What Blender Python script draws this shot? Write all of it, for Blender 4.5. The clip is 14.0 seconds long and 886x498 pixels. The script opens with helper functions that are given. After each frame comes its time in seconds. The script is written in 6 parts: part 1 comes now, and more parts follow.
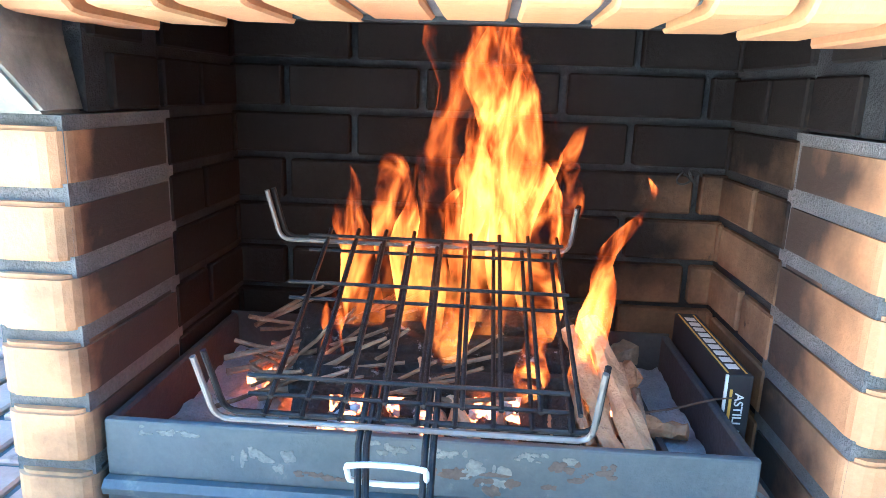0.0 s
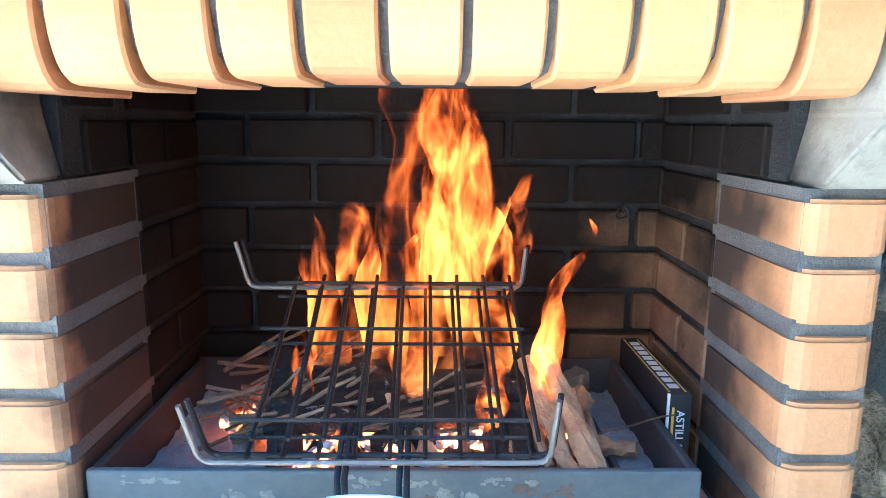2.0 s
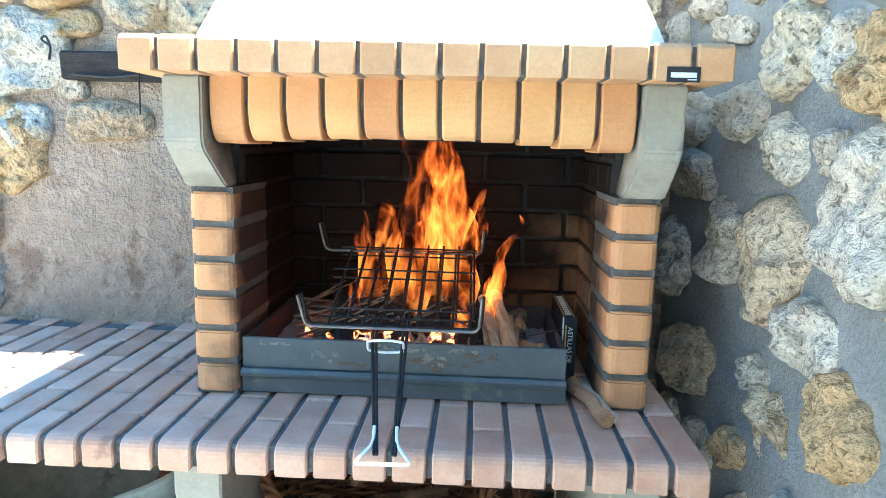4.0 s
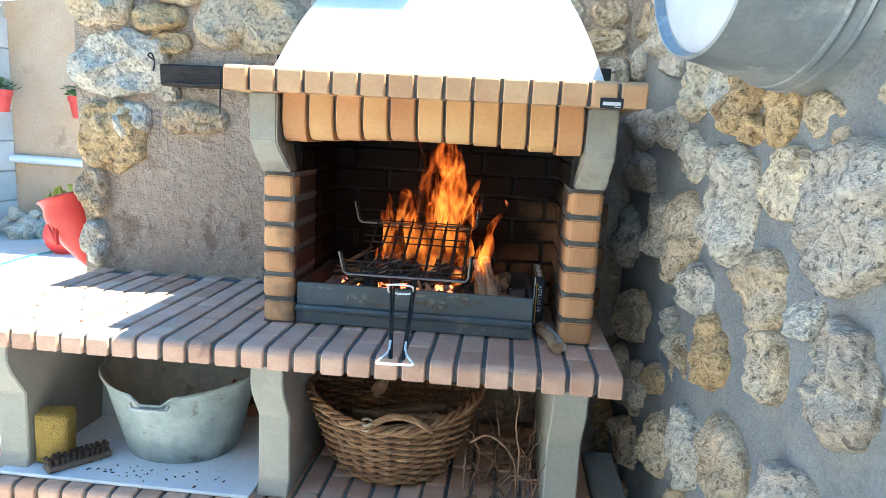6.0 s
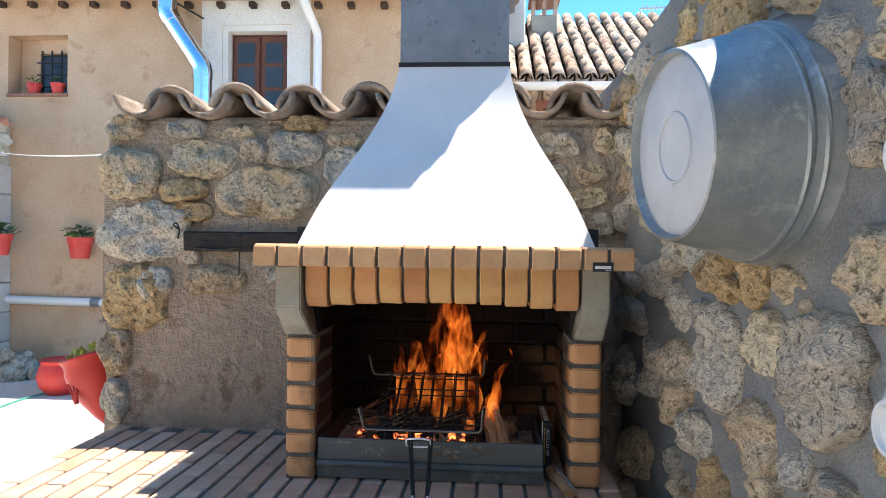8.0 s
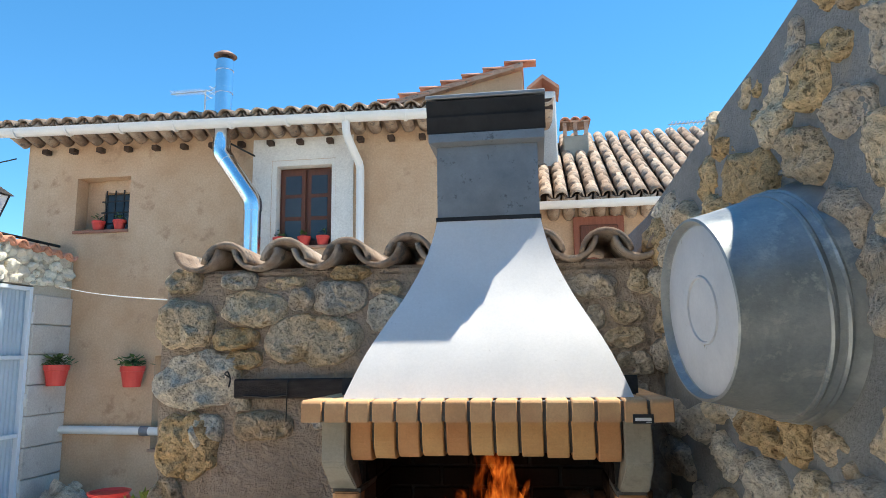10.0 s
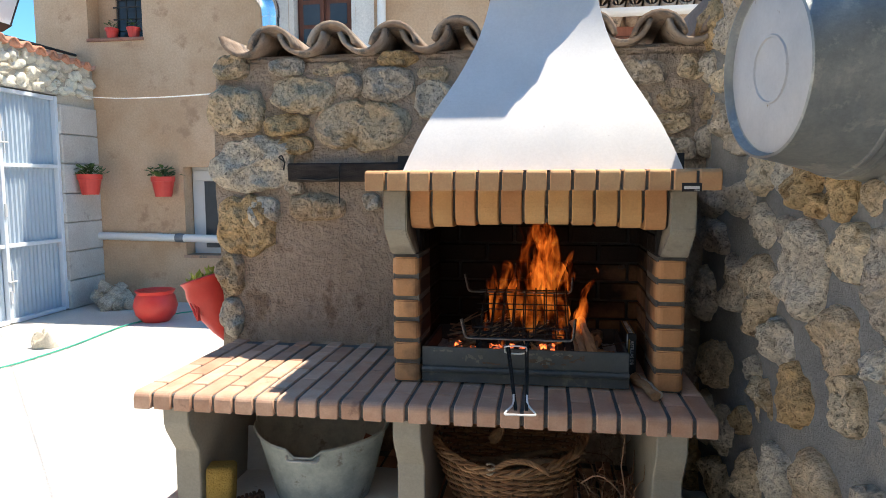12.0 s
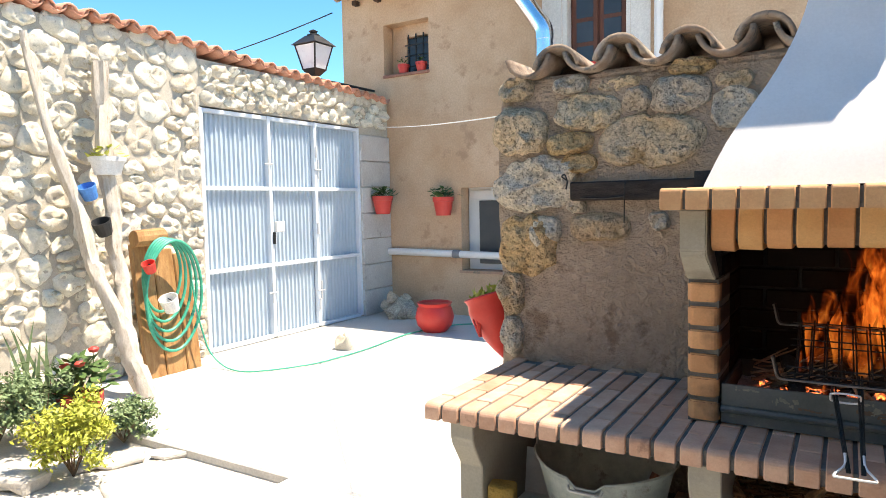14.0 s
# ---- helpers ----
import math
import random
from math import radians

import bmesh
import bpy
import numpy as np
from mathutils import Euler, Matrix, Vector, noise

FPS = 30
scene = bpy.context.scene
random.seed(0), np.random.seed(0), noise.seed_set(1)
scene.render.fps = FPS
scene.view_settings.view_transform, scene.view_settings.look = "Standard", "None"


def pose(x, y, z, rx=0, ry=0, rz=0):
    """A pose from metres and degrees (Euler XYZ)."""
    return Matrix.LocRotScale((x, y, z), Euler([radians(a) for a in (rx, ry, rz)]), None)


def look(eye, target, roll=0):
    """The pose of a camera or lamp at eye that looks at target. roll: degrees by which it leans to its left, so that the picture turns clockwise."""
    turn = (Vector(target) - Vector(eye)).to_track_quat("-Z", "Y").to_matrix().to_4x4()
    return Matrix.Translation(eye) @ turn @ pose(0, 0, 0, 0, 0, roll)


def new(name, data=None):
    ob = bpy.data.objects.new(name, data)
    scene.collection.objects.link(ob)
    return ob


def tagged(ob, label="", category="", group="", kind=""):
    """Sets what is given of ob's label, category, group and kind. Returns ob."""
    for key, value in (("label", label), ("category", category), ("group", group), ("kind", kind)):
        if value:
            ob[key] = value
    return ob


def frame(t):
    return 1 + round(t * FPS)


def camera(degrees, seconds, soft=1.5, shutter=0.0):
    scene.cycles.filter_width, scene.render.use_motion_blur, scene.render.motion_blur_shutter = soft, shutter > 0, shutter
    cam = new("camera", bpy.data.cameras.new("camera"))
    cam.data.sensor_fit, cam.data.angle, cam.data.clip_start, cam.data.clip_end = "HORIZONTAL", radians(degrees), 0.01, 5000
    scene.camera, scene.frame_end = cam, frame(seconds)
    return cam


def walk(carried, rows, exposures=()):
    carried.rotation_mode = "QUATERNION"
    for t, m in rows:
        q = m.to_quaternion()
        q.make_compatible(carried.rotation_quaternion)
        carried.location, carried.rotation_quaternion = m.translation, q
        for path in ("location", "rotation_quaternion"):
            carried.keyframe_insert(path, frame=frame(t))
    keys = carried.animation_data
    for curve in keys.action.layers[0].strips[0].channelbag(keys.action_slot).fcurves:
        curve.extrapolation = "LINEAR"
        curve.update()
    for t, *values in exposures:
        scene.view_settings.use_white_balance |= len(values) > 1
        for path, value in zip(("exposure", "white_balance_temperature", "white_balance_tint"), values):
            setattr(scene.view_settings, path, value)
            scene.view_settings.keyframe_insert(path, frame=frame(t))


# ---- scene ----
cam = camera(67.4, 14.0, soft=0.85)
PATH = [
    (0, (0.018, -0.576, 1.334), (-0.104, 1.367, 0.874), 1.9),
    (0.5, (0.02, -0.582, 1.338), (-0.073, 1.365, 0.893), 1.5),
    (1, (0.03, -0.585, 1.34), (-0.033, 1.366, 0.904), 1.1),
    (1.5, (0.03, -0.588, 1.343), (0.008, 1.364, 0.906), 0.9),
    (2, (0.009, -0.631, 1.362), (0.031, 1.334, 0.99), 0.4),
    (2.5, (0.025, -0.73, 1.38), (0.053, 1.244, 1.059), 1.3),
    (3, (0.052, -0.917, 1.368), (0.028, 1.055, 1.033), 2.0),
    (3.2, (0.064, -0.987, 1.372), (0.023, 0.984, 1.034), 1.8),
    (5.3, (0.206, -1.640, 1.425), (0.045, 0.334, 1.150), 2.5),
    (5.5, (0.222, -1.680, 1.418), (0.079, 0.294, 1.134), 3.4),
    (6, (0.198, -1.747, 1.429), (0.025, 0.215, 1.084), 3.0),
    (6.5, (0.134, -1.780, 1.436), (0.056, 0.194, 1.123), 2.4),
    (7, (0.081, -1.847, 1.448), (-0.000, 0.131, 1.162), -0.4),
    (7.5, (0.095, -1.873, 1.495), (0.003, 0.116, 1.304), 1.2),
    (8, (0.139, -1.899, 1.563), (-0.005, 0.096, 1.556), 0.7),
    (8.2, (0.154, -1.930, 1.589), (0.006, 0.063, 1.658), 1.0),
    (10.3, (0.158, -1.998, 1.683), (-0.158, -0.049, 2.007), -1.6),
    (10.5, (0.152, -2.01, 1.672), (-0.225, -0.066, 1.951), -1.5),
    (11, (0.148, -2.043, 1.631), (-0.322, -0.105, 1.78), -0.2),
    (11.5, (0.092, -2.055, 1.582), (-0.296, -0.093, 1.617), 0.8),
    (12, (0.036, -2.073, 1.529), (-0.272, -0.107, 1.331), -0.2),
    (12.5, (-0.001, -2.067, 1.497), (-0.301, -0.129, 1.104), 0.2),
    (13, (-0.036, -2.063, 1.5), (-0.478, -0.14, 1.176), -1.2),
    (13.3, (-0.041, -2.056, 1.52), (-0.681, -0.182, 1.242), -2.0),
    (13.5, (-0.045, -2.051, 1.529), (-0.827, -0.224, 1.304), -2.0),
    (14, (-0.057, -2.022, 1.537), (-1.096, -0.319, 1.399), -1.1),
]
EXPOSURES = [(0, 4.1, 5100, 0), (1.5, 4.0, 5100, 0), (2.5, 3.55, 5100, 0), (3.2, 3.3, 5300, -6), (5.3, 2.5, 5900, -2), (6.5, 2.45, 6000, 0), (7.5, 1.95, 6400, 4), (8.2, 1.2, 6900, 13), (10.3, 0.75, 6900, 8), (11.0, 0.5, 6750, 9), (12.0, 1.0, 7200, 12), (12.5, 1.3, 7700, 13), (14, 1.2, 7600, 13)]
walk(cam, [(t, look(eye, target, roll)) for t, eye, target, roll in PATH], EXPOSURES)

# ---- daylight ----
SUN_TO = Vector((0.375, 0.19, 1.0)).normalized()
world = bpy.data.worlds.new("daylight")
scene.world = world
world.use_nodes = True
wn, wl = world.node_tree.nodes, world.node_tree.links
sky = wn.new("ShaderNodeTexSky")
sky.sky_type = "NISHITA"
sky.sun_disc = False
sky.altitude = 1800
sky.sun_elevation = math.asin(SUN_TO.z)
sky.sun_rotation = math.atan2(SUN_TO.x, SUN_TO.y)
sky.air_density, sky.dust_density, sky.ozone_density = 1.0, 0.0, 6.0
tone = wn.new("ShaderNodeHueSaturation")
tone.inputs["Hue"].default_value, tone.inputs["Saturation"].default_value, tone.inputs["Value"].default_value = 0.490, 1.2, 1.65
wl.new(sky.outputs[0], tone.inputs["Color"])
wl.new(tone.outputs[0], wn["Background"].inputs[0])
wn["Background"].inputs[1].default_value = 0.096
sun = new("sun", bpy.data.lights.new("sun", "SUN"))
sun.data.energy, sun.data.angle, sun.data.color = 5.0, radians(0.53), (1.0, 0.95, 0.87)
sun.matrix_world = Matrix.Translation((3, 2, 9)) @ SUN_TO.to_track_quat("Z", "Y").to_matrix().to_4x4()

# ---- materials ----
def nodes_of(name):
    m = bpy.data.materials.new(name)
    m.use_nodes = True
    t = m.node_tree
    return m, t.nodes, t.links, t.nodes["Principled BSDF"]


def surf(name, c1, c2, scale=6.0, fine=70.0, rough=0.85, metal=0.0, bump=0.3, spots=None, spot_scale=18.0, spot_at=0.62,
         piece=0.0, stretch=(1, 1, 1), pits=0.0, pit_scale=90.0, spec=0.35, dist=0.012, grain=None):
    """A worn surface in world metres: two tones by broad noise, fine grain, spots, pits, relief; piece varies it from piece to piece."""
    m, n, l, p = nodes_of(name)
    geo = n.new("ShaderNodeNewGeometry")
    mp = n.new("ShaderNodeMapping")
    mp.inputs["Scale"].default_value = stretch
    l.new(geo.outputs["Position"], mp.inputs[0])
    info = n.new("ShaderNodeObjectInfo")
    shift = n.new("ShaderNodeVectorMath")
    shift.operation = "SCALE"
    cx = n.new("ShaderNodeCombineXYZ")
    for k in range(3):
        l.new(info.outputs["Random"], cx.inputs[k])
    l.new(cx.outputs[0], shift.inputs[0])
    shift.inputs["Scale"].default_value = 7.0 if piece else 0.0
    add = n.new("ShaderNodeVectorMath")
    l.new(mp.outputs[0], add.inputs[0])
    l.new(shift.outputs[0], add.inputs[1])
    at = add.outputs[0]

    def nz(sc, detail=5.0, rough_=0.6):
        t = n.new("ShaderNodeTexNoise")
        t.inputs["Scale"].default_value, t.inputs["Detail"].default_value, t.inputs["Roughness"].default_value = sc, detail, rough_
        l.new(at, t.inputs["Vector"])
        return t.outputs["Fac"]

    def ramp(src, a, b, lo=0.0, hi=1.0):
        r = n.new("ShaderNodeMapRange")
        r.inputs[1].default_value, r.inputs[2].default_value, r.inputs[3].default_value, r.inputs[4].default_value = a, b, lo, hi
        l.new(src, r.inputs[0])
        return r.outputs[0]

    def mix(f, a, b, mode="MIX"):
        x = n.new("ShaderNodeMix")
        x.data_type, x.blend_type = "RGBA", mode
        for sock, v in ((0, f), (6, a), (7, b)):
            if isinstance(v, (float, int)):
                x.inputs[sock].default_value = v
            elif isinstance(v, tuple):
                x.inputs[sock].default_value = (*v, 1) if len(v) == 3 else v
            else:
                l.new(v, x.inputs[sock])
        return x.outputs[2]

    big, small = nz(scale), nz(fine, 4.0, 0.7)
    col = mix(ramp(big, 0.32, 0.68), c1, c2)
    gr = grain if grain is not None else (0.18 if bump > 0.45 else 0.17 if bump > 0.18 else 0.10 if bump > 0.1 else 0.05)
    g = ramp(small, 0.25, 0.75, 1 - gr, 1 + gr)
    gray = n.new("ShaderNodeCombineColor")
    for k in range(3):
        l.new(g, gray.inputs[k])
    col = mix(1.0, col, gray.outputs[0], "MULTIPLY")
    if piece:
        pr = ramp(info.outputs["Random"], 0, 1, 1 - piece, 1 + piece)
        pc = n.new("ShaderNodeCombineColor")
        l.new(pr, pc.inputs[0])
        l.new(ramp(info.outputs["Random"], 0, 1, 1 - piece * 1.3, 1 + piece * 1.3), pc.inputs[1])
        l.new(ramp(info.outputs["Random"], 0, 1, 1 - piece * 1.5, 1 + piece * 1.5), pc.inputs[2])
        col = mix(1.0, col, pc.outputs[0], "MULTIPLY")
    if spots:
        col = mix(ramp(nz(spot_scale, 6.0, 0.7), spot_at, spot_at + 0.08), col, spots)
    height = small
    if pits:
        cav = nz(pit_scale * 0.55, 4.0, 0.65)
        patch = ramp(nz(pit_scale * 0.04, 3.0), 0.35, 0.65, -0.12, 0.45)
        mx = n.new("ShaderNodeMath")
        mx.operation = "ADD"
        l.new(ramp(cav, 0.33, 0.42), mx.inputs[0])
        l.new(patch, mx.inputs[1])
        ad = n.new("ShaderNodeMath")
        ad.operation = "MULTIPLY_ADD"
        l.new(mx.outputs[0], ad.inputs[0])
        ad.inputs[1].default_value = pits
        l.new(small, ad.inputs[2])
        height = ad.outputs[0]
        dark = tuple(c * 0.36 for c in c1)
        col = mix(ramp(mx.outputs[0], 0.0, 0.8, 0.62, 0.0), col, dark)
    l.new(col, p.inputs["Base Color"])
    rr = ramp(big, 0.2, 0.8, max(rough - 0.1, 0.05), min(rough + 0.1, 1.0))
    l.new(rr, p.inputs["Roughness"])
    p.inputs["Metallic"].default_value = metal
    p.inputs["Specular IOR Level"].default_value = spec
    b = n.new("ShaderNodeBump")
    b.inputs["Strength"].default_value, b.inputs["Distance"].default_value = bump, dist
    l.new(height, b.inputs["Height"])
    l.new(b.outputs[0], p.inputs["Normal"])
    m["col"] = 1
    return m


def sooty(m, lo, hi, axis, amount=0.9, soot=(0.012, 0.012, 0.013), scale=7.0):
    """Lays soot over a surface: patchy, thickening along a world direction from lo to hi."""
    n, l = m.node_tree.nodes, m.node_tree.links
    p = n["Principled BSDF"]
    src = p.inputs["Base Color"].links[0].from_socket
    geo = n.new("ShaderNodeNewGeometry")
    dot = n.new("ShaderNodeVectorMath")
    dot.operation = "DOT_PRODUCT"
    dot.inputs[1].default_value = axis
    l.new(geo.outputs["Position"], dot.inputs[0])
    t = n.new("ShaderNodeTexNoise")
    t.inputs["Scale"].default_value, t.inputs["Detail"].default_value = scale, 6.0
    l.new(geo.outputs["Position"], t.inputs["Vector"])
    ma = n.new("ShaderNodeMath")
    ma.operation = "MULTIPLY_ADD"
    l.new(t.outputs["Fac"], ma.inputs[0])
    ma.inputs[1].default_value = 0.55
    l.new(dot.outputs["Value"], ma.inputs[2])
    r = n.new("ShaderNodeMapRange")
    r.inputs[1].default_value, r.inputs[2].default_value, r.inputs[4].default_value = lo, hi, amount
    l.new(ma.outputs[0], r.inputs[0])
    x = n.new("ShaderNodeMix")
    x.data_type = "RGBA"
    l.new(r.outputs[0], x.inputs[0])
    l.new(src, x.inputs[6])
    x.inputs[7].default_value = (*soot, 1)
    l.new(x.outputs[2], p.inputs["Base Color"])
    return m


BRICK = surf("tan_brick", (0.55, 0.295, 0.145), (0.64, 0.395, 0.205), 9, 160, 0.72, bump=0.12, piece=0.10, spots=(0.42, 0.22, 0.12), spot_at=0.66)
BRICK_Y = surf("yellow_brick", (0.58, 0.315, 0.13), (0.64, 0.385, 0.175), 9, 160, 0.72, bump=0.12, piece=0.06, spots=(0.45, 0.25, 0.12), spot_at=0.68)
BRICK_O = surf("orange_brick", (0.52, 0.25, 0.11), (0.57, 0.30, 0.14), 9, 160, 0.72, bump=0.12, piece=0.06, spots=(0.42, 0.22, 0.12), spot_at=0.68)
BRICK_T = surf("worktop_brick", (0.50, 0.285, 0.19), (0.62, 0.41, 0.30), 11, 150, 0.6, bump=0.12, piece=0.16, spots=(0.30, 0.17, 0.12), spot_scale=9, spot_at=0.64)
BRICK_IN = sooty(surf("fireback_brick", (0.25, 0.145, 0.08), (0.33, 0.20, 0.115), 9, 140, 0.85, bump=0.2, piece=0.15, spots=(0.08, 0.06, 0.05), spot_at=0.62, spec=0.08), 0.57, 0.84, (-1.1, 0.0, 0.75), 0.97, (0.009, 0.0095, 0.0105))
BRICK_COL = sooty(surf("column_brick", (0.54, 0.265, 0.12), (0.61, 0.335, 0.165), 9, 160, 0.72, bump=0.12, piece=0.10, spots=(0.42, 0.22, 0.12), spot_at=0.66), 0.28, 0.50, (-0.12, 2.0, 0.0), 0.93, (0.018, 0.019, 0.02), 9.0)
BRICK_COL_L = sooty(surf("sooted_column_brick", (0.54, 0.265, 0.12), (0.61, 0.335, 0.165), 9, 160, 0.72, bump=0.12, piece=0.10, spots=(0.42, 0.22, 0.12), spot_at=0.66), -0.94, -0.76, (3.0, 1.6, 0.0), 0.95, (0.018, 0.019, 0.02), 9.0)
MORTAR = surf("grey_mortar", (0.20, 0.20, 0.19), (0.28, 0.27, 0.26), 20, 200, 0.95, bump=0.5)
MORTAR_D = surf("dark_joint_mortar", (0.12, 0.118, 0.112), (0.18, 0.175, 0.168), 20, 200, 0.95, bump=0.5)
MORTAR_IN = surf("sooty_mortar", (0.03, 0.032, 0.034), (0.06, 0.06, 0.06), 15, 200, 0.95, bump=0.5, spec=0.08)
CONCRETE = surf("cast_concrete", (0.28, 0.268, 0.226), (0.36, 0.342, 0.295), 5, 120, 0.9, bump=0.15, spots=(0.29, 0.28, 0.26), spot_scale=7, spot_at=0.60)
CORBEL = sooty(surf("corbel_concrete", (0.29, 0.275, 0.23), (0.37, 0.35, 0.295), 5, 120, 0.9, bump=0.15, spots=(0.24, 0.225, 0.19), spot_scale=7, spot_at=0.58), 0.22, 0.42, (0.0, 2.2, 0.0), 0.93, (0.018, 0.019, 0.02), 9.0)
WALLMORTAR = surf("wall_mortar", (0.20, 0.202, 0.20), (0.29, 0.29, 0.282), 7, 110, 0.95, bump=0.7, spots=(0.30, 0.285, 0.26), spot_scale=9, spot_at=0.6, grain=0.22)
PLASTER = surf("rough_plaster", (0.37, 0.29, 0.22), (0.48, 0.385, 0.305), 5.0, 26, 0.95, bump=0.9, spots=(0.28, 0.205, 0.15), spot_scale=5, spot_at=0.56, dist=0.05, grain=0.17)
STONE_A = surf("porous_limestone", (0.62, 0.475, 0.305), (0.76, 0.625, 0.45), 7, 60, 0.95, bump=1.0, piece=0.13, spots=(0.46, 0.33, 0.19), spot_scale=8, spot_at=0.57, pits=2.2, pit_scale=130, dist=0.024, grain=0.38)
STONE_B = surf("grey_limestone", (0.56, 0.475, 0.37), (0.71, 0.63, 0.515), 8, 60, 0.95, bump=1.0, piece=0.13, spots=(0.40, 0.34, 0.26), spot_scale=9, spot_at=0.58, pits=2.2, pit_scale=150, dist=0.024, grain=0.38)
STONE_C = surf("ochre_limestone", (0.58, 0.385, 0.19), (0.70, 0.52, 0.30), 8, 60, 0.95, bump=1.0, piece=0.12, spots=(0.36, 0.22, 0.10), spot_scale=11, spot_at=0.57, pits=2.2, pit_scale=120, dist=0.024, grain=0.38)
STONE_P = surf("pale_fieldstone", (0.60, 0.54, 0.43), (0.70, 0.645, 0.54), 5, 60, 0.95, bump=0.6, piece=0.14, spots=(0.48, 0.38, 0.23), spot_scale=6, spot_at=0.58, pits=0.8, pit_scale=70)
RENDER = surf("ochre_render", (0.47, 0.30, 0.18), (0.57, 0.405, 0.275), 1.3, 40, 0.95, bump=0.3, spots=(0.40, 0.255, 0.16), spot_scale=2.4, spot_at=0.57)
WHITEWASH = surf("whitewash", (0.66, 0.62, 0.57), (0.74, 0.71, 0.66), 3, 50, 0.92, bump=0.2)
BLOCKS = surf("pale_ashlar", (0.48, 0.44, 0.40), (0.56, 0.53, 0.49), 3, 50, 0.95, bump=0.3, piece=0.06, spots=(0.36, 0.33, 0.30), spot_scale=4)
SLAB = surf("sunbleached_concrete", (0.48, 0.465, 0.435), (0.56, 0.54, 0.51), 1.3, 60, 0.95, bump=0.25, spots=(0.42, 0.40, 0.37), spot_scale=3)
PAVER = surf("paving_stone", (0.46, 0.43, 0.38), (0.56, 0.52, 0.46), 3, 60, 0.95, bump=0.4, spots=(0.40, 0.34, 0.26), spot_scale=4)
TILE = surf("clay_tile", (0.40, 0.24, 0.17), (0.52, 0.36, 0.27), 8, 60, 0.9, bump=0.4, piece=0.22, spots=(0.20, 0.17, 0.14), spot_scale=9, spot_at=0.56)
TILE_RED = surf("red_clay_tile", (0.55, 0.24, 0.15), (0.62, 0.33, 0.23), 8, 60, 0.9, bump=0.3, piece=0.15, spots=(0.40, 0.22, 0.16), spot_scale=9)
TILE_OLD = surf("lichened_tile", (0.27, 0.185, 0.13), (0.43, 0.345, 0.27), 11, 60, 0.95, bump=0.5, piece=0.2, spots=(0.16, 0.14, 0.12), spot_scale=12, spot_at=0.55)
HOODMETAL = surf("painted_hood_sheet", (0.70, 0.705, 0.70), (0.78, 0.78, 0.77), 4, 120, 0.5, bump=0.04, spots=(0.42, 0.41, 0.40), spot_scale=14, spot_at=0.665)
FLUEMETAL = surf("galvanised_flue", (0.22, 0.24, 0.26), (0.32, 0.34, 0.36), 9, 120, 0.5, metal=0.55, bump=0.05, spots=(0.14, 0.15, 0.16), spot_scale=20, spot_at=0.6)
BLACKSTEEL = surf("black_cowl_sheet", (0.012, 0.012, 0.014), (0.03, 0.03, 0.032), 12, 120, 0.6, bump=0.06)
ZINC = surf("old_zinc", (0.24, 0.27, 0.28), (0.43, 0.45, 0.44), 9, 110, 0.40, metal=0.6, bump=0.15, spots=(0.52, 0.53, 0.49), spot_scale=8, spot_at=0.56)
TUBBASE = surf("pale_zinc_base", (0.46, 0.48, 0.50), (0.56, 0.57, 0.58), 8, 110, 0.6, metal=0.1, bump=0.1, spots=(0.24, 0.21, 0.15), spot_scale=26, spot_at=0.66)
ZINC_PALE = surf("pale_zinc", (0.23, 0.285, 0.275), (0.40, 0.44, 0.425), 15, 90, 0.55, metal=0.25, bump=0.15, spots=(0.19, 0.195, 0.17), spot_scale=11, spot_at=0.57)
GATEPAINT = surf("pale_blue_gate_paint", (0.40, 0.48, 0.56), (0.46, 0.54, 0.61), 2, 80, 0.5, metal=0.1, bump=0.03)
GATEFRAME = surf("gate_frame_paint", (0.60, 0.66, 0.72), (0.66, 0.71, 0.76), 2, 80, 0.5, bump=0.03)
GUTTER = surf("white_gutter", (0.68, 0.68, 0.66), (0.74, 0.73, 0.71), 2, 60, 0.5, bump=0.03)
STAINLESS = surf("bright_stainless", (0.70, 0.72, 0.74), (0.78, 0.80, 0.82), 4, 90, 0.16, metal=1.0, bump=0.02)
DARKWOOD = surf("brown_stained_wood", (0.10, 0.035, 0.022), (0.16, 0.06, 0.035), 8, 80, 0.6, bump=0.2, stretch=(6, 6, 1))
RAFTER = surf("weathered_rafter", (0.045, 0.026, 0.018), (0.08, 0.05, 0.035), 8, 80, 0.9, bump=0.3)
BEAM = surf("charred_beam", (0.025, 0.02, 0.018), (0.06, 0.05, 0.045), 14, 90, 0.9, bump=0.6, stretch=(1, 4, 4))
PLANK = surf("varnished_plank", (0.28, 0.135, 0.05), (0.45, 0.26, 0.11), 7, 60, 0.6, bump=0.35, stretch=(3, 3, 0.5), spots=(0.16, 0.08, 0.035), spot_scale=7, spot_at=0.6)
DRIFTWOOD = surf("bleached_trunk", (0.42, 0.36, 0.29), (0.60, 0.55, 0.48), 9, 60, 0.95, bump=0.6, stretch=(3, 3, 0.6), spots=(0.36, 0.28, 0.19), spot_scale=6, spot_at=0.6)
RED = surf("red_glazed_pot", (0.55, 0.035, 0.03), (0.62, 0.06, 0.045), 6, 60, 0.4, bump=0.05)
REDP = surf("red_plastic_pot", (0.60, 0.05, 0.04), (0.66, 0.08, 0.06), 6, 60, 0.5, bump=0.03)
IRON = surf("black_iron", (0.012, 0.012, 0.013), (0.03, 0.03, 0.03), 20, 120, 0.5, bump=0.1)
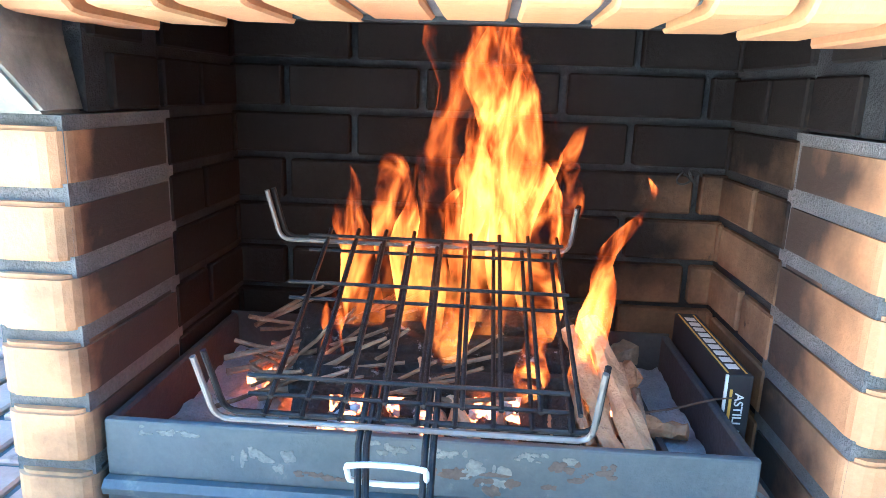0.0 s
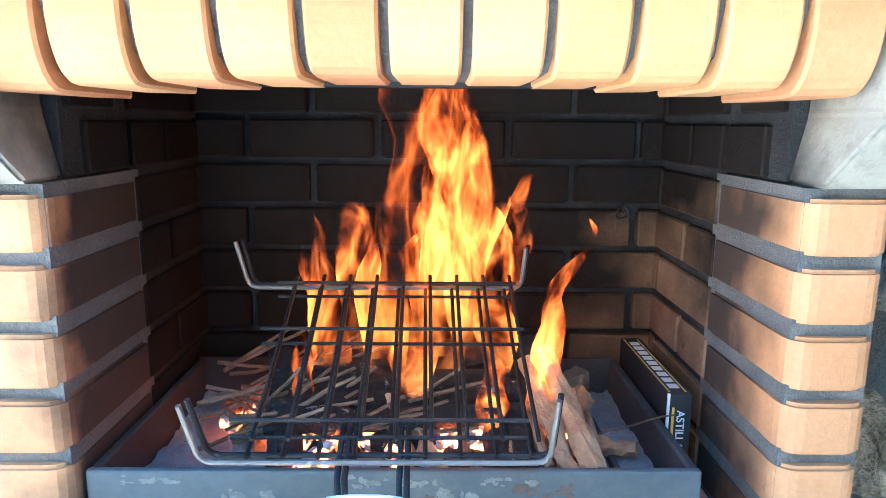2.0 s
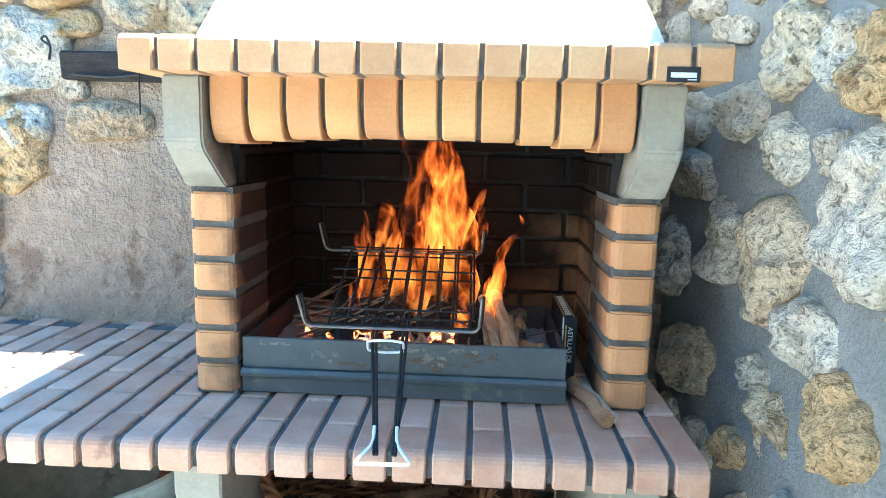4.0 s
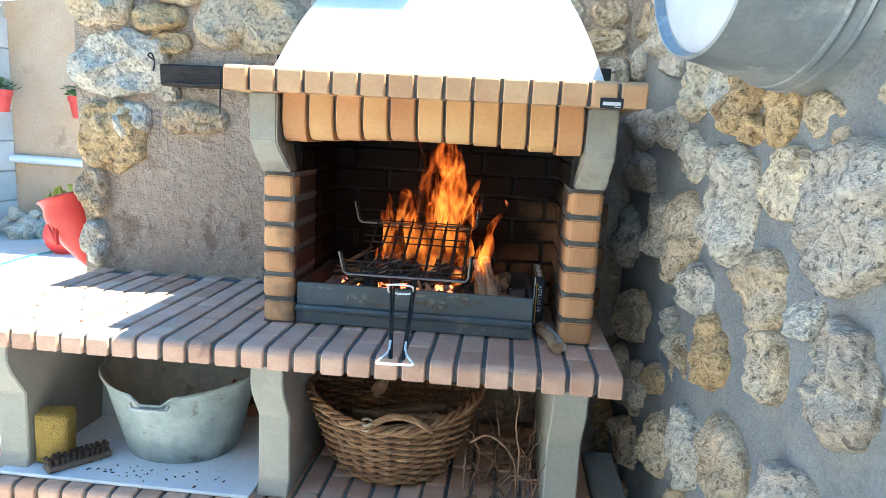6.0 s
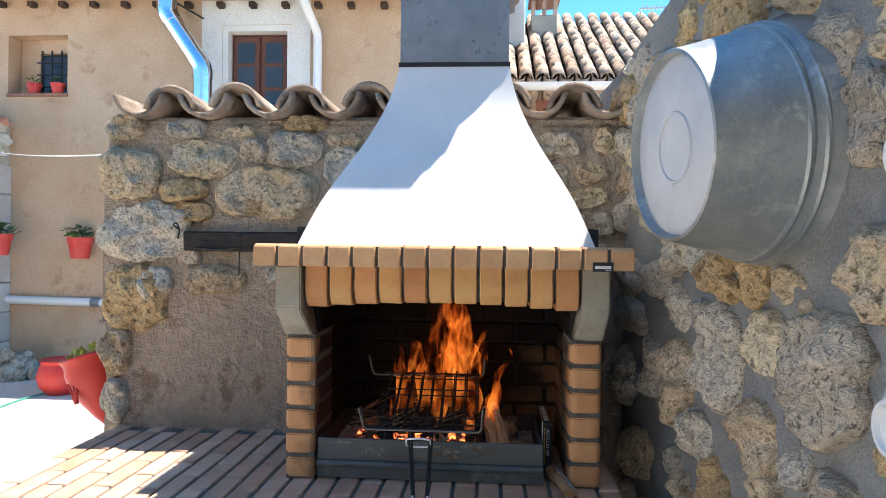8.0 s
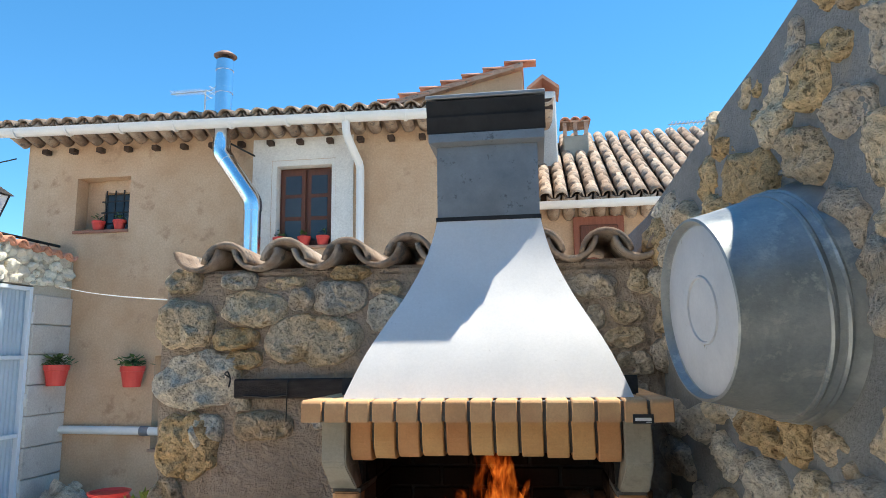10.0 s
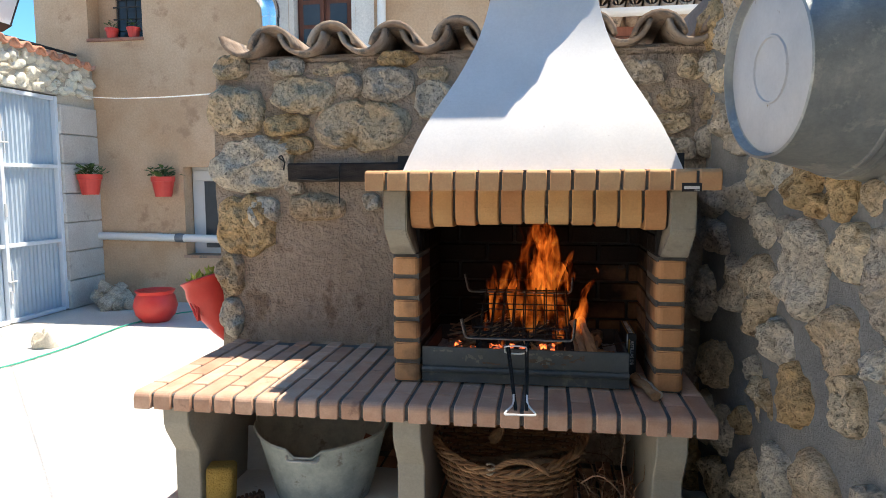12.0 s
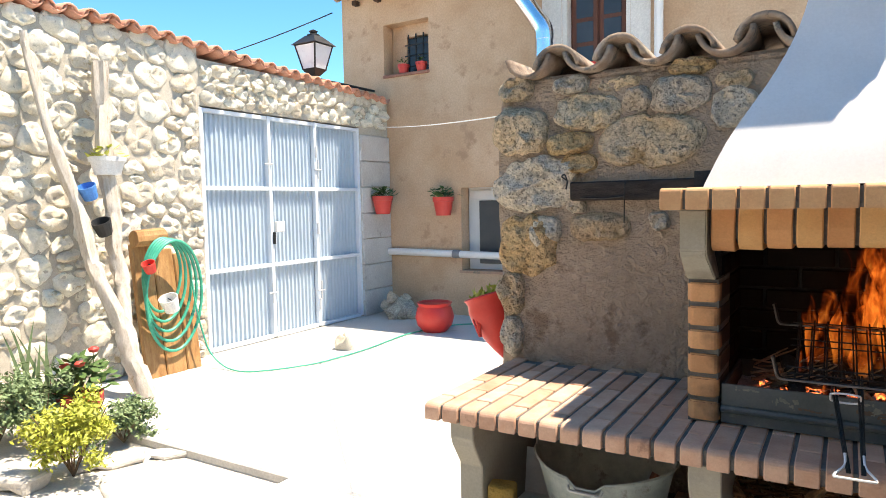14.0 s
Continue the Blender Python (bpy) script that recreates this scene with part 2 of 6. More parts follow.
GLASSDARK = surf("dark_window_glass", (0.03, 0.035, 0.04), (0.05, 0.055, 0.06), 2, 20, 0.15, bump=0.0, spec=0.4)
FRAMEGREY = surf("grey_aluminium_frame", (0.55, 0.56, 0.56), (0.6, 0.6, 0.6), 3, 60, 0.45, bump=0.02)
LEAF = surf("green_leaf", (0.05, 0.10, 0.03), (0.09, 0.16, 0.04), 15, 90, 0.6, bump=0.1)
LEAF_Y = surf("yellow_green_leaf", (0.30, 0.36, 0.04), (0.52, 0.50, 0.10), 25, 90, 0.6, bump=0.1)
LEAF_G = surf("grey_green_leaf", (0.12, 0.18, 0.08), (0.22, 0.29, 0.14), 20, 90, 0.7, bump=0.1)
HOSE = surf("green_hose", (0.03, 0.30, 0.20), (0.05, 0.38, 0.26), 10, 60, 0.45, bump=0.03)


# ---- kit ----
def obj(name, bm, material, smooth=False):
    me = bpy.data.meshes.new(name)
    bm.to_mesh(me)
    bm.free()
    me.materials.append(material)
    if smooth:
        for f in me.polygons:
            f.use_smooth = True
        me.set_sharp_from_angle(angle=0.6)
    return new(name, me)


def part(name, bm, material, parent, label="", smooth=False):
    ob = obj(name, bm, material, smooth)
    ob.parent = parent
    ob.matrix_parent_inverse = parent.matrix_basis.inverted()
    if label:
        ob["label"] = label
    return ob


def thing(name, at, label, category, group="", kind=""):
    ob = new(name)
    ob.empty_display_size = 0.05
    ob.location = at
    return tagged(ob, label, category, group, kind)


def under(name, me, parent, m, label=""):
    """A piece that shares the mesh me, at the pose m, under a parent."""
    ob = new(name, me)
    ob.parent = parent
    base, up = parent.matrix_basis, parent.parent
    if up:
        base = up.matrix_basis @ parent.matrix_parent_inverse @ base
    ob.matrix_parent_inverse = base.inverted()
    ob.matrix_basis = m
    if label:
        ob["label"] = label
    return ob


def mesh_of(name, bm, material, smooth=False):
    me = bpy.data.meshes.new(name)
    bm.to_mesh(me)
    bm.free()
    me.materials.append(material)
    if smooth:
        for f in me.polygons:
            f.use_smooth = True
    return me


def box(bm, x0, x1, y0, y1, z0, z1, bevel=0.0, seg=1, m=None):
    r = bmesh.ops.create_cube(bm, size=1.0)
    vs = r["verts"]
    for v in vs:
        v.co = Vector((x0 + (v.co.x + 0.5) * (x1 - x0), y0 + (v.co.y + 0.5) * (y1 - y0), z0 + (v.co.z + 0.5) * (z1 - z0)))
    if bevel:
        es = list({e for v in vs for e in v.link_edges})
        r = bmesh.ops.bevel(bm, geom=es, offset=bevel, segments=seg, profile=0.5, affect="EDGES")
        vs = list({v for f in r["faces"] for v in f.verts} | {v for v in vs if v.is_valid})
    if m is not None:
        bmesh.ops.transform(bm, matrix=m, verts=vs)
    return bm


def boxed(*a, **k):
    return box(bmesh.new(), *a, **k)


def prism(bm, outline, y0, y1, m=None):
    """A closed outline in x and z, drawn out from y0 to y1."""
    a = [bm.verts.new((x, y0, z)) for x, z in outline]
    b = [bm.verts.new((x, y1, z)) for x, z in outline]
    n = len(a)
    bm.faces.new(a)
    bm.faces.new(b[::-1])
    for i in range(n):
        bm.faces.new((a[i], b[i], b[(i + 1) % n], a[(i + 1) % n]))
    bmesh.ops.recalc_face_normals(bm, faces=bm.faces)
    if m is not None:
        bmesh.ops.transform(bm, matrix=m, verts=a + b)
    return bm


def tube(bm, pts, r, sides=8, closed=False, r_end=None, wob=0.0, seed=0):
    """A round bar along points; r_end tapers it, wob makes it knotty."""
    pts = [Vector(p) for p in pts]
    rings, up = [], Vector((0.31, 0.17, 0.93))
    n = len(pts)
    for i, p in enumerate(pts):
        a = pts[(i - 1) % n] if closed or i else p
        b = pts[(i + 1) % n] if closed or i < n - 1 else p
        d = (b - a).normalized()
        s = d.cross(up)
        if s.length < 0.05:
            s = d.cross(Vector((1, 0, 0)))
        s.normalize()
        u = s.cross(d)
        q = r if r_end is None else r + (r_end - r) * i / max(n - 1, 1)
        ring = []
        for k in range(sides):
            t = 2 * math.pi * k / sides
            w = 1 + (wob * noise.noise(Vector((k * 1.7 + seed, i * 0.6, seed * 3.1))) if wob else 0)
            ring.append(bm.verts.new(p + (s * math.cos(t) + u * math.sin(t)) * q * w))
        rings.append(ring)
    for i in range(n if closed else n - 1):
        a, b = rings[i], rings[(i + 1) % n]
        for k in range(sides):
            bm.faces.new((a[k], a[(k + 1) % sides], b[(k + 1) % sides], b[k]))
    if not closed:
        bm.faces.new(rings[0][::-1])
        bm.faces.new(rings[-1])
    return bm


def bent(pts, rad=0.02, steps=4):
    """Rounds the corners of a line of points."""
    pts = [Vector(p) for p in pts]
    out = [pts[0]]
    for a, b, c in zip(pts, pts[1:], pts[2:]):
        u, v = (a - b), (c - b)
        d = min(rad, u.length * 0.45, v.length * 0.45)
        p, q = b + u.normalized() * d, b + v.normalized() * d
        for k in range(steps + 1):
            t = k / steps
            out.append(p * (1 - t) ** 2 + b * 2 * t * (1 - t) + q * t * t)
    return out + [pts[-1]]


def lathe(bm, prof, sides=32, m=None, flat=1.0):
    """A profile of (radius, height) turned round z; flat squeezes y."""
    rings = []
    for r, z in prof:
        rings.append([bm.verts.new((r * math.cos(2 * math.pi * k / sides), r * flat * math.sin(2 * math.pi * k / sides), z)) for k in range(sides)])
    for a, b in zip(rings, rings[1:]):
        for k in range(sides):
            bm.faces.new((a[k], a[(k + 1) % sides], b[(k + 1) % sides], b[k]))
    if prof[0][0] > 1e-6:
        bm.faces.new(rings[0][::-1])
    if prof[-1][0] > 1e-6:
        bm.faces.new(rings[-1])
    bmesh.ops.remove_doubles(bm, verts=bm.verts, dist=1e-6)
    bmesh.ops.recalc_face_normals(bm, faces=bm.faces)
    if m is not None:
        bmesh.ops.transform(bm, matrix=m, verts=bm.verts)
    return bm


def half_tile(r0, r1, length, thick=0.014, seg=8, arc=math.pi):
    """A barrel roof tile along y, from radius r0 at y 0 to r1 at its end, arching up."""
    bm = bmesh.new()
    grid = []
    for j, (y, r) in enumerate(((0, r0), (length * 0.5, (r0 + r1) / 2), (length, r1))):
        for rr in (r, r - thick):
            grid.append([bm.verts.new((rr * math.cos(math.pi / 2 - arc / 2 + arc * k / seg), y, rr * math.sin(math.pi / 2 - arc / 2 + arc * k / seg))) for k in range(seg + 1)])
    o, i = grid[0::2], grid[1::2]
    for j in range(2):
        for k in range(seg):
            bm.faces.new((o[j][k], o[j][k + 1], o[j + 1][k + 1], o[j + 1][k]))
            bm.faces.new((i[j][k], i[j + 1][k], i[j + 1][k + 1], i[j][k + 1]))
        for k in (0, seg):
            bm.faces.new((o[j][k], o[j + 1][k], i[j + 1][k], i[j][k]))
    for j in (0, 2):
        for k in range(seg):
            bm.faces.new((o[j][k], i[j][k], i[j][k + 1], o[j][k + 1]))
    bmesh.ops.recalc_face_normals(bm, faces=bm.faces)
    return bm


def rock_mesh(name, outline, depth, material, seed, rough=0.012, rings=7):
    """A rubble stone: an outline of radii round it in x and z, bulging by depth towards -y."""
    k = len(outline)
    vs, fs = [], []
    for j in range(rings):
        s = j / (rings - 1)
        a = s * math.pi / 2
        grow, out = math.cos(a) ** 0.42, math.sin(a) ** 0.7
        for i in range(k):
            t = 2 * math.pi * i / k
            r = outline[i] * max(grow, 0.0)
            p = Vector((r * math.cos(t), -depth * out, r * math.sin(t)))
            if j < rings - 1:
                q = p * 11 + Vector((seed * 7.3, seed * 1.9, 0))
                d = noise.fractal(q, 0.85, 2.1, 5) * rough * 2.0
                c = p.normalized() if p.length else Vector((0, -1, 0))
                p += Vector((c.x * d * 0.14, -abs(out) * d * 1.8, c.z * d * 0.14))
            vs.append(p)
    for j in range(rings - 1):
        for i in range(k):
            a, b = j * k + i, j * k + (i + 1) % k
            fs.append((a, b, b + k, a + k))
    back = [Vector((outline[i] * math.cos(2 * math.pi * i / k), depth * 0.4, outline[i] * math.sin(2 * math.pi * i / k))) for i in range(k)]
    o = len(vs)
    vs += back
    for i in range(k):
        fs.append((o + i, o + (i + 1) % k, (i + 1) % k, i))
    me = bpy.data.meshes.new(name)
    me.from_pydata(vs, [], fs)
    me.materials.append(material)
    for f in me.polygons:
        f.use_smooth = True
    return me


def cells(rng, w, h, size, gap, aspect=1.0, keep=None, relax=4, k=22, vary=0.5):
    """Irregular cells packed over a w by h face: centres and outlines of radii, with joints of width gap between them."""
    n = max(4, int(w * h / (size * size)))
    pts = rng.random((n, 2)) * (w, h)
    sx = np.array((1.0, 1.0 / aspect))
    weight = 1 + vary * (rng.random(n) - 0.5)
    smp = rng.random((n * 60, 2)) * (w, h)
    for _ in range(relax):
        d = np.stack([(((smp - p) * sx) ** 2).sum(1) for p in pts], 1) / weight ** 2
        own = d.argmin(1)
        for i in range(n):
            mine = smp[own == i]
            if len(mine):
                pts[i] = mine.mean(0)
    out = []
    ang = np.arange(k) * 2 * np.pi / k
    way = np.stack((np.cos(ang), np.sin(ang)), 1)
    steps = np.linspace(0.02, 1.6, 60) * size * max(1, aspect)
    for i in range(n):
        if keep and not keep(*pts[i]):
            continue
        q = pts[i] + way[:, None, :] * steps[None, :, None]
        dx = (q[:, :, None, :] - pts[None, None, :, :]) * sx
        d = (dx ** 2).sum(3) / weight ** 2
        other = d.argmin(2) != i
        rad = np.where(other.any(1), steps[other.argmax(1)], steps[-1])
        edge = np.minimum(np.where(way[:, 0] > 0, w - pts[i, 0], pts[i, 0]) / np.maximum(abs(way[:, 0]), 1e-3), np.where(way[:, 1] > 0, h - pts[i, 1], pts[i, 1]) / np.maximum(abs(way[:, 1]), 1e-3))
        rad = np.minimum(rad, edge)
        rad = (np.roll(rad, 1) + 2 * rad + np.roll(rad, -1)) / 4
        rad = (np.roll(rad, 1) + 2 * rad + np.roll(rad, -1)) / 4
        rad = np.maximum(rad - gap / 2, size * 0.12) * (1 + 0.07 * rng.standard_normal(k))
        out.append((pts[i].copy(), [float(r) for r in rad]))
    return out

# ---- ground ----
bm = bmesh.new()
bmesh.ops.create_grid(bm, x_segments=40, y_segments=40, size=400)
ground = obj("ground", bm, PAVER)
ground.location.z = -0.06
tagged(ground, "worn pale stone and earth ground", "ground", kind="structure")
slab = obj("pavement", boxed(-6.1, 3.0, 0.66, 6.2, -0.2, 0.0, bevel=0.012), SLAB)
tagged(slab, "sun-bleached concrete yard slab", "pavement", kind="structure")
slab_b = obj("pavement", boxed(-2.75, 3.0, -12, 0.656, -0.2, -0.004, bevel=0.012), SLAB)
tagged(slab_b, "sun-bleached concrete yard slab", "pavement", kind="structure")

# ---- back wall with tiles ----
BW = 0.50
bm = bmesh.new()
prism(bm, [(-1.305, -0.1), (-1.315, 0.6), (-1.295, 1.1), (-1.315, 1.5), (-1.31, 1.8), (-1.29, 2.005), (0.95, 1.99), (0.95, -0.1)], BW, BW + 0.42)
wall_back = obj("wall_north", bm, PLASTER)
tagged(wall_back, "rough plastered rubble stone garden wall", "wall", kind="structure")


def lump(w, h, rng, k=24, p=2.6, rough=0.1):
    out = []
    for i in range(k):
        t = 2 * math.pi * i / k
        c, s = abs(math.cos(t)) / (w / 2), abs(math.sin(t)) / (h / 2)
        out.append((1 / (c ** p + s ** p)) ** (1 / p) * (1 + rough * rng.standard_normal()))
    return [(out[i - 1] + 2 * out[i] + out[(i + 1) % k]) / 4 for i in range(k)]


rng = np.random.default_rng(5)
STONES = (STONE_A, STONE_B, STONE_C)
# centre x, centre z, width, height of each stone, by rows from the top
BACK_STONES = (
    (-1.225, 1.99, 0.16, 0.095), (-0.985, 1.988, 0.143, 0.07), (-0.787, 1.972, 0.198, 0.051), (-0.54, 2.005, 0.155, 0.056),
    (-1.21, 1.82, 0.235, 0.184), (-0.935, 1.878, 0.262, 0.134), (-0.735, 1.905, 0.115, 0.087), (-0.588, 1.912, 0.233, 0.128), (-0.405, 1.945, 0.124, 0.06),
    (-0.40, 1.85, 0.15, 0.132), (-0.998, 1.762, 0.187, 0.081), (-0.69, 1.754, 0.385, 0.182), (-0.965, 1.683, 0.148, 0.076),
    (-1.148, 1.603, 0.365, 0.212), (-0.975, 1.518, 0.081, 0.059), (-1.185, 1.355, 0.255, 0.23), (-1.105, 1.412, 0.135, 0.128),
    (-0.882, 1.434, 0.235, 0.108), (-0.652, 1.456, 0.07, 0.066), (-1.254, 1.151, 0.11, 0.171), (-1.257, 0.974, 0.10, 0.158),
)
BACK_MATS = (0, 1, 0, 2, 0, 0, 1, 1, 0, 1, 2, 0, 2, 1, 1, 2, 1, 0, 1, 0, 1)
RIGHT_STONES = ((0.37, 1.93, 0.19, 0.09), (0.494, 1.832, 0.114, 0.08), (0.377, 1.816, 0.074, 0.09), (0.48, 1.743, 0.136, 0.07), (0.512, 1.65, 0.122, 0.084), (0.56, 1.95, 0.12, 0.09), (0.50, 1.55, 0.10, 0.08))
for i, (x, z, w, h) in enumerate(BACK_STONES + RIGHT_STONES):
    deep = 0.028 if w * h < 0.012 else 0.045
    me = rock_mesh("stone", lump(w * 1.03, h * 1.05, rng, k=40, p=2.7, rough=0.08), deep + 0.014 * rng.random(), STONES[BACK_MATS[i] if i < 21 else i % 2], i + 1, 0.012, rings=15)
    under("stone", me, wall_back, pose(x, BW + 0.012, z, 0, float(rng.uniform(-5, 5)), 0))
# crest mortar and barrel tiles
crest = obj("trim", boxed(-1.29, 0.95, BW + 0.003, BW + 0.45, 1.995, 2.035, bevel=0.015), PLASTER)
tagged(crest, "grey mortar bed under the coping tiles", "mortar bed", kind="structure")
coping = thing("tile_coping", (-0.2, BW + 0.2, 2.12), "old clay barrel tiles bedded along a garden wall", "roof tiles", kind="structure")
cover = mesh_of("roof_tile", half_tile(0.098, 0.085, 0.56, 0.018, 10, 2.9), TILE_OLD, True)
for i in range(9):
    x = -1.155 + i * 0.243
    under("roof_tile", cover, coping, pose(x + 0.122, BW - 0.06, 2.043 + 0.008 * (i % 2), 0, rng.uniform(-3, 3), rng.uniform(-3, 3)))
    under("roof_tile", cover, coping, pose(x, BW - 0.055, 2.12, 0, 180 + rng.uniform(-4, 4), 0))

# ---- side wall, leaning rubble with a rising top ----
WALL_M = Matrix.Translation((0.672, 0.0, 0.0)) @ Matrix.Rotation(radians(-90 + 7.2), 4, "Z")
# local x runs towards the viewer along the wall, local -y out of its face
bm = bmesh.new()
prism(bm, [(-1.0, -0.1), (-1.0, 2.17), (-0.6, 2.20), (0.0, 2.32), (0.4, 2.39), (1.0, 2.53), (2.0, 2.8), (4.5, 3.2), (4.5, -0.1)], 0.0, 0.5)
wall_side = obj("wall_east", bm, WALLMORTAR)
wall_side.matrix_basis = WALL_M
tagged(wall_side, "rubble limestone wall pointed with grey mortar", "wall", kind="structure")
# centre x along the wall, centre z, width, height, lean in degrees, kind of each stone that stands out
EAST_UNDER_TUB = (
    (-0.373, 1.746, 0.201, 0.101, 30, 1), (-0.236, 1.650, 0.251, 0.061, 10, 1), (0.000, 1.582, 0.170, 0.169, -8, 0), (0.131, 1.562, 0.080, 0.141, 12, 1),
    (0.233, 1.535, 0.150, 0.151, 24, 2), (0.400, 1.506, 0.115, 0.152, 17, 2), (0.293, 1.467, 0.090, 0.071, 15, 2), (0.526, 1.492, 0.110, 0.075, 2, 0),
    (0.593, 1.429, 0.066, 0.083, 9, 0), (0.459, 1.364, 0.170, 0.146, 8, 0), (0.805, 1.533, 0.184, 0.160, 2, 0), (-0.432, 1.466, 0.300, 0.133, -3, 1),
    (-0.151, 1.472, 0.180, 0.113, -15, 1), (-0.005, 1.400, 0.160, 0.131, 12, 1), (-0.405, 1.340, 0.299, 0.123, 8, 1), (0.136, 1.398, 0.085, 0.084, 12, 1),
)
EAST_MIDDLE = (
    (0.245, 1.299, 0.219, 0.257, 9, 1), (-0.005, 1.193, 0.214, 0.273, 14, 0), (-0.196, 1.196, 0.169, 0.202, 14, 1), (0.660, 1.331, 0.234, 0.266, 9, 1),
    (0.802, 1.232, 0.074, 0.050, -10, 2), (0.414, 1.157, 0.164, 0.182, 12, 0), (0.567, 1.147, 0.109, 0.096, 8, 1), (0.127, 1.079, 0.169, 0.132, -20, 1),
    (0.222, 0.965, 0.158, 0.183, -35, 2), (-0.031, 0.961, 0.109, 0.083, -15, 1), (0.039, 0.878, 0.119, 0.164, -8, 0), (0.478, 1.023, 0.124, 0.163, -18, 0),
    (0.694, 1.073, 0.173, 0.209, -7, 1), (-0.088, 0.774, 0.119, 0.092, -20, 2), (0.852, 1.112, 0.099, 0.080, -10, 0), (-0.46, 1.124, 0.25, 0.20, 0, 1),
)
EAST_LOWER = (
    (-0.317, 0.900, 0.248, 0.179, -8, 0), (-0.023, 0.614, 0.153, 0.181, 0, 0), (0.16, 0.69, 0.175, 0.20, -5, 1), (0.365, 0.745, 0.19, 0.24, -20, 0),
    (0.611, 0.776, 0.20, 0.21, -10, 1), (0.161, 0.545, 0.08, 0.08, -20, 0), (0.075, 0.397, 0.15, 0.15, -5, 2), (0.262, 0.494, 0.10, 0.14, -6, 1),
    (0.39, 0.517, 0.12, 0.09, -12, 1), (0.58, 0.56, 0.20, 0.13, 4, 0), (0.85, 0.80, 0.18, 0.16, 0, 1), (0.82, 0.60, 0.17, 0.15, 6, 2),
    (-0.24, 0.70, 0.16, 0.16, 5, 1), (-0.27, 0.50, 0.20, 0.15, -4, 0), (0.42, 0.38, 0.19, 0.13, 3, 0), (0.68, 0.38, 0.20, 0.15, -5, 1),
)
EAST_TOP = (
    (0.688, 2.271, 0.10, 0.06, 20, 2), (0.60, 2.235, 0.11, 0.12, 15, 2), (0.45, 2.225, 0.12, 0.15, 30, 0), (0.555, 2.086, 0.15, 0.11, 25, 0),
    (0.30, 2.101, 0.24, 0.14, 15, 2), (0.07, 2.072, 0.14, 0.09, 15, 2), (0.719, 2.125, 0.14, 0.09, 15, 1), (0.82, 2.023, 0.16, 0.12, 12, 0),
    (0.345, 2.245, 0.07, 0.045, 30, 2), (0.153, 2.225, 0.13, 0.075, 25, 2), (0.831, 1.909, 0.110, 0.082, 15, 0), (0.86, 2.21, 0.14, 0.12, 8, 1),
    (-0.15, 2.10, 0.16, 0.10, 5, 0), (-0.32, 2.02, 0.14, 0.12, 0, 1), (-0.1, 1.93, 0.15, 0.12, 8, 1), (-0.33, 1.88, 0.17, 0.08, -6, 0),
    (-0.02, 1.79, 0.12, 0.14, 10, 1), (-0.14, 1.74, 0.13, 0.12, 6, 1), (0.07, 1.69, 0.09, 0.09, 12, 0),
)
rng = np.random.default_rng(11)
EAST = EAST_UNDER_TUB + EAST_MIDDLE + EAST_LOWER + EAST_TOP
for i, (x, z, w, h, lean, kind) in enumerate(EAST):
    deep = 0.016 + 0.17 * min(w, h) + 0.008 * rng.random()
    me = rock_mesh("stone", lump(w * (1.12 if z > 1.8 else 0.96), h * (1.12 if z > 1.8 else 0.98), rng, k=42, p=2.4, rough=0.11), deep, STONES[kind], i + 50, 0.011, rings=15)
    under("stone", me, wall_side, WALL_M @ pose(x, 0.012, z, 0, lean))
# the rest of the wall, packed at random
for i, (c, rad) in enumerate(cells(rng, 3.3, 2.9, 0.19, 0.05, aspect=1.5, vary=1.1, k=34)):
    x, z = c[0] - 0.62, c[1]
    if z + max(rad) * 0.8 > 2.32 + 0.215 * x or math.hypot(x - 0.5, z - 1.77) < 0.2:
        continue
    if -0.25 < x < 0.80 and 0.32 < z < 1.63 or (x < 1.4 and z > 1.2):
        continue
    if any(math.hypot((x - e[0]) / (e[2] / 2 + 0.065), (z - e[1]) / (e[3] / 2 + 0.045)) < 1 for e in EAST):
        continue
    m = STONES[int(rng.choice(3, p=(0.45, 0.33, 0.22)))]
    low = math.hypot(x - 0.52, z - 1.79) < 0.38
    me = rock_mesh("stone", rad, 0.028 if low else 0.032 + 0.03 * rng.random(), m, i + 150, 0.006 if low else 0.014, rings=13)
    under("stone", me, wall_side, WALL_M @ pose(x, 0.012, z))
# smaller stones packed between them in the upper part and towards the viewer
for i, (c, rad) in enumerate(cells(rng, 2.0, 1.5, 0.125, 0.022, aspect=1.3, vary=0.9, k=26)):
    x, z = c[0] - 0.55, c[1] + 1.15
    if z + max(rad) * 0.75 > 2.36 + 0.215 * x or math.hypot(x - 0.48, z - 1.785) < 0.21 or (x < 0.78 and z < 1.66):
        continue
    if any(math.hypot((x - e[0]) / (e[2] / 2 + 0.04), (z - e[1]) / (e[3] / 2 + 0.035)) < 1 for e in EAST):
        continue
    me = rock_mesh("stone", rad, 0.022 + 0.016 * rng.random(), STONES[int(rng.choice(3, p=(0.4, 0.3, 0.3)))], i + 700, 0.009, rings=9)
    under("stone", me, wall_side, WALL_M @ pose(x, 0.012, z))

# ---- unseen wall added behind the camera to cut sky fill ----
wall_south = obj("wall_south", boxed(-4.2, 1.6, -4.9, -4.5, -0.2, 5.2), CONCRETE)
tagged(wall_south, "plain grey wall added out of view to block sky light", "wall", kind="structure")

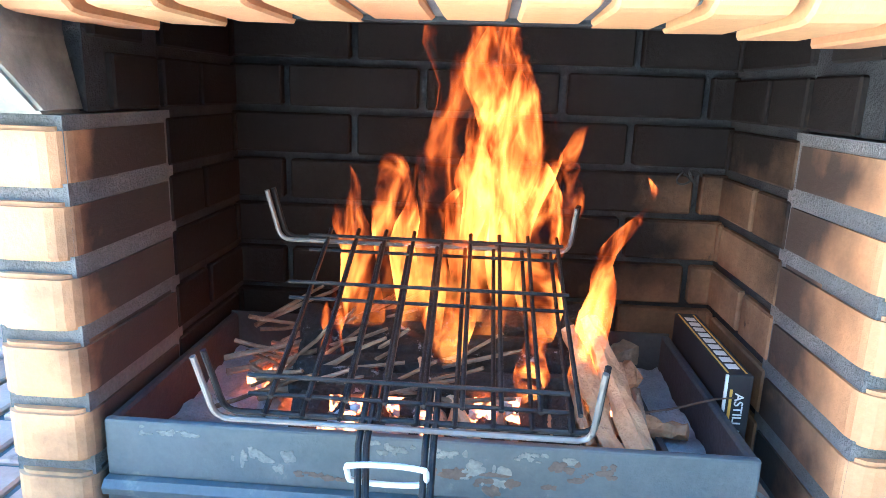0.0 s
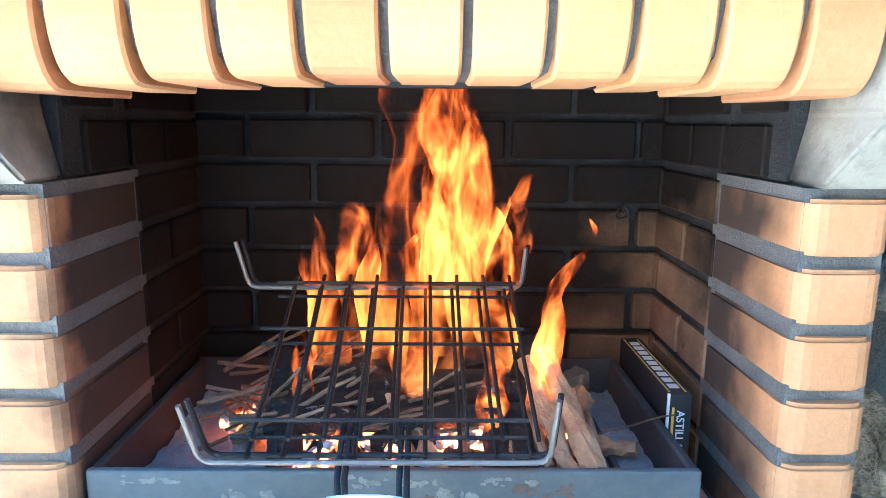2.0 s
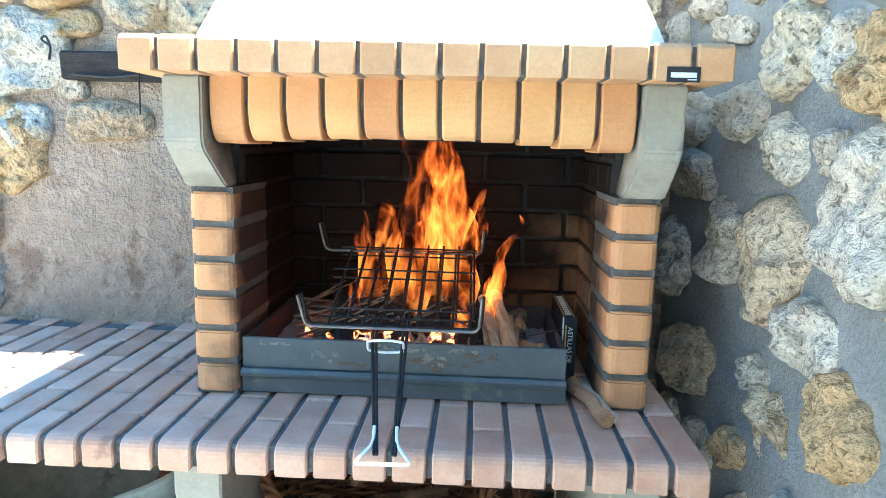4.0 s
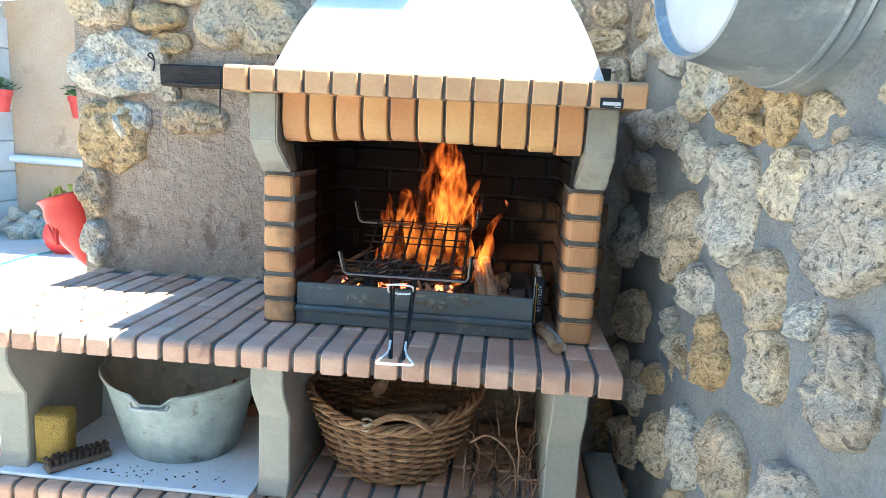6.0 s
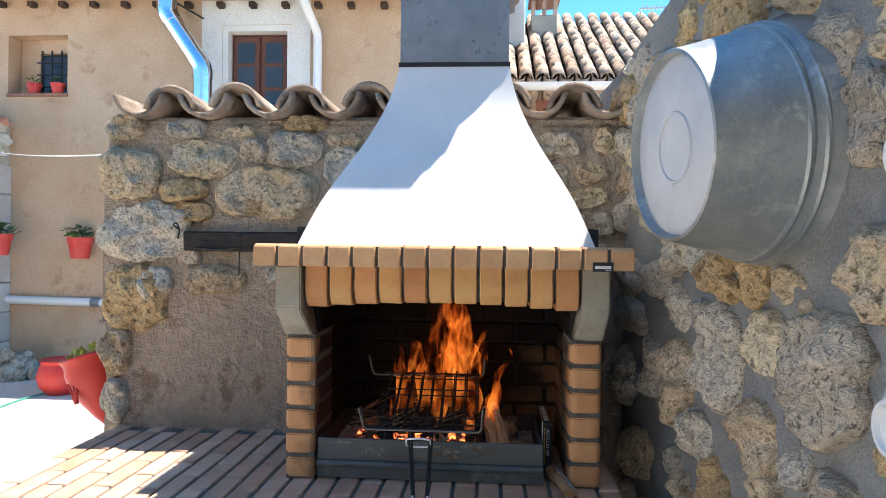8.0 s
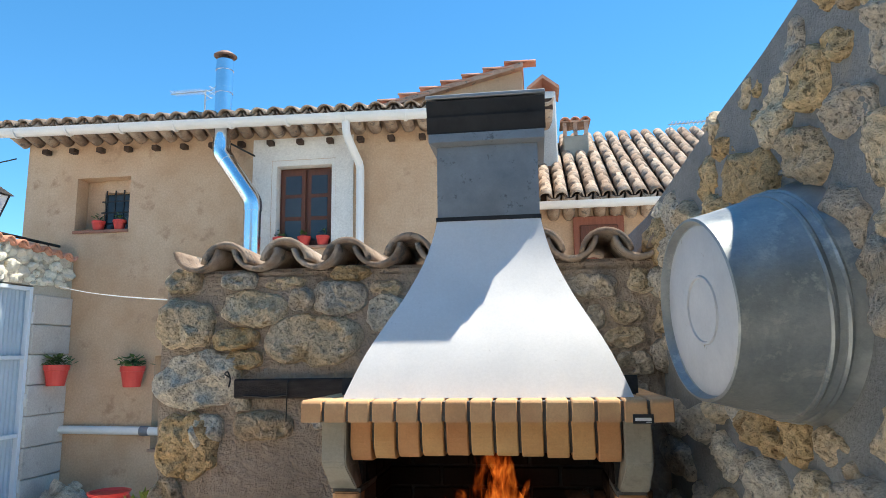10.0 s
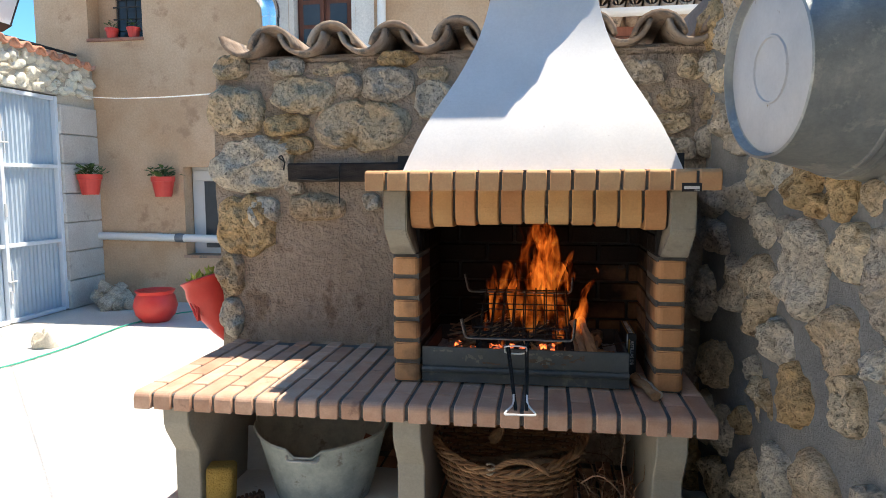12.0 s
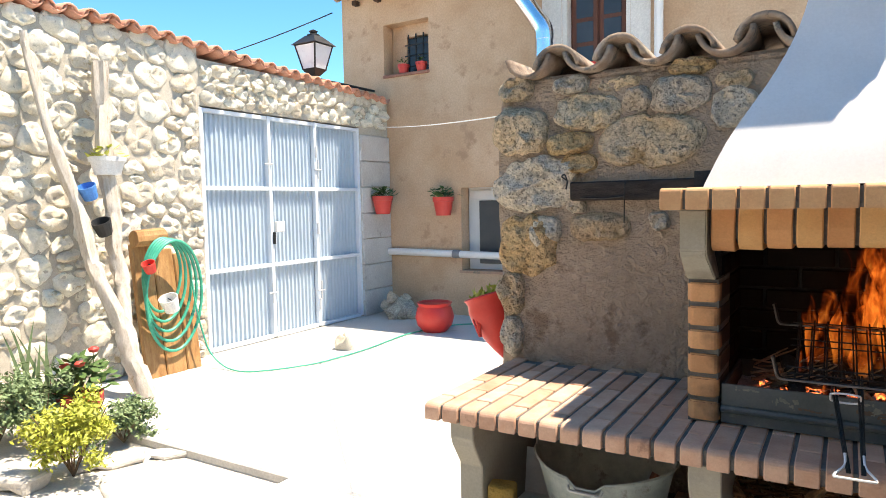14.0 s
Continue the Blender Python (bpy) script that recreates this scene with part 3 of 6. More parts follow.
# ---- yard wall with the gate ----
GX = -5.73
bm = bmesh.new()
for y0, y1, z0, z1 in ((-8.0, 2.55, -0.2, 3.15), (2.55, 5.14, 2.58, 3.05), (5.14, 5.80, -0.2, 2.95)):
    box(bm, GX - 0.45, GX, y0, y1, z0, z1)
wall_gate = obj("wall_west", bm, surf("lime_joint_mortar", (0.40, 0.36, 0.29), (0.49, 0.45, 0.38), 4, 80, 0.95, bump=0.5))
tagged(wall_gate, "sunlit dry-looking fieldstone yard wall", "wall", kind="structure")
GATE_M = Matrix.Translation((GX, 0, 0)) @ Matrix.Rotation(radians(90), 4, "Z")
rng = np.random.default_rng(21)
for i, (c, rad) in enumerate(cells(rng, 3.0, 3.19, 0.20, 0.03, aspect=0.7, vary=1.0, relax=3, k=18)):
    y, z = c[0] - 0.45, c[1]
    if y + rad[0] > 2.56:
        continue
    me = rock_mesh("stone", rad, 0.022 + 0.03 * rng.random(), STONE_P, i + 300, 0.013, rings=7)
    under("stone", me, wall_gate, GATE_M @ pose(y, 0.01, z))
for i, (c, rad) in enumerate(cells(rng, 3.2, 0.45, 0.16, 0.02, aspect=0.8, vary=0.7, relax=3, k=14)):
    me = rock_mesh("stone", rad, 0.05, STONE_P, i + 600, 0.022, rings=6)
    under("stone", me, wall_gate, GATE_M @ pose(c[0] + 2.56, 0.01, c[1] + 2.585))
for k in range(7):
    me = mesh_of("block", boxed(-0.325, 0.325, -0.035, 0.05, 0.0, 0.345, bevel=0.01), BLOCKS)
    under("block", me, wall_gate, GATE_M @ pose(5.475, 0.0, k * 0.355 + 0.005))
# tiles along the top of the yard wall
wall_tiles = thing("tile_coping", (GX, 2.5, 3.1), "red clay barrel tiles capping the yard wall", "roof tiles", kind="structure")
small_tile = mesh_of("roof_tile", half_tile(0.085, 0.075, 0.5, 0.016, 8, 2.9), TILE_RED, True)
for i in range(32):
    y = -0.3 + i * 0.19
    z = 3.17 - 0.075 * max(y - 1.6, 0) / 1.35
    if y > 5.75:
        break
    under("roof_tile", small_tile, wall_tiles, Matrix.Translation((GX + 0.09, y, z + 0.01)) @ pose(0, 0, 0, 0, 0, 90) @ pose(0, 0, 0, 6))
    under("roof_tile", small_tile, wall_tiles, Matrix.Translation((GX + 0.08, y + 0.095, z + 0.085)) @ pose(0, 0, 0, 0, 0, 90) @ pose(0, 0, 0, 6, 180))

# ---- house ----
HY = 5.80
house = thing("house", (-3.0, HY, 0), "two-storey village house rendered in ochre, clay tile roof", "house")
# wall pieces round the openings: small window, tall window, lower window
for x0, x1, z0, z1 in ((-6.50, -5.755, -0.2, 4.62), (-5.755, -5.00, -0.2, 3.36), (-5.755, -5.00, 4.07, 4.62), (-5.00, -4.55, -0.2, 4.62),
                       (-4.55, -3.60, -0.2, 0.62), (-4.55, -3.60, 1.74, 4.62), (-3.60, -3.07, -0.2, 4.62), (-3.07, -2.24, -0.2, 3.06),
                       (-3.07, -2.24, 4.16, 4.62), (-2.24, 0.25, -0.2, 4.62)):
    part("wall", boxed(x0, x1, HY, HY + 0.35, z0, z1), RENDER, house)
part("wall", boxed(-6.50, 0.25, HY + 0.35, HY + 6, -0.2, 4.4), RENDER, house)
for a, b, c, d in ((-3.325, -3.075, 2.9, 4.45), (-2.235, -2.01, 2.9, 4.45), (-3.075, -2.235, 4.165, 4.45)):
    part("window_surround", boxed(a, b, HY - 0.012, HY + 0.02, c, d), WHITEWASH, house, "whitewashed band round the upper window")
for a, b, c, d in ((-3.07, -3.01, 3.06, 4.16), (-2.29, -2.24, 3.06, 4.16), (-3.01, -2.29, 4.09, 4.16)):
    part("window_reveal", boxed(a, b, HY, HY + 0.2, c, d), WHITEWASH, house)
roof = part("roof", prism(bmesh.new(), [(-6.75, 4.62), (-6.75, 4.66), (0.45, 4.60), (0.45, 4.56)], HY - 0.42, HY - 0.38), RAFTER, house)
bm = bmesh.new()
for sx in (0,):
    a = [bm.verts.new(p) for p in ((-6.7, HY - 0.40, 4.60), (0.45, HY - 0.40, 4.48), (0.45, HY + 4, 5.7), (-6.7, HY + 4, 5.82))]
    b = [bm.verts.new(v.co + Vector((0, 0, 0.05))) for v in a]
    bm.faces.new(a[::-1])
    bm.faces.new(b)
    for i in range(4):
        bm.faces.new((a[i], a[(i + 1) % 4], b[(i + 1) % 4], b[i]))
bmesh.ops.recalc_face_normals(bm, faces=bm.faces)
part("roof_deck", bm, RAFTER, house)
roof_tile = mesh_of("roof_tile", half_tile(0.095, 0.08, 0.46, 0.016, 8, 2.9), TILE_OLD, True)
slope = math.degrees(math.atan2(1.2, 4.4))
for i in range(34):
    x = -6.66 + i * 0.21
    for j in range(3):
        y, z = HY - 0.46 + j * 0.36, 4.60 - 0.0168 * (x + 6.7) + j * 0.36 * 1.2 / 4.4 + 0.07
        under("roof_tile", roof_tile, roof, pose(x, y, z, slope + 2))
        under("roof_tile", roof_tile, roof, pose(x + 0.105, y + 0.03, z + 0.065, slope + 2, 180))
gutter = thing("gutter", (-3.5, HY - 0.48, 4.55), "white half-round gutter with downpipe under the eaves", "gutter")
bm = bmesh.new()
g = [(0.09 * math.cos(t), 0.09 * math.sin(t)) for t in np.linspace(math.pi, 2 * math.pi, 9)] + [(0.083 * math.cos(t), 0.083 * math.sin(t)) for t in np.linspace(2 * math.pi, math.pi, 9)]
prism(bm, g, -3.62, 3.3, pose(-3.0, HY - 0.47, 4.555, 0, 0, -90) @ pose(0, 0, 0, -0.96))
part("trough", bm, GUTTER, gutter)
for i in range(9):
    x = -6.3 + i * 0.72
    z = 4.605 - 0.0168 * (x + 6.7) 
    bm = bmesh.new()
    prism(bm, [(0.098 * math.cos(t), 0.098 * math.sin(t)) for t in np.linspace(math.pi, 2 * math.pi, 9)], -0.015, 0.015, pose(x, HY - 0.47, z, 0, 0, -90))
    part("bracket", bm, GUTTER, gutter)
bm = bmesh.new()
tube(bm, bent([(-1.98, HY - 0.47, 4.46), (-1.98, HY - 0.44, 4.30), (-1.90, HY - 0.09, 4.02), (-1.90, HY - 0.09, 0.1)], 0.08), 0.05, 10)
part("downpipe", bm, GUTTER, gutter, smooth=True)
for i in range(17):
    x = -6.2 + i * 0.39
    part("rafter_end", boxed(x - 0.04, x + 0.04, HY - 0.10, HY, 4.41 - 0.0168 * (x + 6.4), 4.475 - 0.0168 * (x + 6.4), bevel=0.008), RAFTER, house)

# right-hand lower house and the tall one behind
annex = thing("house", (2.2, 7.0, 0), "lower ochre house wing with clay tile roof", "house")
part("wall", boxed(0.27, 8, 7.0, 11, -0.2, 3.72), RENDER, annex)
aroof = part("roof", prism(bmesh.new(), [(6.75, 3.70), (9.6, 5.42), (9.6, 5.30), (6.75, 3.60)], -8, -0.3, Matrix.Rotation(radians(90), 4, "Z")), RAFTER, annex)
sl2 = math.degrees(math.atan2(1.72, 2.85))
for i in range(20):
    for j in range(10):
        x, y = 0.36 + i * 0.205, 6.66 + j * 0.285
        z = 3.70 + (y - 6.75) * 1.72 / 2.85 + 0.07
        under("roof_tile", roof_tile, aroof, pose(x, y, z, sl2 + 2, 0, rng.uniform(-2, 2)))
        if j == 0:
            under("roof_tile", roof_tile, aroof, pose(x + 0.102, y + 0.03, z + 0.06, sl2 + 2, 180))
agut = thing("gutter", (2.2, 6.68, 3.6), "white gutter under the wing's eaves", "gutter")
part("trough", prism(bmesh.new(), g, -2.0, 5.5, pose(2.2, 6.64, 3.66, 0, 0, -90)), GUTTER, agut)
door = thing("door_1", (1.05, 6.98, 2.2), "brown wooden shutter door under the eaves", "door", kind="structure")
part("leaf", boxed(0.716, 1.384, 6.95, 6.985, 1.9, 3.52, bevel=0.006), surf("red_brown_wood", (0.22, 0.07, 0.04), (0.28, 0.10, 0.06), 6, 60, 0.6, stretch=(5, 5, 1)), door)
part("panel", boxed(0.80, 1.30, 6.935, 6.952, 2.95, 3.40, bevel=0.012), DARKWOOD, door)

tall = thing("house", (-0.6, 8.0, 0), "taller house gable with red tiled verge behind", "house")
bm = bmesh.new()
prism(bm, [(-3.2, 4.0), (-3.2, 5.36), (0.10, 6.15), (0.10, 4.0)], 8.05, 10)
part("wall", bm, RENDER, tall)
verge = part("roof", prism(bmesh.new(), [(-3.3, 5.33), (-3.3, 5.41), (0.12, 6.24), (0.12, 6.16)], 7.92, 10.1), TILE, tall)
for k in range(9):
    x = -2.9 + k * 0.34
    under("roof_tile", small_tile, verge, pose(x, 7.98, 5.47 + (x + 3.2) * 0.243, 0, -13.5, -90) @ pose(0, 0, 0, 0, 0, 0))
stack = thing("chimney", (0.42, 8.0, 4.5), "whitewashed chimney stack with a gabled tile hat", "chimney")
part("shaft", boxed(0.22, 0.60, 7.9, 8.4, 4.0, 5.72, bevel=0.02), WHITEWASH, stack)
part("base_band", boxed(0.18, 0.66, 7.88, 8.42, 4.3, 4.52, bevel=0.02), TILE_RED, stack)
part("hat", prism(bmesh.new(), [(0.16, 5.78), (0.41, 5.98), (0.66, 5.78), (0.66, 5.73), (0.41, 5.92), (0.16, 5.73)], 7.86, 8.44), TILE_RED, stack)
stack2 = thing("chimney", (0.95, 8.6, 4.8), "grey chimney with an open tiled top", "chimney")
part("shaft", boxed(0.72, 1.12, 8.5, 8.9, 4.2, 5.18, bevel=0.015), CONCRETE, stack2)
for x in (0.75, 0.92, 1.09):
    part("post", boxed(x - 0.03, x + 0.03, 8.5, 8.56, 5.18, 5.40), TILE, stack2)
for x in (0.76, 0.92, 1.08):
    under("roof_tile", small_tile, part("top", boxed(x - 0.08, x + 0.08, 8.48, 8.9, 5.40, 5.425), TILE, stack2), pose(x, 8.46, 5.40))

# ---- barbecue: worktop, shelf, legs ----
def round_brick(w, d, h, r):
    """A brick laid flat along y with a rounded nose at its front."""
    bm = bmesh.new()
    prof = [(d, 0), (d, h)] + [(r - r * math.sin(t), h - r + r * math.cos(t)) for t in np.linspace(0, math.pi / 2, 6)] + [(0, 0)]
    a = [bm.verts.new((-w / 2, y, z)) for y, z in prof]
    b = [bm.verts.new((w / 2, y, z)) for y, z in prof]
    bm.faces.new(a)
    bm.faces.new(b[::-1])
    for i in range(len(a)):
        bm.faces.new((a[i], b[i], b[(i + 1) % len(a)], a[(i + 1) % len(a)]))
    bmesh.ops.recalc_face_normals(bm, faces=bm.faces)
    es = [e for e in bm.edges if abs(e.verts[0].co.x - e.verts[1].co.x) < 1e-6]
    bmesh.ops.bevel(bm, geom=es, offset=0.003, segments=1, affect="EDGES")
    return bm


def deck(name, label, x0, x1, z, mat):
    d = thing(name, ((x0 + x1) / 2, 0.1, z), label, "counter" if name == "worktop" else "shelf")
    part("mortar_bed", boxed(x0 + 0.006, x1 - 0.006, -0.203, BW - 0.005, z - 0.052, z - 0.007, bevel=0.004), MORTAR_D, d)
    n = round((x1 - x0) / 0.0673)
    p = (x1 - x0) / n
    nose = mesh_of("brick", round_brick(p - 0.011, 0.205, 0.055, 0.022), mat)
    half = mesh_of("brick", round_brick(p - 0.011, 0.10, 0.055, 0.022), mat)
    flat = mesh_of("brick", boxed(-(p - 0.011) / 2, (p - 0.011) / 2, 0, 0.21, 0, 0.055, bevel=0.003), mat)
    flat_h = mesh_of("brick", boxed(-(p - 0.011) / 2, (p - 0.011) / 2, 0, 0.09, 0, 0.055, bevel=0.003), mat)
    r = random.Random(name)
    for i in range(n):
        x = x0 + (i + 0.5) * p
        y = -0.215
        first = True
        while y < BW - 0.06:
            if first:
                me, dy = (nose, 0.205) if i % 2 else (half, 0.10)
                first = False
            elif y + 0.22 > BW:
                me, dy = flat_h, 0.09
            else:
                me, dy = flat, 0.21
            under("brick", me, d, pose(x, y, z - 0.055 + r.uniform(-0.001, 0.0012), 0, 0, r.uniform(-0.3, 0.3)))
            y += dy + 0.010
    return d


deck("worktop", "brick-topped barbecue worktop with dark joints", -1.25, 0.515, 0.88, BRICK_T)
deck("shelf", "brick lower shelf of the barbecue", -1.27, 0.50, 0.44, BRICK_T)
slab_end = obj("stone_slab", boxed(0.505, 0.60, -0.2, 0.3, 0.38, 0.44, bevel=0.006), CONCRETE)
tagged(slab_end, "grey slab beside the lower brick shelf", "slab")


def leg(x, z0, z1):
    """A cast leg panel with an S-shaped front."""
    h = z1 - z0
    front = [(-0.195, 1.0), (-0.195, 0.86), (-0.185, 0.78), (-0.155, 0.66), (-0.135, 0.58), (-0.135, 0.12), (-0.15, 0.0)]
    bm = bmesh.new()
    out = [(y, z0 + f * h) for y, f in front] + [(BW - 0.01, z0), (BW - 0.01, z1)]
    prism(bm, out, -0.043, 0.043, Matrix.Translation((x, 0, 0)) @ Matrix.Rotation(radians(90), 4, "Z"))
    bmesh.ops.bevel(bm, geom=bm.edges[:], offset=0.004, segments=1, affect="EDGES")
    ob = obj("support_leg", bm, CONCRETE)
    return tagged(ob, "cast grey concrete leg with scrolled front", "support leg", group="barbecue legs")


for x in (-1.115, -0.37, 0.392):
    leg(x, 0.44, 0.828)
    leg(x, -0.004, 0.388)

# ---- barbecue: fireplace ----
bbq = thing("barbecue", (0, 0.2, 0.88), "brick garden barbecue with sheet-metal hood and flue", "barbecue")


def col_brick(side, mat):
    """One course of a column: a slab with rounded front corners."""
    w, d, h, r = 0.09, 0.20, 0.056, 0.022
    pts = [(w / 2, d), (-w / 2, d)]
    pts += [(-w / 2 + r - r * math.cos(t), r - r * math.sin(t)) for t in np.linspace(0, math.pi / 2, 5)]
    pts += [(w / 2 - r + r * math.sin(t), r - r * math.cos(t)) for t in np.linspace(0, math.pi / 2, 5)]
    bm = bmesh.new()
    a = [bm.verts.new((x, y, 0)) for x, y in pts]
    b = [bm.verts.new((x, y, h)) for x, y in pts]
    bm.faces.new(a[::-1])
    bm.faces.new(b)
    for i in range(len(a)):
        bm.faces.new((a[i], a[(i + 1) % len(a)], b[(i + 1) % len(a)], b[i]))
    bmesh.ops.recalc_face_normals(bm, faces=bm.faces)
    es = [e for e in bm.edges if abs(e.verts[0].co.z - e.verts[1].co.z) < 1e-6]
    bmesh.ops.bevel(bm, geom=es, offset=0.004, segments=2, affect="EDGES")
    return mesh_of("brick", bm, mat)


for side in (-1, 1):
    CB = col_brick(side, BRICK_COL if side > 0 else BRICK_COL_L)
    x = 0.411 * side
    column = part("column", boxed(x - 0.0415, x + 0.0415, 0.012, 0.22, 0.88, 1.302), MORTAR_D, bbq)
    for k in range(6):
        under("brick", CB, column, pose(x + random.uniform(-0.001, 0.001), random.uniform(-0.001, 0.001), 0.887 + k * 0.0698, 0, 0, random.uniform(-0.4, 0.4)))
    # corbel block, leaning in onto the column
    bm = bmesh.new()
    rows = []
    for z, xi, xo, yf in ((1.506, 0.389, 0.461, -0.080), (1.39, 0.389, 0.461, -0.080), (1.374, 0.389, 0.460, -0.072), (1.303, 0.375, 0.457, -0.004)):
        rows.append([bm.verts.new((side * a, b, z)) for a, b in ((xi, yf), (xo, yf), (xo, 0.06), (xi, 0.06))])
    for a, b in zip(rows, rows[1:]):
        for k in range(4):
            bm.faces.new((a[k], a[(k + 1) % 4], b[(k + 1) % 4], b[k]))
    bm.faces.new(rows[0])
    bm.faces.new(rows[-1])
    bmesh.ops.recalc_face_normals(bm, faces=bm.faces)
    bmesh.ops.bevel(bm, geom=bm.edges[:], offset=0.004, segments=2, affect="EDGES")
    part("corbel", bm, CORBEL, bbq, "cast concrete corbel")

# fire chamber: side linings and fireback
for side in (-1, 1):
    x0 = 0.375 * side
    lining = part("lining", boxed(min(x0, x0 + 0.075 * side), max(x0, x0 + 0.075 * side), 0.205, 0.52, 0.881, 1.56), MORTAR_IN, bbq)
    me = mesh_of("brick", boxed(-0.006, 0.006, 0.0, 0.205, 0, 0.057, bevel=0.0025), BRICK_IN)
    meh = mesh_of("brick", boxed(-0.006, 0.006, 0.0, 0.095, 0, 0.057, bevel=0.0025), BRICK_IN)
    for k in range(10):
        y = 0.205
        seq = (me, meh) if k % 2 else (meh, me)
        for b, dy in ((seq[0], 0.205 if seq[0] is me else 0.095), (seq[1], 0.205 if seq[1] is me else 0.095)):
            under("brick", b, lining, pose(x0 - 0.002 * side, y + 0.004, 0.887 + k * 0.0698))
            y += dy + 0.011
        if k > 5:
            under("brick", meh, lining, pose(x0 - 0.002 * side, 0.100 - 0.03 * (k % 2), 0.887 + k * 0.0698))
    part("upper_lining", boxed(min(x0, x0 + 0.075 * side), max(x0, x0 + 0.075 * side), 0.062, 0.204, 1.304, 1.505), MORTAR_IN, bbq)
fireback = part("fireback", boxed(-0.47, 0.47, 0.452, 0.49, 0.881, 1.506), MORTAR_IN, bbq)
fb = mesh_of("brick", boxed(-0.098, 0.098, -0.012, 0.02, 0, 0.060, bevel=0.003), BRICK_IN)
for k in range(9):
    for i in range(-2, 3):
        x = i * 0.208 + (0.104 if k % 2 else 0.0) + 0.02
        if abs(x) < 0.46:
            under("brick", fb, fireback, pose(x, 0.446, 0.884 + k * 0.0705))
part("throat", boxed(-0.46, 0.46, 0.12, 0.13, 1.40, 1.62), MORTAR_IN, bbq)

# lintel of upright bricks, slightly arched, rounded below
def lintel_brick(mat):
    w, h, d = 0.0615, 0.120, 0.115
    prof = [(d, 0.0), (d, h), (-0.064, h)] + [(-0.018 - 0.046 * math.cos(t) ** 0.8, h * 0.55 * (1 - math.sin(t) ** 1.1)) for t in np.linspace(0.0, math.pi / 2, 8)]
    bm = bmesh.new()
    a = [bm.verts.new((-w / 2, y, z)) for y, z in prof]
    b = [bm.verts.new((w / 2, y, z)) for y, z in prof]
    bm.faces.new(a)
    bm.faces.new(b[::-1])
    for i in range(len(a)):
        bm.faces.new((a[i], b[i], b[(i + 1) % len(a)], a[(i + 1) % len(a)]))
    bmesh.ops.recalc_face_normals(bm, faces=bm.faces)
    es = [e for e in bm.edges if abs(e.verts[0].co.x - e.verts[1].co.x) < 1e-6]
    bmesh.ops.bevel(bm, geom=es, offset=0.003, segments=1, affect="EDGES")
    return mesh_of("brick", bm, mat)


lintel = part("lintel", prism(bmesh.new(), [(-0.052, 1.506), (-0.052, 1.46), (-0.035, 1.42), (-0.008, 1.408), (0.10, 1.405), (0.10, 1.506)], -0.386, 0.386, Matrix.Rotation(radians(90), 4, "Z")), MORTAR_D, bbq)
LY, LO = lintel_brick(BRICK_Y), lintel_brick(BRICK_O)
for i in range(11):
    x = (i - 5) * 0.0704
    arch = 0.017 * (1 - (x / 0.37) ** 2)
    under("brick", LO if i in (0, 2, 4, 10) else LY, lintel, pose(x, 0.0, 1.385 + arch, 0, x * -4))
under_lintel = part("lintel_soffit", boxed(-0.378, 0.378, 0.10, 0.13, 1.40, 1.506), MORTAR_IN, bbq)

# mantel shelf of bricks
mantel = part("mantel", boxed(-0.495, 0.51, -0.138, 0.48, 1.508, 1.560), MORTAR_D, bbq)
mp_ = 1.02 / 15
mb = mesh_of("brick", round_brick(mp_ - 0.009, 0.19, 0.060, 0.014), BRICK)
mflat = mesh_of("brick", boxed(-(mp_ - 0.009) / 2, (mp_ - 0.009) / 2, 0, 0.19, 0, 0.06, bevel=0.003), BRICK)
for i in range(15):
    x = -0.505 + (i + 0.5) * mp_
    under("brick", mb, mantel, pose(x, -0.15, 1.506, 0, 0, random.uniform(-0.4, 0.4)))
    for k in range(2):
        if i in (0, 1, 13, 14):
            under("brick", mflat, mantel, pose(x, 0.05 + k * 0.2, 1.506))

# hood and flue, lofted from square rings
def loft(rings, mat, name, parent, label="", cap=True, bev=0.0):
    bm = bmesh.new()
    rows = []
    for x0, x1, y0, y1, z in rings:
        rows.append([bm.verts.new(p) for p in ((x0, y0, z), (x1, y0, z), (x1, y1, z), (x0, y1, z))])
    for a, b in zip(rows, rows[1:]):
        for k in range(4):
            bm.faces.new((a[k], a[(k + 1) % 4], b[(k + 1) % 4], b[k]))
    if cap:
        bm.faces.new(rows[-1])
        bm.faces.new(rows[0][::-1])
    bmesh.ops.recalc_face_normals(bm, faces=bm.faces)
    ob = part(name, bm, mat, parent, label)
    if len(rings) > 6:
        for f in ob.data.polygons:
            f.use_smooth = True
        for e in ob.data.edges:
            a, b = (ob.data.vertices[v].co for v in e.vertices)
            e.use_edge_sharp = abs(a.z - b.z) > 1e-4
    return ob


rings = []
for k in range(15):
    t = k / 14
    s = float(np.interp(t, (0, 0.1, 0.2, 0.3, 0.4, 0.5, 0.6, 0.7, 0.8, 0.9, 1.0), (1, 0.91, 0.81, 0.69, 0.555, 0.42, 0.30, 0.195, 0.11, 0.045, 0)))
    z = 1.566 + 0.58 * t
    rings.append((-0.158 - 0.242 * s, 0.188 + 0.232 * s, 0.215 - 0.292 * s, 0.485, z))
loft(rings, HOODMETAL, "hood", bbq, "flared white sheet-metal hood", cap=False)
loft([(-0.158, 0.188, 0.215, 0.49, 2.142), (-0.158, 0.188, 0.215, 0.49, 2.41)], FLUEMETAL, "flue", bbq, "grey galvanised flue")
loft([(-0.163, 0.193, 0.21, 0.495, 2.136), (-0.163, 0.193, 0.21, 0.495, 2.150)], BLACKSTEEL, "flue_seam", bbq, "dark seam between flue and hood")
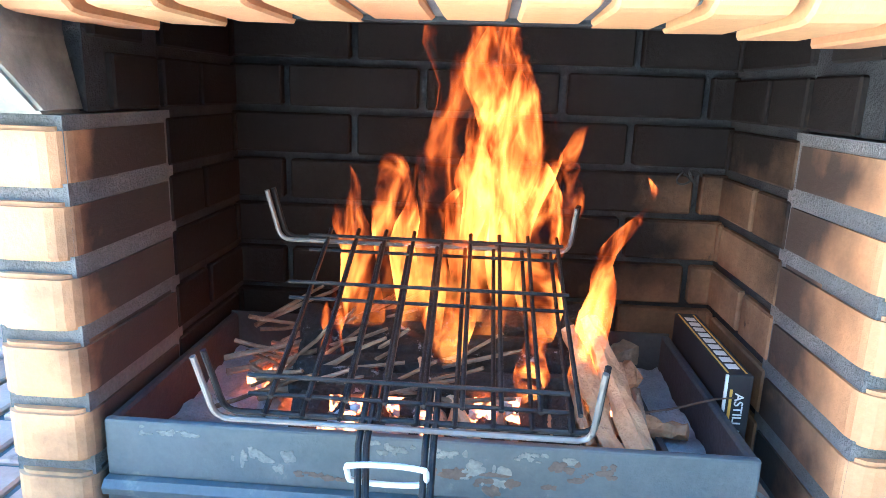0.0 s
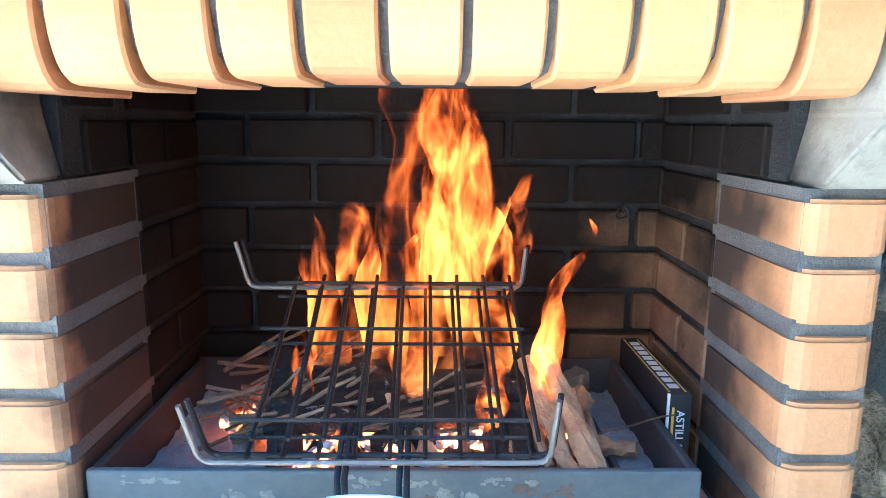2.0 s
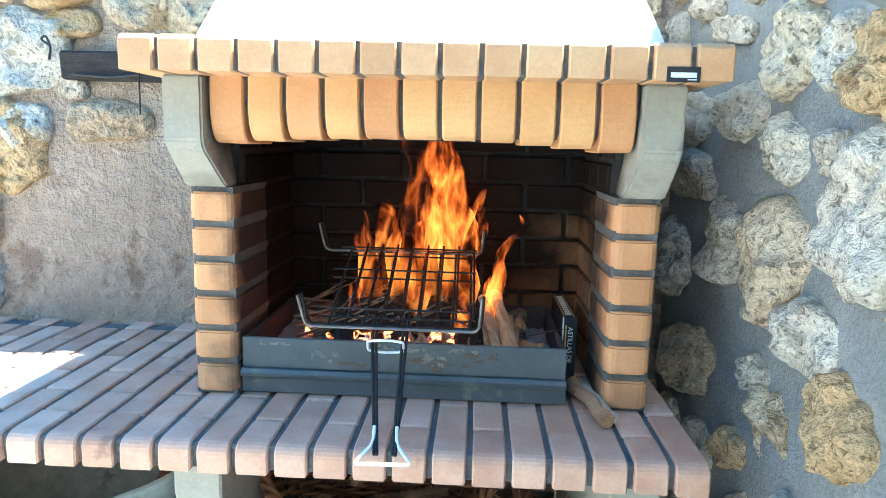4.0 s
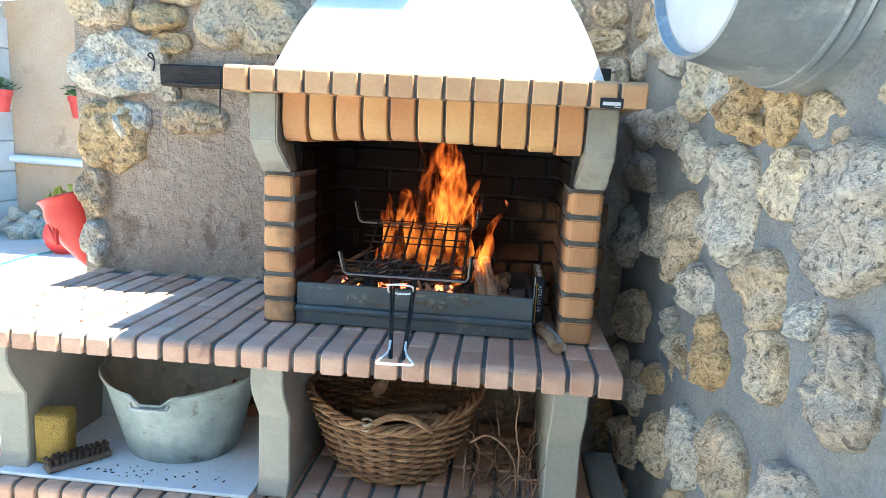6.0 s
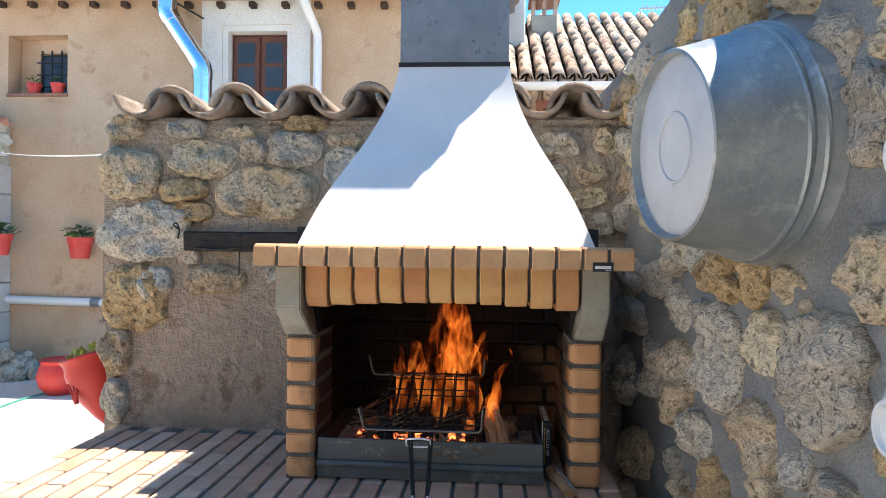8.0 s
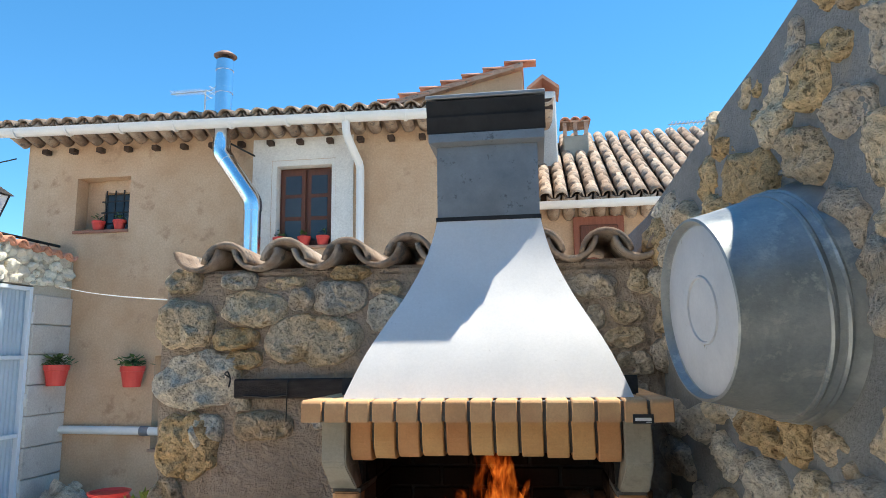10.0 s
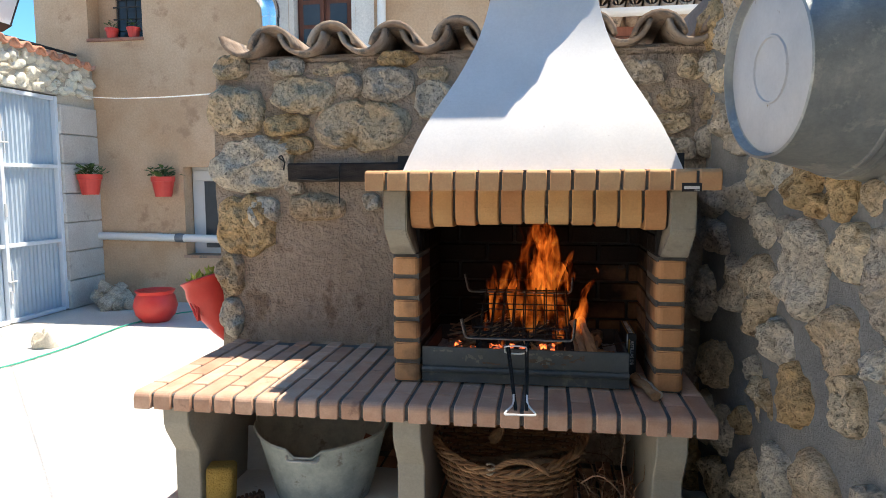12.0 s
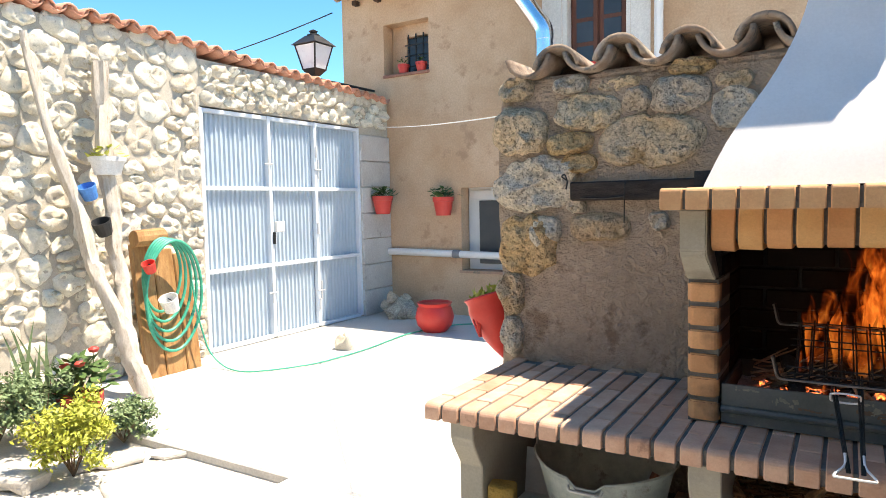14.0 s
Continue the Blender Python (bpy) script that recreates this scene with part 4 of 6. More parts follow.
loft([(-0.163, 0.193, 0.21, 0.495, 2.40), (-0.183, 0.213, 0.19, 0.515, 2.41), (-0.183, 0.213, 0.19, 0.515, 2.44)], FLUEMETAL, "flue_rim", bbq)
cowl = part("cowl", boxed(-0.168, 0.198, 0.205, 0.50, 2.44, 2.56), BLACKSTEEL, bbq, "black slatted cowl")
for z0, y0 in ((2.444, 0.178), (2.50, 0.172)):
    bm = bmesh.new()
    prism(bm, [(y0 + 0.018, z0), (y0, z0 + 0.052), (y0 + 0.012, z0 + 0.054), (y0 + 0.03, z0 + 0.002)], -0.218, 0.188, Matrix.Rotation(radians(90), 4, "Z"))
    part("slat", bm, BLACKSTEEL, bbq)
part("cowl_lid", boxed(-0.19, 0.22, 0.165, 0.52, 2.558, 2.572, bevel=0.003), FLUEMETAL, bbq)

# ---- gate ----
gate = thing("gate", (GX - 0.04, 3.85, 0), "pale blue corrugated metal yard gate, closed", "gate")
YS, ZS = (2.57, 3.50, 4.27, 5.12), (0.03, 0.86, 1.74, 2.54)
for a, b in zip(YS, YS[1:]):
    for c, d in zip(ZS, ZS[1:]):
        bm = bmesh.new()
        n = max(8, int((b - a) / 0.0125))
        lo, hi = [], []
        for i in range(n + 1):
            y = a + (b - a) * i / n
            x = GX - 0.07 + (0.0, 0.0, 0.022, 0.022, 0.0)[i % 5] * (1 if i % 5 in (2, 3) else 0)
            lo.append(bm.verts.new((x, y, c)))
            hi.append(bm.verts.new((x, y, d)))
        for i in range(n):
            bm.faces.new((lo[i], lo[i + 1], hi[i + 1], hi[i]))
        ob = part("panel", bm, GATEPAINT, gate)
        mod = ob.modifiers.new("thickness", "SOLIDIFY")
        mod.thickness = 0.003
for y in YS:
    part("upright", boxed(GX - 0.055, GX + 0.005, y - 0.025, y + 0.025, 0.02, 2.565, bevel=0.004), GATEFRAME, gate)
for z in ZS:
    for a, b in zip(YS, YS[1:]):
        part("rail", boxed(GX - 0.05, GX, a + 0.027, b - 0.027, z - 0.022, z + 0.022, bevel=0.004), GATEFRAME, gate)
part("gate_backing", boxed(GX - 0.11, GX - 0.095, 2.55, 5.14, 0.0, 2.575), GATEPAINT, gate)
part("lock_box", boxed(GX + 0.004, GX + 0.05, 3.53, 3.66, 1.24, 1.36, bevel=0.006), GUTTER, gate, "white lock box")
part("lock_pull", boxed(GX + 0.004, GX + 0.03, 3.50, 3.53, 1.10, 1.24, bevel=0.004), IRON, gate)
for y, z in ((3.47, 0.42), (3.47, 1.9), (4.30, 0.35), (4.30, 1.86)):
    part("bolt", tube(bmesh.new(), [(GX + 0.015, y, z), (GX + 0.015, y + 0.0, z + 0.24)], 0.010, 6), FRAMEGREY, gate)
    part("bolt_handle", tube(bmesh.new(), [(GX + 0.015, y - 0.06, z + 0.12), (GX + 0.02, y + 0.05, z + 0.12)], 0.010, 6), FRAMEGREY, gate)
for y in (2.545, 4.27, 5.145):
    for z in (0.3, 1.25, 2.2):
        part("hinge", tube(bmesh.new(), [(GX + 0.012, y, z - 0.07), (GX + 0.012, y, z + 0.07)], 0.016, 8), FRAMEGREY, gate)

# ---- charcoal tray, fire and grill ----
STEEL = surf("blued_tray_steel", (0.085, 0.102, 0.108), (0.132, 0.148, 0.153), 7, 120, 0.55, metal=0.2, bump=0.12, spots=(0.20, 0.20, 0.18), spot_scale=14, spot_at=0.6, spec=0.2)
STEEL_IN = surf("burnt_tray_steel", (0.03, 0.031, 0.032), (0.065, 0.064, 0.062), 9, 120, 0.8, metal=0.2, bump=0.2)
ASH = surf("grey_ash", (0.30, 0.30, 0.32), (0.48, 0.48, 0.50), 30, 260, 1.0, bump=1.0, spots=(0.06, 0.06, 0.06), spot_scale=60, spot_at=0.61)
CHAR = surf("charred_wood", (0.012, 0.011, 0.011), (0.04, 0.035, 0.032), 30, 160, 0.9, bump=0.8, spots=(0.30, 0.29, 0.29), spot_scale=40, spot_at=0.62)
STICK = surf("dry_stick", (0.12, 0.082, 0.055), (0.25, 0.175, 0.115), 25, 160, 0.9, bump=0.6, piece=0.3, stretch=(1, 1, 1))
SPLIT = surf("split_firewood", (0.34, 0.19, 0.10), (0.50, 0.31, 0.17), 20, 120, 0.9, bump=0.6, piece=0.2, spots=(0.10, 0.06, 0.04), spot_scale=20, spot_at=0.62)
GRILLWIRE = surf("scorched_wire", (0.018, 0.016, 0.015), (0.045, 0.04, 0.036), 30, 200, 0.55, metal=0.5, bump=0.2)
GRILLPALE = surf("dull_chromed_wire", (0.14, 0.125, 0.11), (0.22, 0.20, 0.18), 30, 200, 0.45, metal=0.5, bump=0.1)
BRIGHTWIRE = surf("bright_wire", (0.72, 0.72, 0.71), (0.80, 0.80, 0.79), 30, 200, 0.35, metal=0.3, bump=0.02)

TX0, TX1, TY0, TY1, TZ = -0.362, 0.296, 0.02, 0.37, 0.998
tray = thing("charcoal_tray", (-0.03, 0.2, 0.882), "blue-grey steel charcoal tray with scorched flaking paint", "fire tray")


part("front_plate", boxed(TX0, TX1, TY0, TY0 + 0.010, 0.934, TZ, bevel=0.003, seg=2), STEEL, tray)
bm = bmesh.new()
prism(bm, [(-0.002, 0.884), (-0.002, 0.914), (-0.012, 0.919), (-0.014, 0.927), (-0.008, 0.934), (0.01, 0.934), (0.01, 0.884)], -TX1, -TX0, Matrix.Translation((0, TY0, 0)) @ Matrix.Rotation(radians(90), 4, "Z"))
part("lower_fold", bm, STEEL, tray)
RUST = surf("rust_bloom", (0.11, 0.085, 0.07), (0.15, 0.11, 0.085), 30, 160, 0.9, bump=0.3)
FLAKE = surf("flaked_white_paint", (0.17, 0.175, 0.165), (0.24, 0.24, 0.22), 40, 160, 0.9, bump=0.4)
for x, z, w, h, m, sd in ((-0.295, 0.988, 0.075, 0.012, FLAKE, 1), (-0.20, 0.965, 0.06, 0.03, FLAKE, 2), (-0.04, 0.985, 0.09, 0.018, FLAKE, 3), (0.02, 0.965, 0.05, 0.03, FLAKE, 4), (0.045, 0.955, 0.13, 0.028, RUST, 5), (0.13, 0.975, 0.06, 0.02, RUST, 6), (0.09, 0.985, 0.05, 0.012, FLAKE, 7), (-0.12, 0.948, 0.07, 0.014, RUST, 8)):
    q_ = np.random.default_rng(sd)
    for k in range(13):
        me = rock_mesh("flake", lump(w * q_.uniform(0.05, 0.28), h * q_.uniform(0.12, 0.45), q_, rough=0.35), 0.0006, m, sd * 9 + k, 0.0)
        under("flake", me, tray, pose(x + q_.uniform(-0.6, 0.6) * w, TY0 - 0.0001, z + q_.uniform(-0.35, 0.35) * h))
part("back_plate", boxed(TX0, TX1, TY1 - 0.004, TY1, 0.90, TZ), STEEL_IN, tray)
for x in (TX0, TX1 - 0.012):
    part("side_plate", boxed(x, x + 0.012, TY0 + 0.006, TY1 - 0.005, 0.884, TZ - 0.001, bevel=0.003), STEEL_IN, tray)
part("tray_floor", boxed(TX0 + 0.013, TX1 - 0.013, TY0 + 0.008, TY1 - 0.006, 0.925, 0.930), STEEL_IN, tray)
part("centre_bar", boxed(0.225, 0.232, TY0 + 0.01, TY1 - 0.01, 0.931, 0.957), STEEL_IN, tray)

# ash bed
rng = np.random.default_rng(3)
bm = bmesh.new()
bmesh.ops.create_grid(bm, x_segments=90, y_segments=46, size=0.5)
for v in bm.verts:
    x, y = v.co.x * 0.63 - 0.033, v.co.y * 0.33 + 0.195
    n = noise.fractal(Vector((x * 16, y * 16, 3)), 0.8, 2.0, 4)
    edge = min(1, (0.315 - abs(x + 0.033)) / 0.1)
    mound = 0.028 * math.exp(-((x + 0.02) / 0.16) ** 2 - ((y - 0.18) / 0.12) ** 2)
    v.co = Vector((x, y, 0.944 + 0.010 * n + mound + 0.004 * noise.noise(Vector((x * 120, y * 120, 0)))))
ash = obj("ash_bed", bm, ASH, True)
tagged(ash, "bed of grey wood ash and cinders", "ash", kind="stuff")

# glowing coals
EMBER, n_, l_, p_ = nodes_of("glowing_coal")
geo = n_.new("ShaderNodeNewGeometry")
tx = n_.new("ShaderNodeTexNoise")
tx.inputs["Scale"].default_value, tx.inputs["Detail"].default_value = 70, 4
l_.new(geo.outputs["Position"], tx.inputs["Vector"])
mr = n_.new("ShaderNodeMapRange")
mr.inputs[1].default_value, mr.inputs[2].default_value, mr.inputs[4].default_value = 0.50, 0.66, 3.0
l_.new(tx.outputs["Fac"], mr.inputs[0])
cr = n_.new("ShaderNodeMapRange")
cr.inputs[1].default_value, cr.inputs[2].default_value, cr.inputs[3].default_value, cr.inputs[4].default_value = 0.35, 0.6, 0.55, 0.04
l_.new(tx.outputs["Fac"], cr.inputs[0])
cc = n_.new("ShaderNodeCombineColor")
for k in range(3):
    l_.new(cr.outputs[0], cc.inputs[k])
l_.new(cc.outputs[0], p_.inputs["Base Color"])
p_.inputs["Roughness"].default_value = 0.95
p_.inputs["Emission Color"].default_value = (1.0, 0.16, 0.04, 1)
l_.new(mr.outputs[0], p_.inputs["Emission Strength"])


def chunk(size, mat, seed):
    bm = bmesh.new()
    bmesh.ops.create_icosphere(bm, subdivisions=2, radius=1)
    for v in bm.verts:
        d = v.co.normalized()
        k = 1 / (abs(d.x) ** 4 + abs(d.y) ** 4 + abs(d.z) ** 4) ** 0.25
        v.co = d * k * (1 + 0.35 * noise.noise(d * 1.8 + Vector((seed * 5.1, 0, 0))))
        v.co = Vector((v.co.x * size[0], v.co.y * size[1], v.co.z * size[2]))
    return mesh_of("coal", bm, mat)


coals = [chunk((0.026, 0.014, 0.012), EMBER, 1), chunk((0.020, 0.016, 0.012), EMBER, 2), chunk((0.03, 0.013, 0.012), CHAR, 3), chunk((0.018, 0.014, 0.011), ASH, 4)]
for i in range(120):
    x, y = rng.normal(-0.02, 0.10), rng.normal(0.17, 0.075)
    if not (-0.3 < x < 0.2 and 0.05 < y < 0.34):
        continue
    ob = new("coal", coals[int(rng.choice(4, p=(0.28, 0.18, 0.22, 0.32)))])
    ob.matrix_basis = pose(x, y, 0.958 + 0.028 * math.exp(-((x + 0.02) / 0.16) ** 2 - ((y - 0.18) / 0.12) ** 2), rng.uniform(-25, 25), rng.uniform(-25, 25), rng.uniform(0, 180))
    tagged(ob, "glowing half-burnt lump of charcoal in the ash", "charcoal", group="coals in the tray")

# firewood: dark thin twigs, half-burnt logs, split sticks
def log(name, a, b, r, mat, label, seed, r_end=None, wob=0.35, n=9, group="firewood"):
    a, b = Vector(a), Vector(b)
    bm = bmesh.new()
    pts = []
    for i in range(n):
        t = i / (n - 1)
        q = a.lerp(b, t)
        d = (b - a).length * 0.03
        pts.append(q + Vector((noise.noise(Vector((t * 3, seed, 0))), noise.noise(Vector((t * 3, seed, 5))), noise.noise(Vector((t * 3, seed, 9))))) * d)
    tube(bm, pts, r, 8, r_end=r_end, wob=wob, seed=seed)
    return tagged(obj(name, bm, mat), label, "firewood", group=group)


for i in range(7):
    x = -0.20 + 0.055 * i
    log("log", (x + rng.uniform(-0.04, 0.04), 0.06 + rng.uniform(0, 0.05), 0.965), (x + rng.uniform(-0.02, 0.06), 0.29, 0.985 + rng.uniform(0, 0.05)), 0.015 + 0.008 * rng.random(), CHAR, "charred log burning in the tray", i + 3)
for i in range(5):
    log("log", (-0.16 + rng.uniform(-0.05, 0.05), 0.12 + 0.03 * i, 1.0 + 0.008 * i), (0.14 + rng.uniform(-0.05, 0.05), 0.15 + 0.035 * i, 1.005 + 0.012 * i), 0.016, CHAR, "charred log burning in the tray", i + 23)
for i in range(105):
    x, y = rng.uniform(-0.31, -0.04), rng.uniform(0.12, 0.34)
    a = rng.uniform(-0.9, 0.9)
    L = rng.uniform(0.08, 0.2)
    log("twig", (x, y, 0.955 + rng.uniform(0, 0.05)), (min(x + L * math.cos(a), 0.1), min(max(y + L * math.sin(a) * 0.6, 0.05), 0.35), 0.965 + rng.uniform(0, 0.10)), 0.0022 + 0.0026 * rng.random(), STICK, "thin dry twig among the kindling", i + 40, r_end=0.002, n=6, group="kindling")
for i in range(44):
    x = rng.uniform(-0.02, 0.2)
    y = rng.uniform(0.05, 0.14)
    log("stick", (x, y, 0.955 + rng.uniform(0, 0.03)), (x + rng.uniform(-0.09, 0.03), y + rng.uniform(0.08, 0.19), 0.965 + rng.uniform(0, 0.06)), 0.004 + 0.004 * rng.random(), SPLIT if i % 2 else STICK, "split kindling stick leaning in the fire", i + 80, n=6, group="kindling")
log("split_log", (0.19, 0.04, 0.985), (0.155, 0.22, 1.06), 0.013, SPLIT, "brown split stick leaning over the tray edge", 201, wob=0.6)
log("split_log", (0.165, 0.05, 0.975), (0.125, 0.2, 1.055), 0.011, SPLIT, "brown split stick leaning over the tray edge", 202, wob=0.6)
log("split_log", (0.19, 0.15, 0.965), (0.26, 0.13, 0.965), 0.011, SPLIT, "short split stick lying on ash", 203, wob=0.7)
log("split_log", (0.165, 0.21, 0.975), (0.22, 0.25, 0.985), 0.018, SPLIT, "short split log end on ash", 204, wob=0.6)
log("split_log", (0.16, 0.25, 0.985), (0.225, 0.30, 0.995), 0.016, STICK, "short split log end on ash", 205, wob=0.6)
for i, (a, b) in enumerate((((-0.31, 0.30, 1.015), (-0.12, 0.26, 1.01)), ((-0.30, 0.22, 1.01), (-0.14, 0.20, 0.99)), ((-0.29, 0.235, 0.99), (-0.13, 0.13, 0.985)))):
    log("twig", a, b, 0.003, STICK, "long thin twig sticking out of the fire", 300 + i, r_end=0.0015, n=9, group="kindling")
log("twig", (0.16, 0.12, 0.98), (0.31, 0.145, 1.005), 0.0018, STICK, "long thin twig sticking out of the fire", 310, r_end=0.001, n=9, group="kindling")

# flames: thin glowing sheets of gas, brighter at the core
def flame_mat(name, hot, cool, power, top):
    m = bpy.data.materials.new(name)
    m.use_nodes = True
    n, l = m.node_tree.nodes, m.node_tree.links
    n.clear()
    out = n.new("ShaderNodeOutputMaterial")
    geo = n.new("ShaderNodeNewGeometry")
    info = n.new("ShaderNodeObjectInfo")
    sc = n.new("ShaderNodeVectorMath")
    sc.operation = "MULTIPLY"
    sc.inputs[1].default_value = (15, 15, 5.0)
    l.new(geo.outputs["Position"], sc.inputs[0])
    tx = n.new("ShaderNodeTexNoise")
    tx.noise_dimensions = "4D"
    tx.inputs["Scale"].default_value, tx.inputs["Detail"].default_value, tx.inputs["Distortion"].default_value = 1.0, 3.0, 2.2
    l.new(sc.outputs[0], tx.inputs["Vector"])
    wv = n.new("ShaderNodeMath")
    wv.operation = "MULTIPLY"
    wv.inputs[1].default_value = 20
    l.new(info.outputs["Random"], wv.inputs[0])
    l.new(wv.outputs[0], tx.inputs["W"])
    co = n.new("ShaderNodeTexCoord")
    sep = n.new("ShaderNodeSeparateXYZ")
    l.new(co.outputs["Generated"], sep.inputs[0])
    fade = n.new("ShaderNodeMapRange")
    fade.inputs[1].default_value, fade.inputs[2].default_value, fade.inputs[3].default_value, fade.inputs[4].default_value = 0.15, 1.0, 0.20, -0.02
    l.new(sep.outputs[2], fade.inputs[0])
    foot = n.new("ShaderNodeMapRange")
    foot.inputs[1].default_value, foot.inputs[2].default_value = 0.02, 0.42
    l.new(sep.outputs[2], foot.inputs[0])
    s = n.new("ShaderNodeMath")
    s.operation = "ADD"
    l.new(tx.outputs["Fac"], s.inputs[0])
    l.new(fade.outputs[0], s.inputs[1])
    r = n.new("ShaderNodeMapRange")
    r.inputs[1].default_value, r.inputs[2].default_value = 0.56, 0.80
    l.new(s.outputs[0], r.inputs[0])
    pw = n.new("ShaderNodeMath")
    pw.operation = "POWER"
    pw.inputs[1].default_value = 2.0
    l.new(r.outputs[0], pw.inputs[0])
    st = n.new("ShaderNodeMath")
    st.operation = "MULTIPLY"
    l.new(foot.outputs[0], st.inputs[1])
    pz = n.new("ShaderNodeMath")
    pz.operation = "MULTIPLY"
    pz.inputs[1].default_value = power
    l.new(pw.outputs[0], pz.inputs[0])
    l.new(pz.outputs[0], st.inputs[0])
    mx = n.new("ShaderNodeMix")
    mx.data_type = "RGBA"
    l.new(r.outputs[0], mx.inputs[0])
    mx.inputs[6].default_value, mx.inputs[7].default_value = (*cool, 1), (*hot, 1)
    em = n.new("ShaderNodeEmission")
    l.new(mx.outputs[2], em.inputs[0])
    l.new(st.outputs[0], em.inputs[1])
    tr = n.new("ShaderNodeBsdfTransparent")
    ad = n.new("ShaderNodeAddShader")
    l.new(em.outputs[0], ad.inputs[0])
    l.new(tr.outputs[0], ad.inputs[1])
    l.new(ad.outputs[0], out.inputs[0])
    return m


FLAME = flame_mat("flame", (1.0, 0.27, 0.038), (1.0, 0.075, 0.007), 0.21, 1)
fire = thing("fire", (0, 0.18, 0.97), "tall orange flames rising from burning wood", "fire")


def tongue(x, y, z, h, w, lean, seed, flat=0.45):
    bm = bmesh.new()
    rows, lv, sd = [], 18, 12
    for j in range(lv):
        t = j / (lv - 1)
        wide = (0.35 + 0.65 * math.sin(math.pi * min(t * 1.5, 1) * 0.5 + 0.0)) * (1 - t) ** 0.75 * (1 + 0.45 * noise.noise(Vector((t * 4.5, seed * 2.7, 1)))) if t < 1 else 0
        cx = x + lean * t * t * h + 0.05 * t * noise.noise(Vector((t * 4, seed, 0))) * (h / 0.3)
        cy = y + 0.03 * t * noise.noise(Vector((t * 3, seed, 7)))
        rows.append([bm.verts.new((cx + w * wide * math.cos(2 * math.pi * k / sd) * (1 + 0.25 * noise.noise(Vector((k * 0.9, t * 5, seed)))), cy + w * flat * wide * math.sin(2 * math.pi * k / sd), z + h * t + 0.02 * noise.noise(Vector((k * 1.1, t * 3, seed + 4))) * (1 - t))) for k in range(sd)])
    for a, b in zip(rows, rows[1:]):
        for k in range(sd):
            bm.faces.new((a[k], a[(k + 1) % sd], b[(k + 1) % sd], b[k]))
    return part("flame", bm, FLAME, fire, smooth=True)


FL = ((0.01, 0.22, 1.00, 0.45, 0.075, 0.02), (0.06, 0.24, 1.02, 0.47, 0.065, -0.04), (-0.06, 0.22, 1.01, 0.36, 0.06, 0.12),
      (0.09, 0.21, 1.00, 0.34, 0.045, 0.10), (-0.13, 0.22, 1.02, 0.26, 0.045, -0.10), (0.02, 0.28, 1.04, 0.44, 0.07, 0.02),
      (0.135, 0.14, 0.97, 0.22, 0.030, 0.20), (-0.02, 0.17, 1.0, 0.24, 0.04, 0.1), (0.08, 0.13, 0.97, 0.16, 0.025, -0.1),
      (-0.16, 0.17, 0.99, 0.16, 0.025, 0.1), (0.15, 0.19, 0.98, 0.27, 0.030, 0.18), (-0.10, 0.09, 0.965, 0.10, 0.015, 0.2), (-0.09, 0.26, 1.02, 0.33, 0.055, -0.1), (0.04, 0.26, 1.08, 0.50, 0.085, 0.0), (-0.03, 0.24, 1.06, 0.40, 0.07, 0.05))
for i, f in enumerate(FL):
    tongue(*f, i + 1)
glow = new("fire_glow", bpy.data.lights.new("fire_glow", "POINT"))
glow.data.energy, glow.data.color, glow.data.shadow_soft_size = 0.02, (1.0, 0.42, 0.12), 0.09
glow.location = (0.02, 0.17, 1.13)

# wire grill, tilted up to the back, with its long handle
grill = thing("wire_grill", (-0.05, 0.05, 1.05), "scorched double wire grill basket with long handle", "grill")
GA = Vector((0, -0.052, 1.047))
GB = Vector((0, 0.212, 1.152))
gd = (GB - GA)
for lay, off in ((0, 0.0), (1, 0.018)):
    for i in range(9):
        x = -0.17 + i * 0.034 + (0.006 if lay else 0)
        a = GA + Vector((x, 0, off)) + gd * 0.02
        b = GA + Vector((x - 0.004, 0, off)) + gd * 0.98
        part("rod", tube(bmesh.new(), [a, a.lerp(b, 0.5) + Vector((0, 0, -0.003)), b], 0.0025, 6), GRILLWIRE, grill)
    for t, x0, x1 in ((0.09, -0.19, 0.10), (0.58, -0.19, 0.11), (0.90, -0.19, 0.11)):
        a = GA + gd * t + Vector((0, 0, off + 0.004))
        part("cross_wire", tube(bmesh.new(), [a + Vector((x0, 0, 0)), a + Vector((x1, 0, 0))], 0.0022, 6), GRILLWIRE, grill)
up = Vector((0, -0.012, 0.062))
for t, x0, x1 in ((0.0, -0.212, 0.118), (0.99, -0.232, 0.120)):
    a = GA + gd * t
    pts = bent([a + Vector((x0 - 0.012, 0, 0)) + up, a + Vector((x0, 0, 0)), a + Vector((x1, 0, 0)), a + Vector((x1 + 0.004, 0, 0)) + up * (1.1 if t < 0.5 else 0.9)], 0.014)
    part("frame_wire", tube(bmesh.new(), pts, 0.0029, 8), GRILLPALE, grill, smooth=True)
    pts = [p + Vector((0.004, 0.012, 0.001)) for p in pts]
    part("frame_wire", tube(bmesh.new(), pts, 0.003, 8), GRILLWIRE, grill, smooth=True)
HE = Vector((-0.030, -0.262, 0.897))
for x in (-0.082, -0.024):
    for o in (0.0, 0.007):
        a = GA + gd * 0.16 + Vector((x + o, 0, 0.002))
        b = HE + Vector((-0.016 if x < -0.05 else 0.014, 0, 0)) + Vector((o * 0.6, 0, 0.0))
        k = GA + Vector((x + o, -0.01, -0.012))
        part("handle_rod", tube(bmesh.new(), [a, k, b], 0.0032, 8), GRILLWIRE, grill)
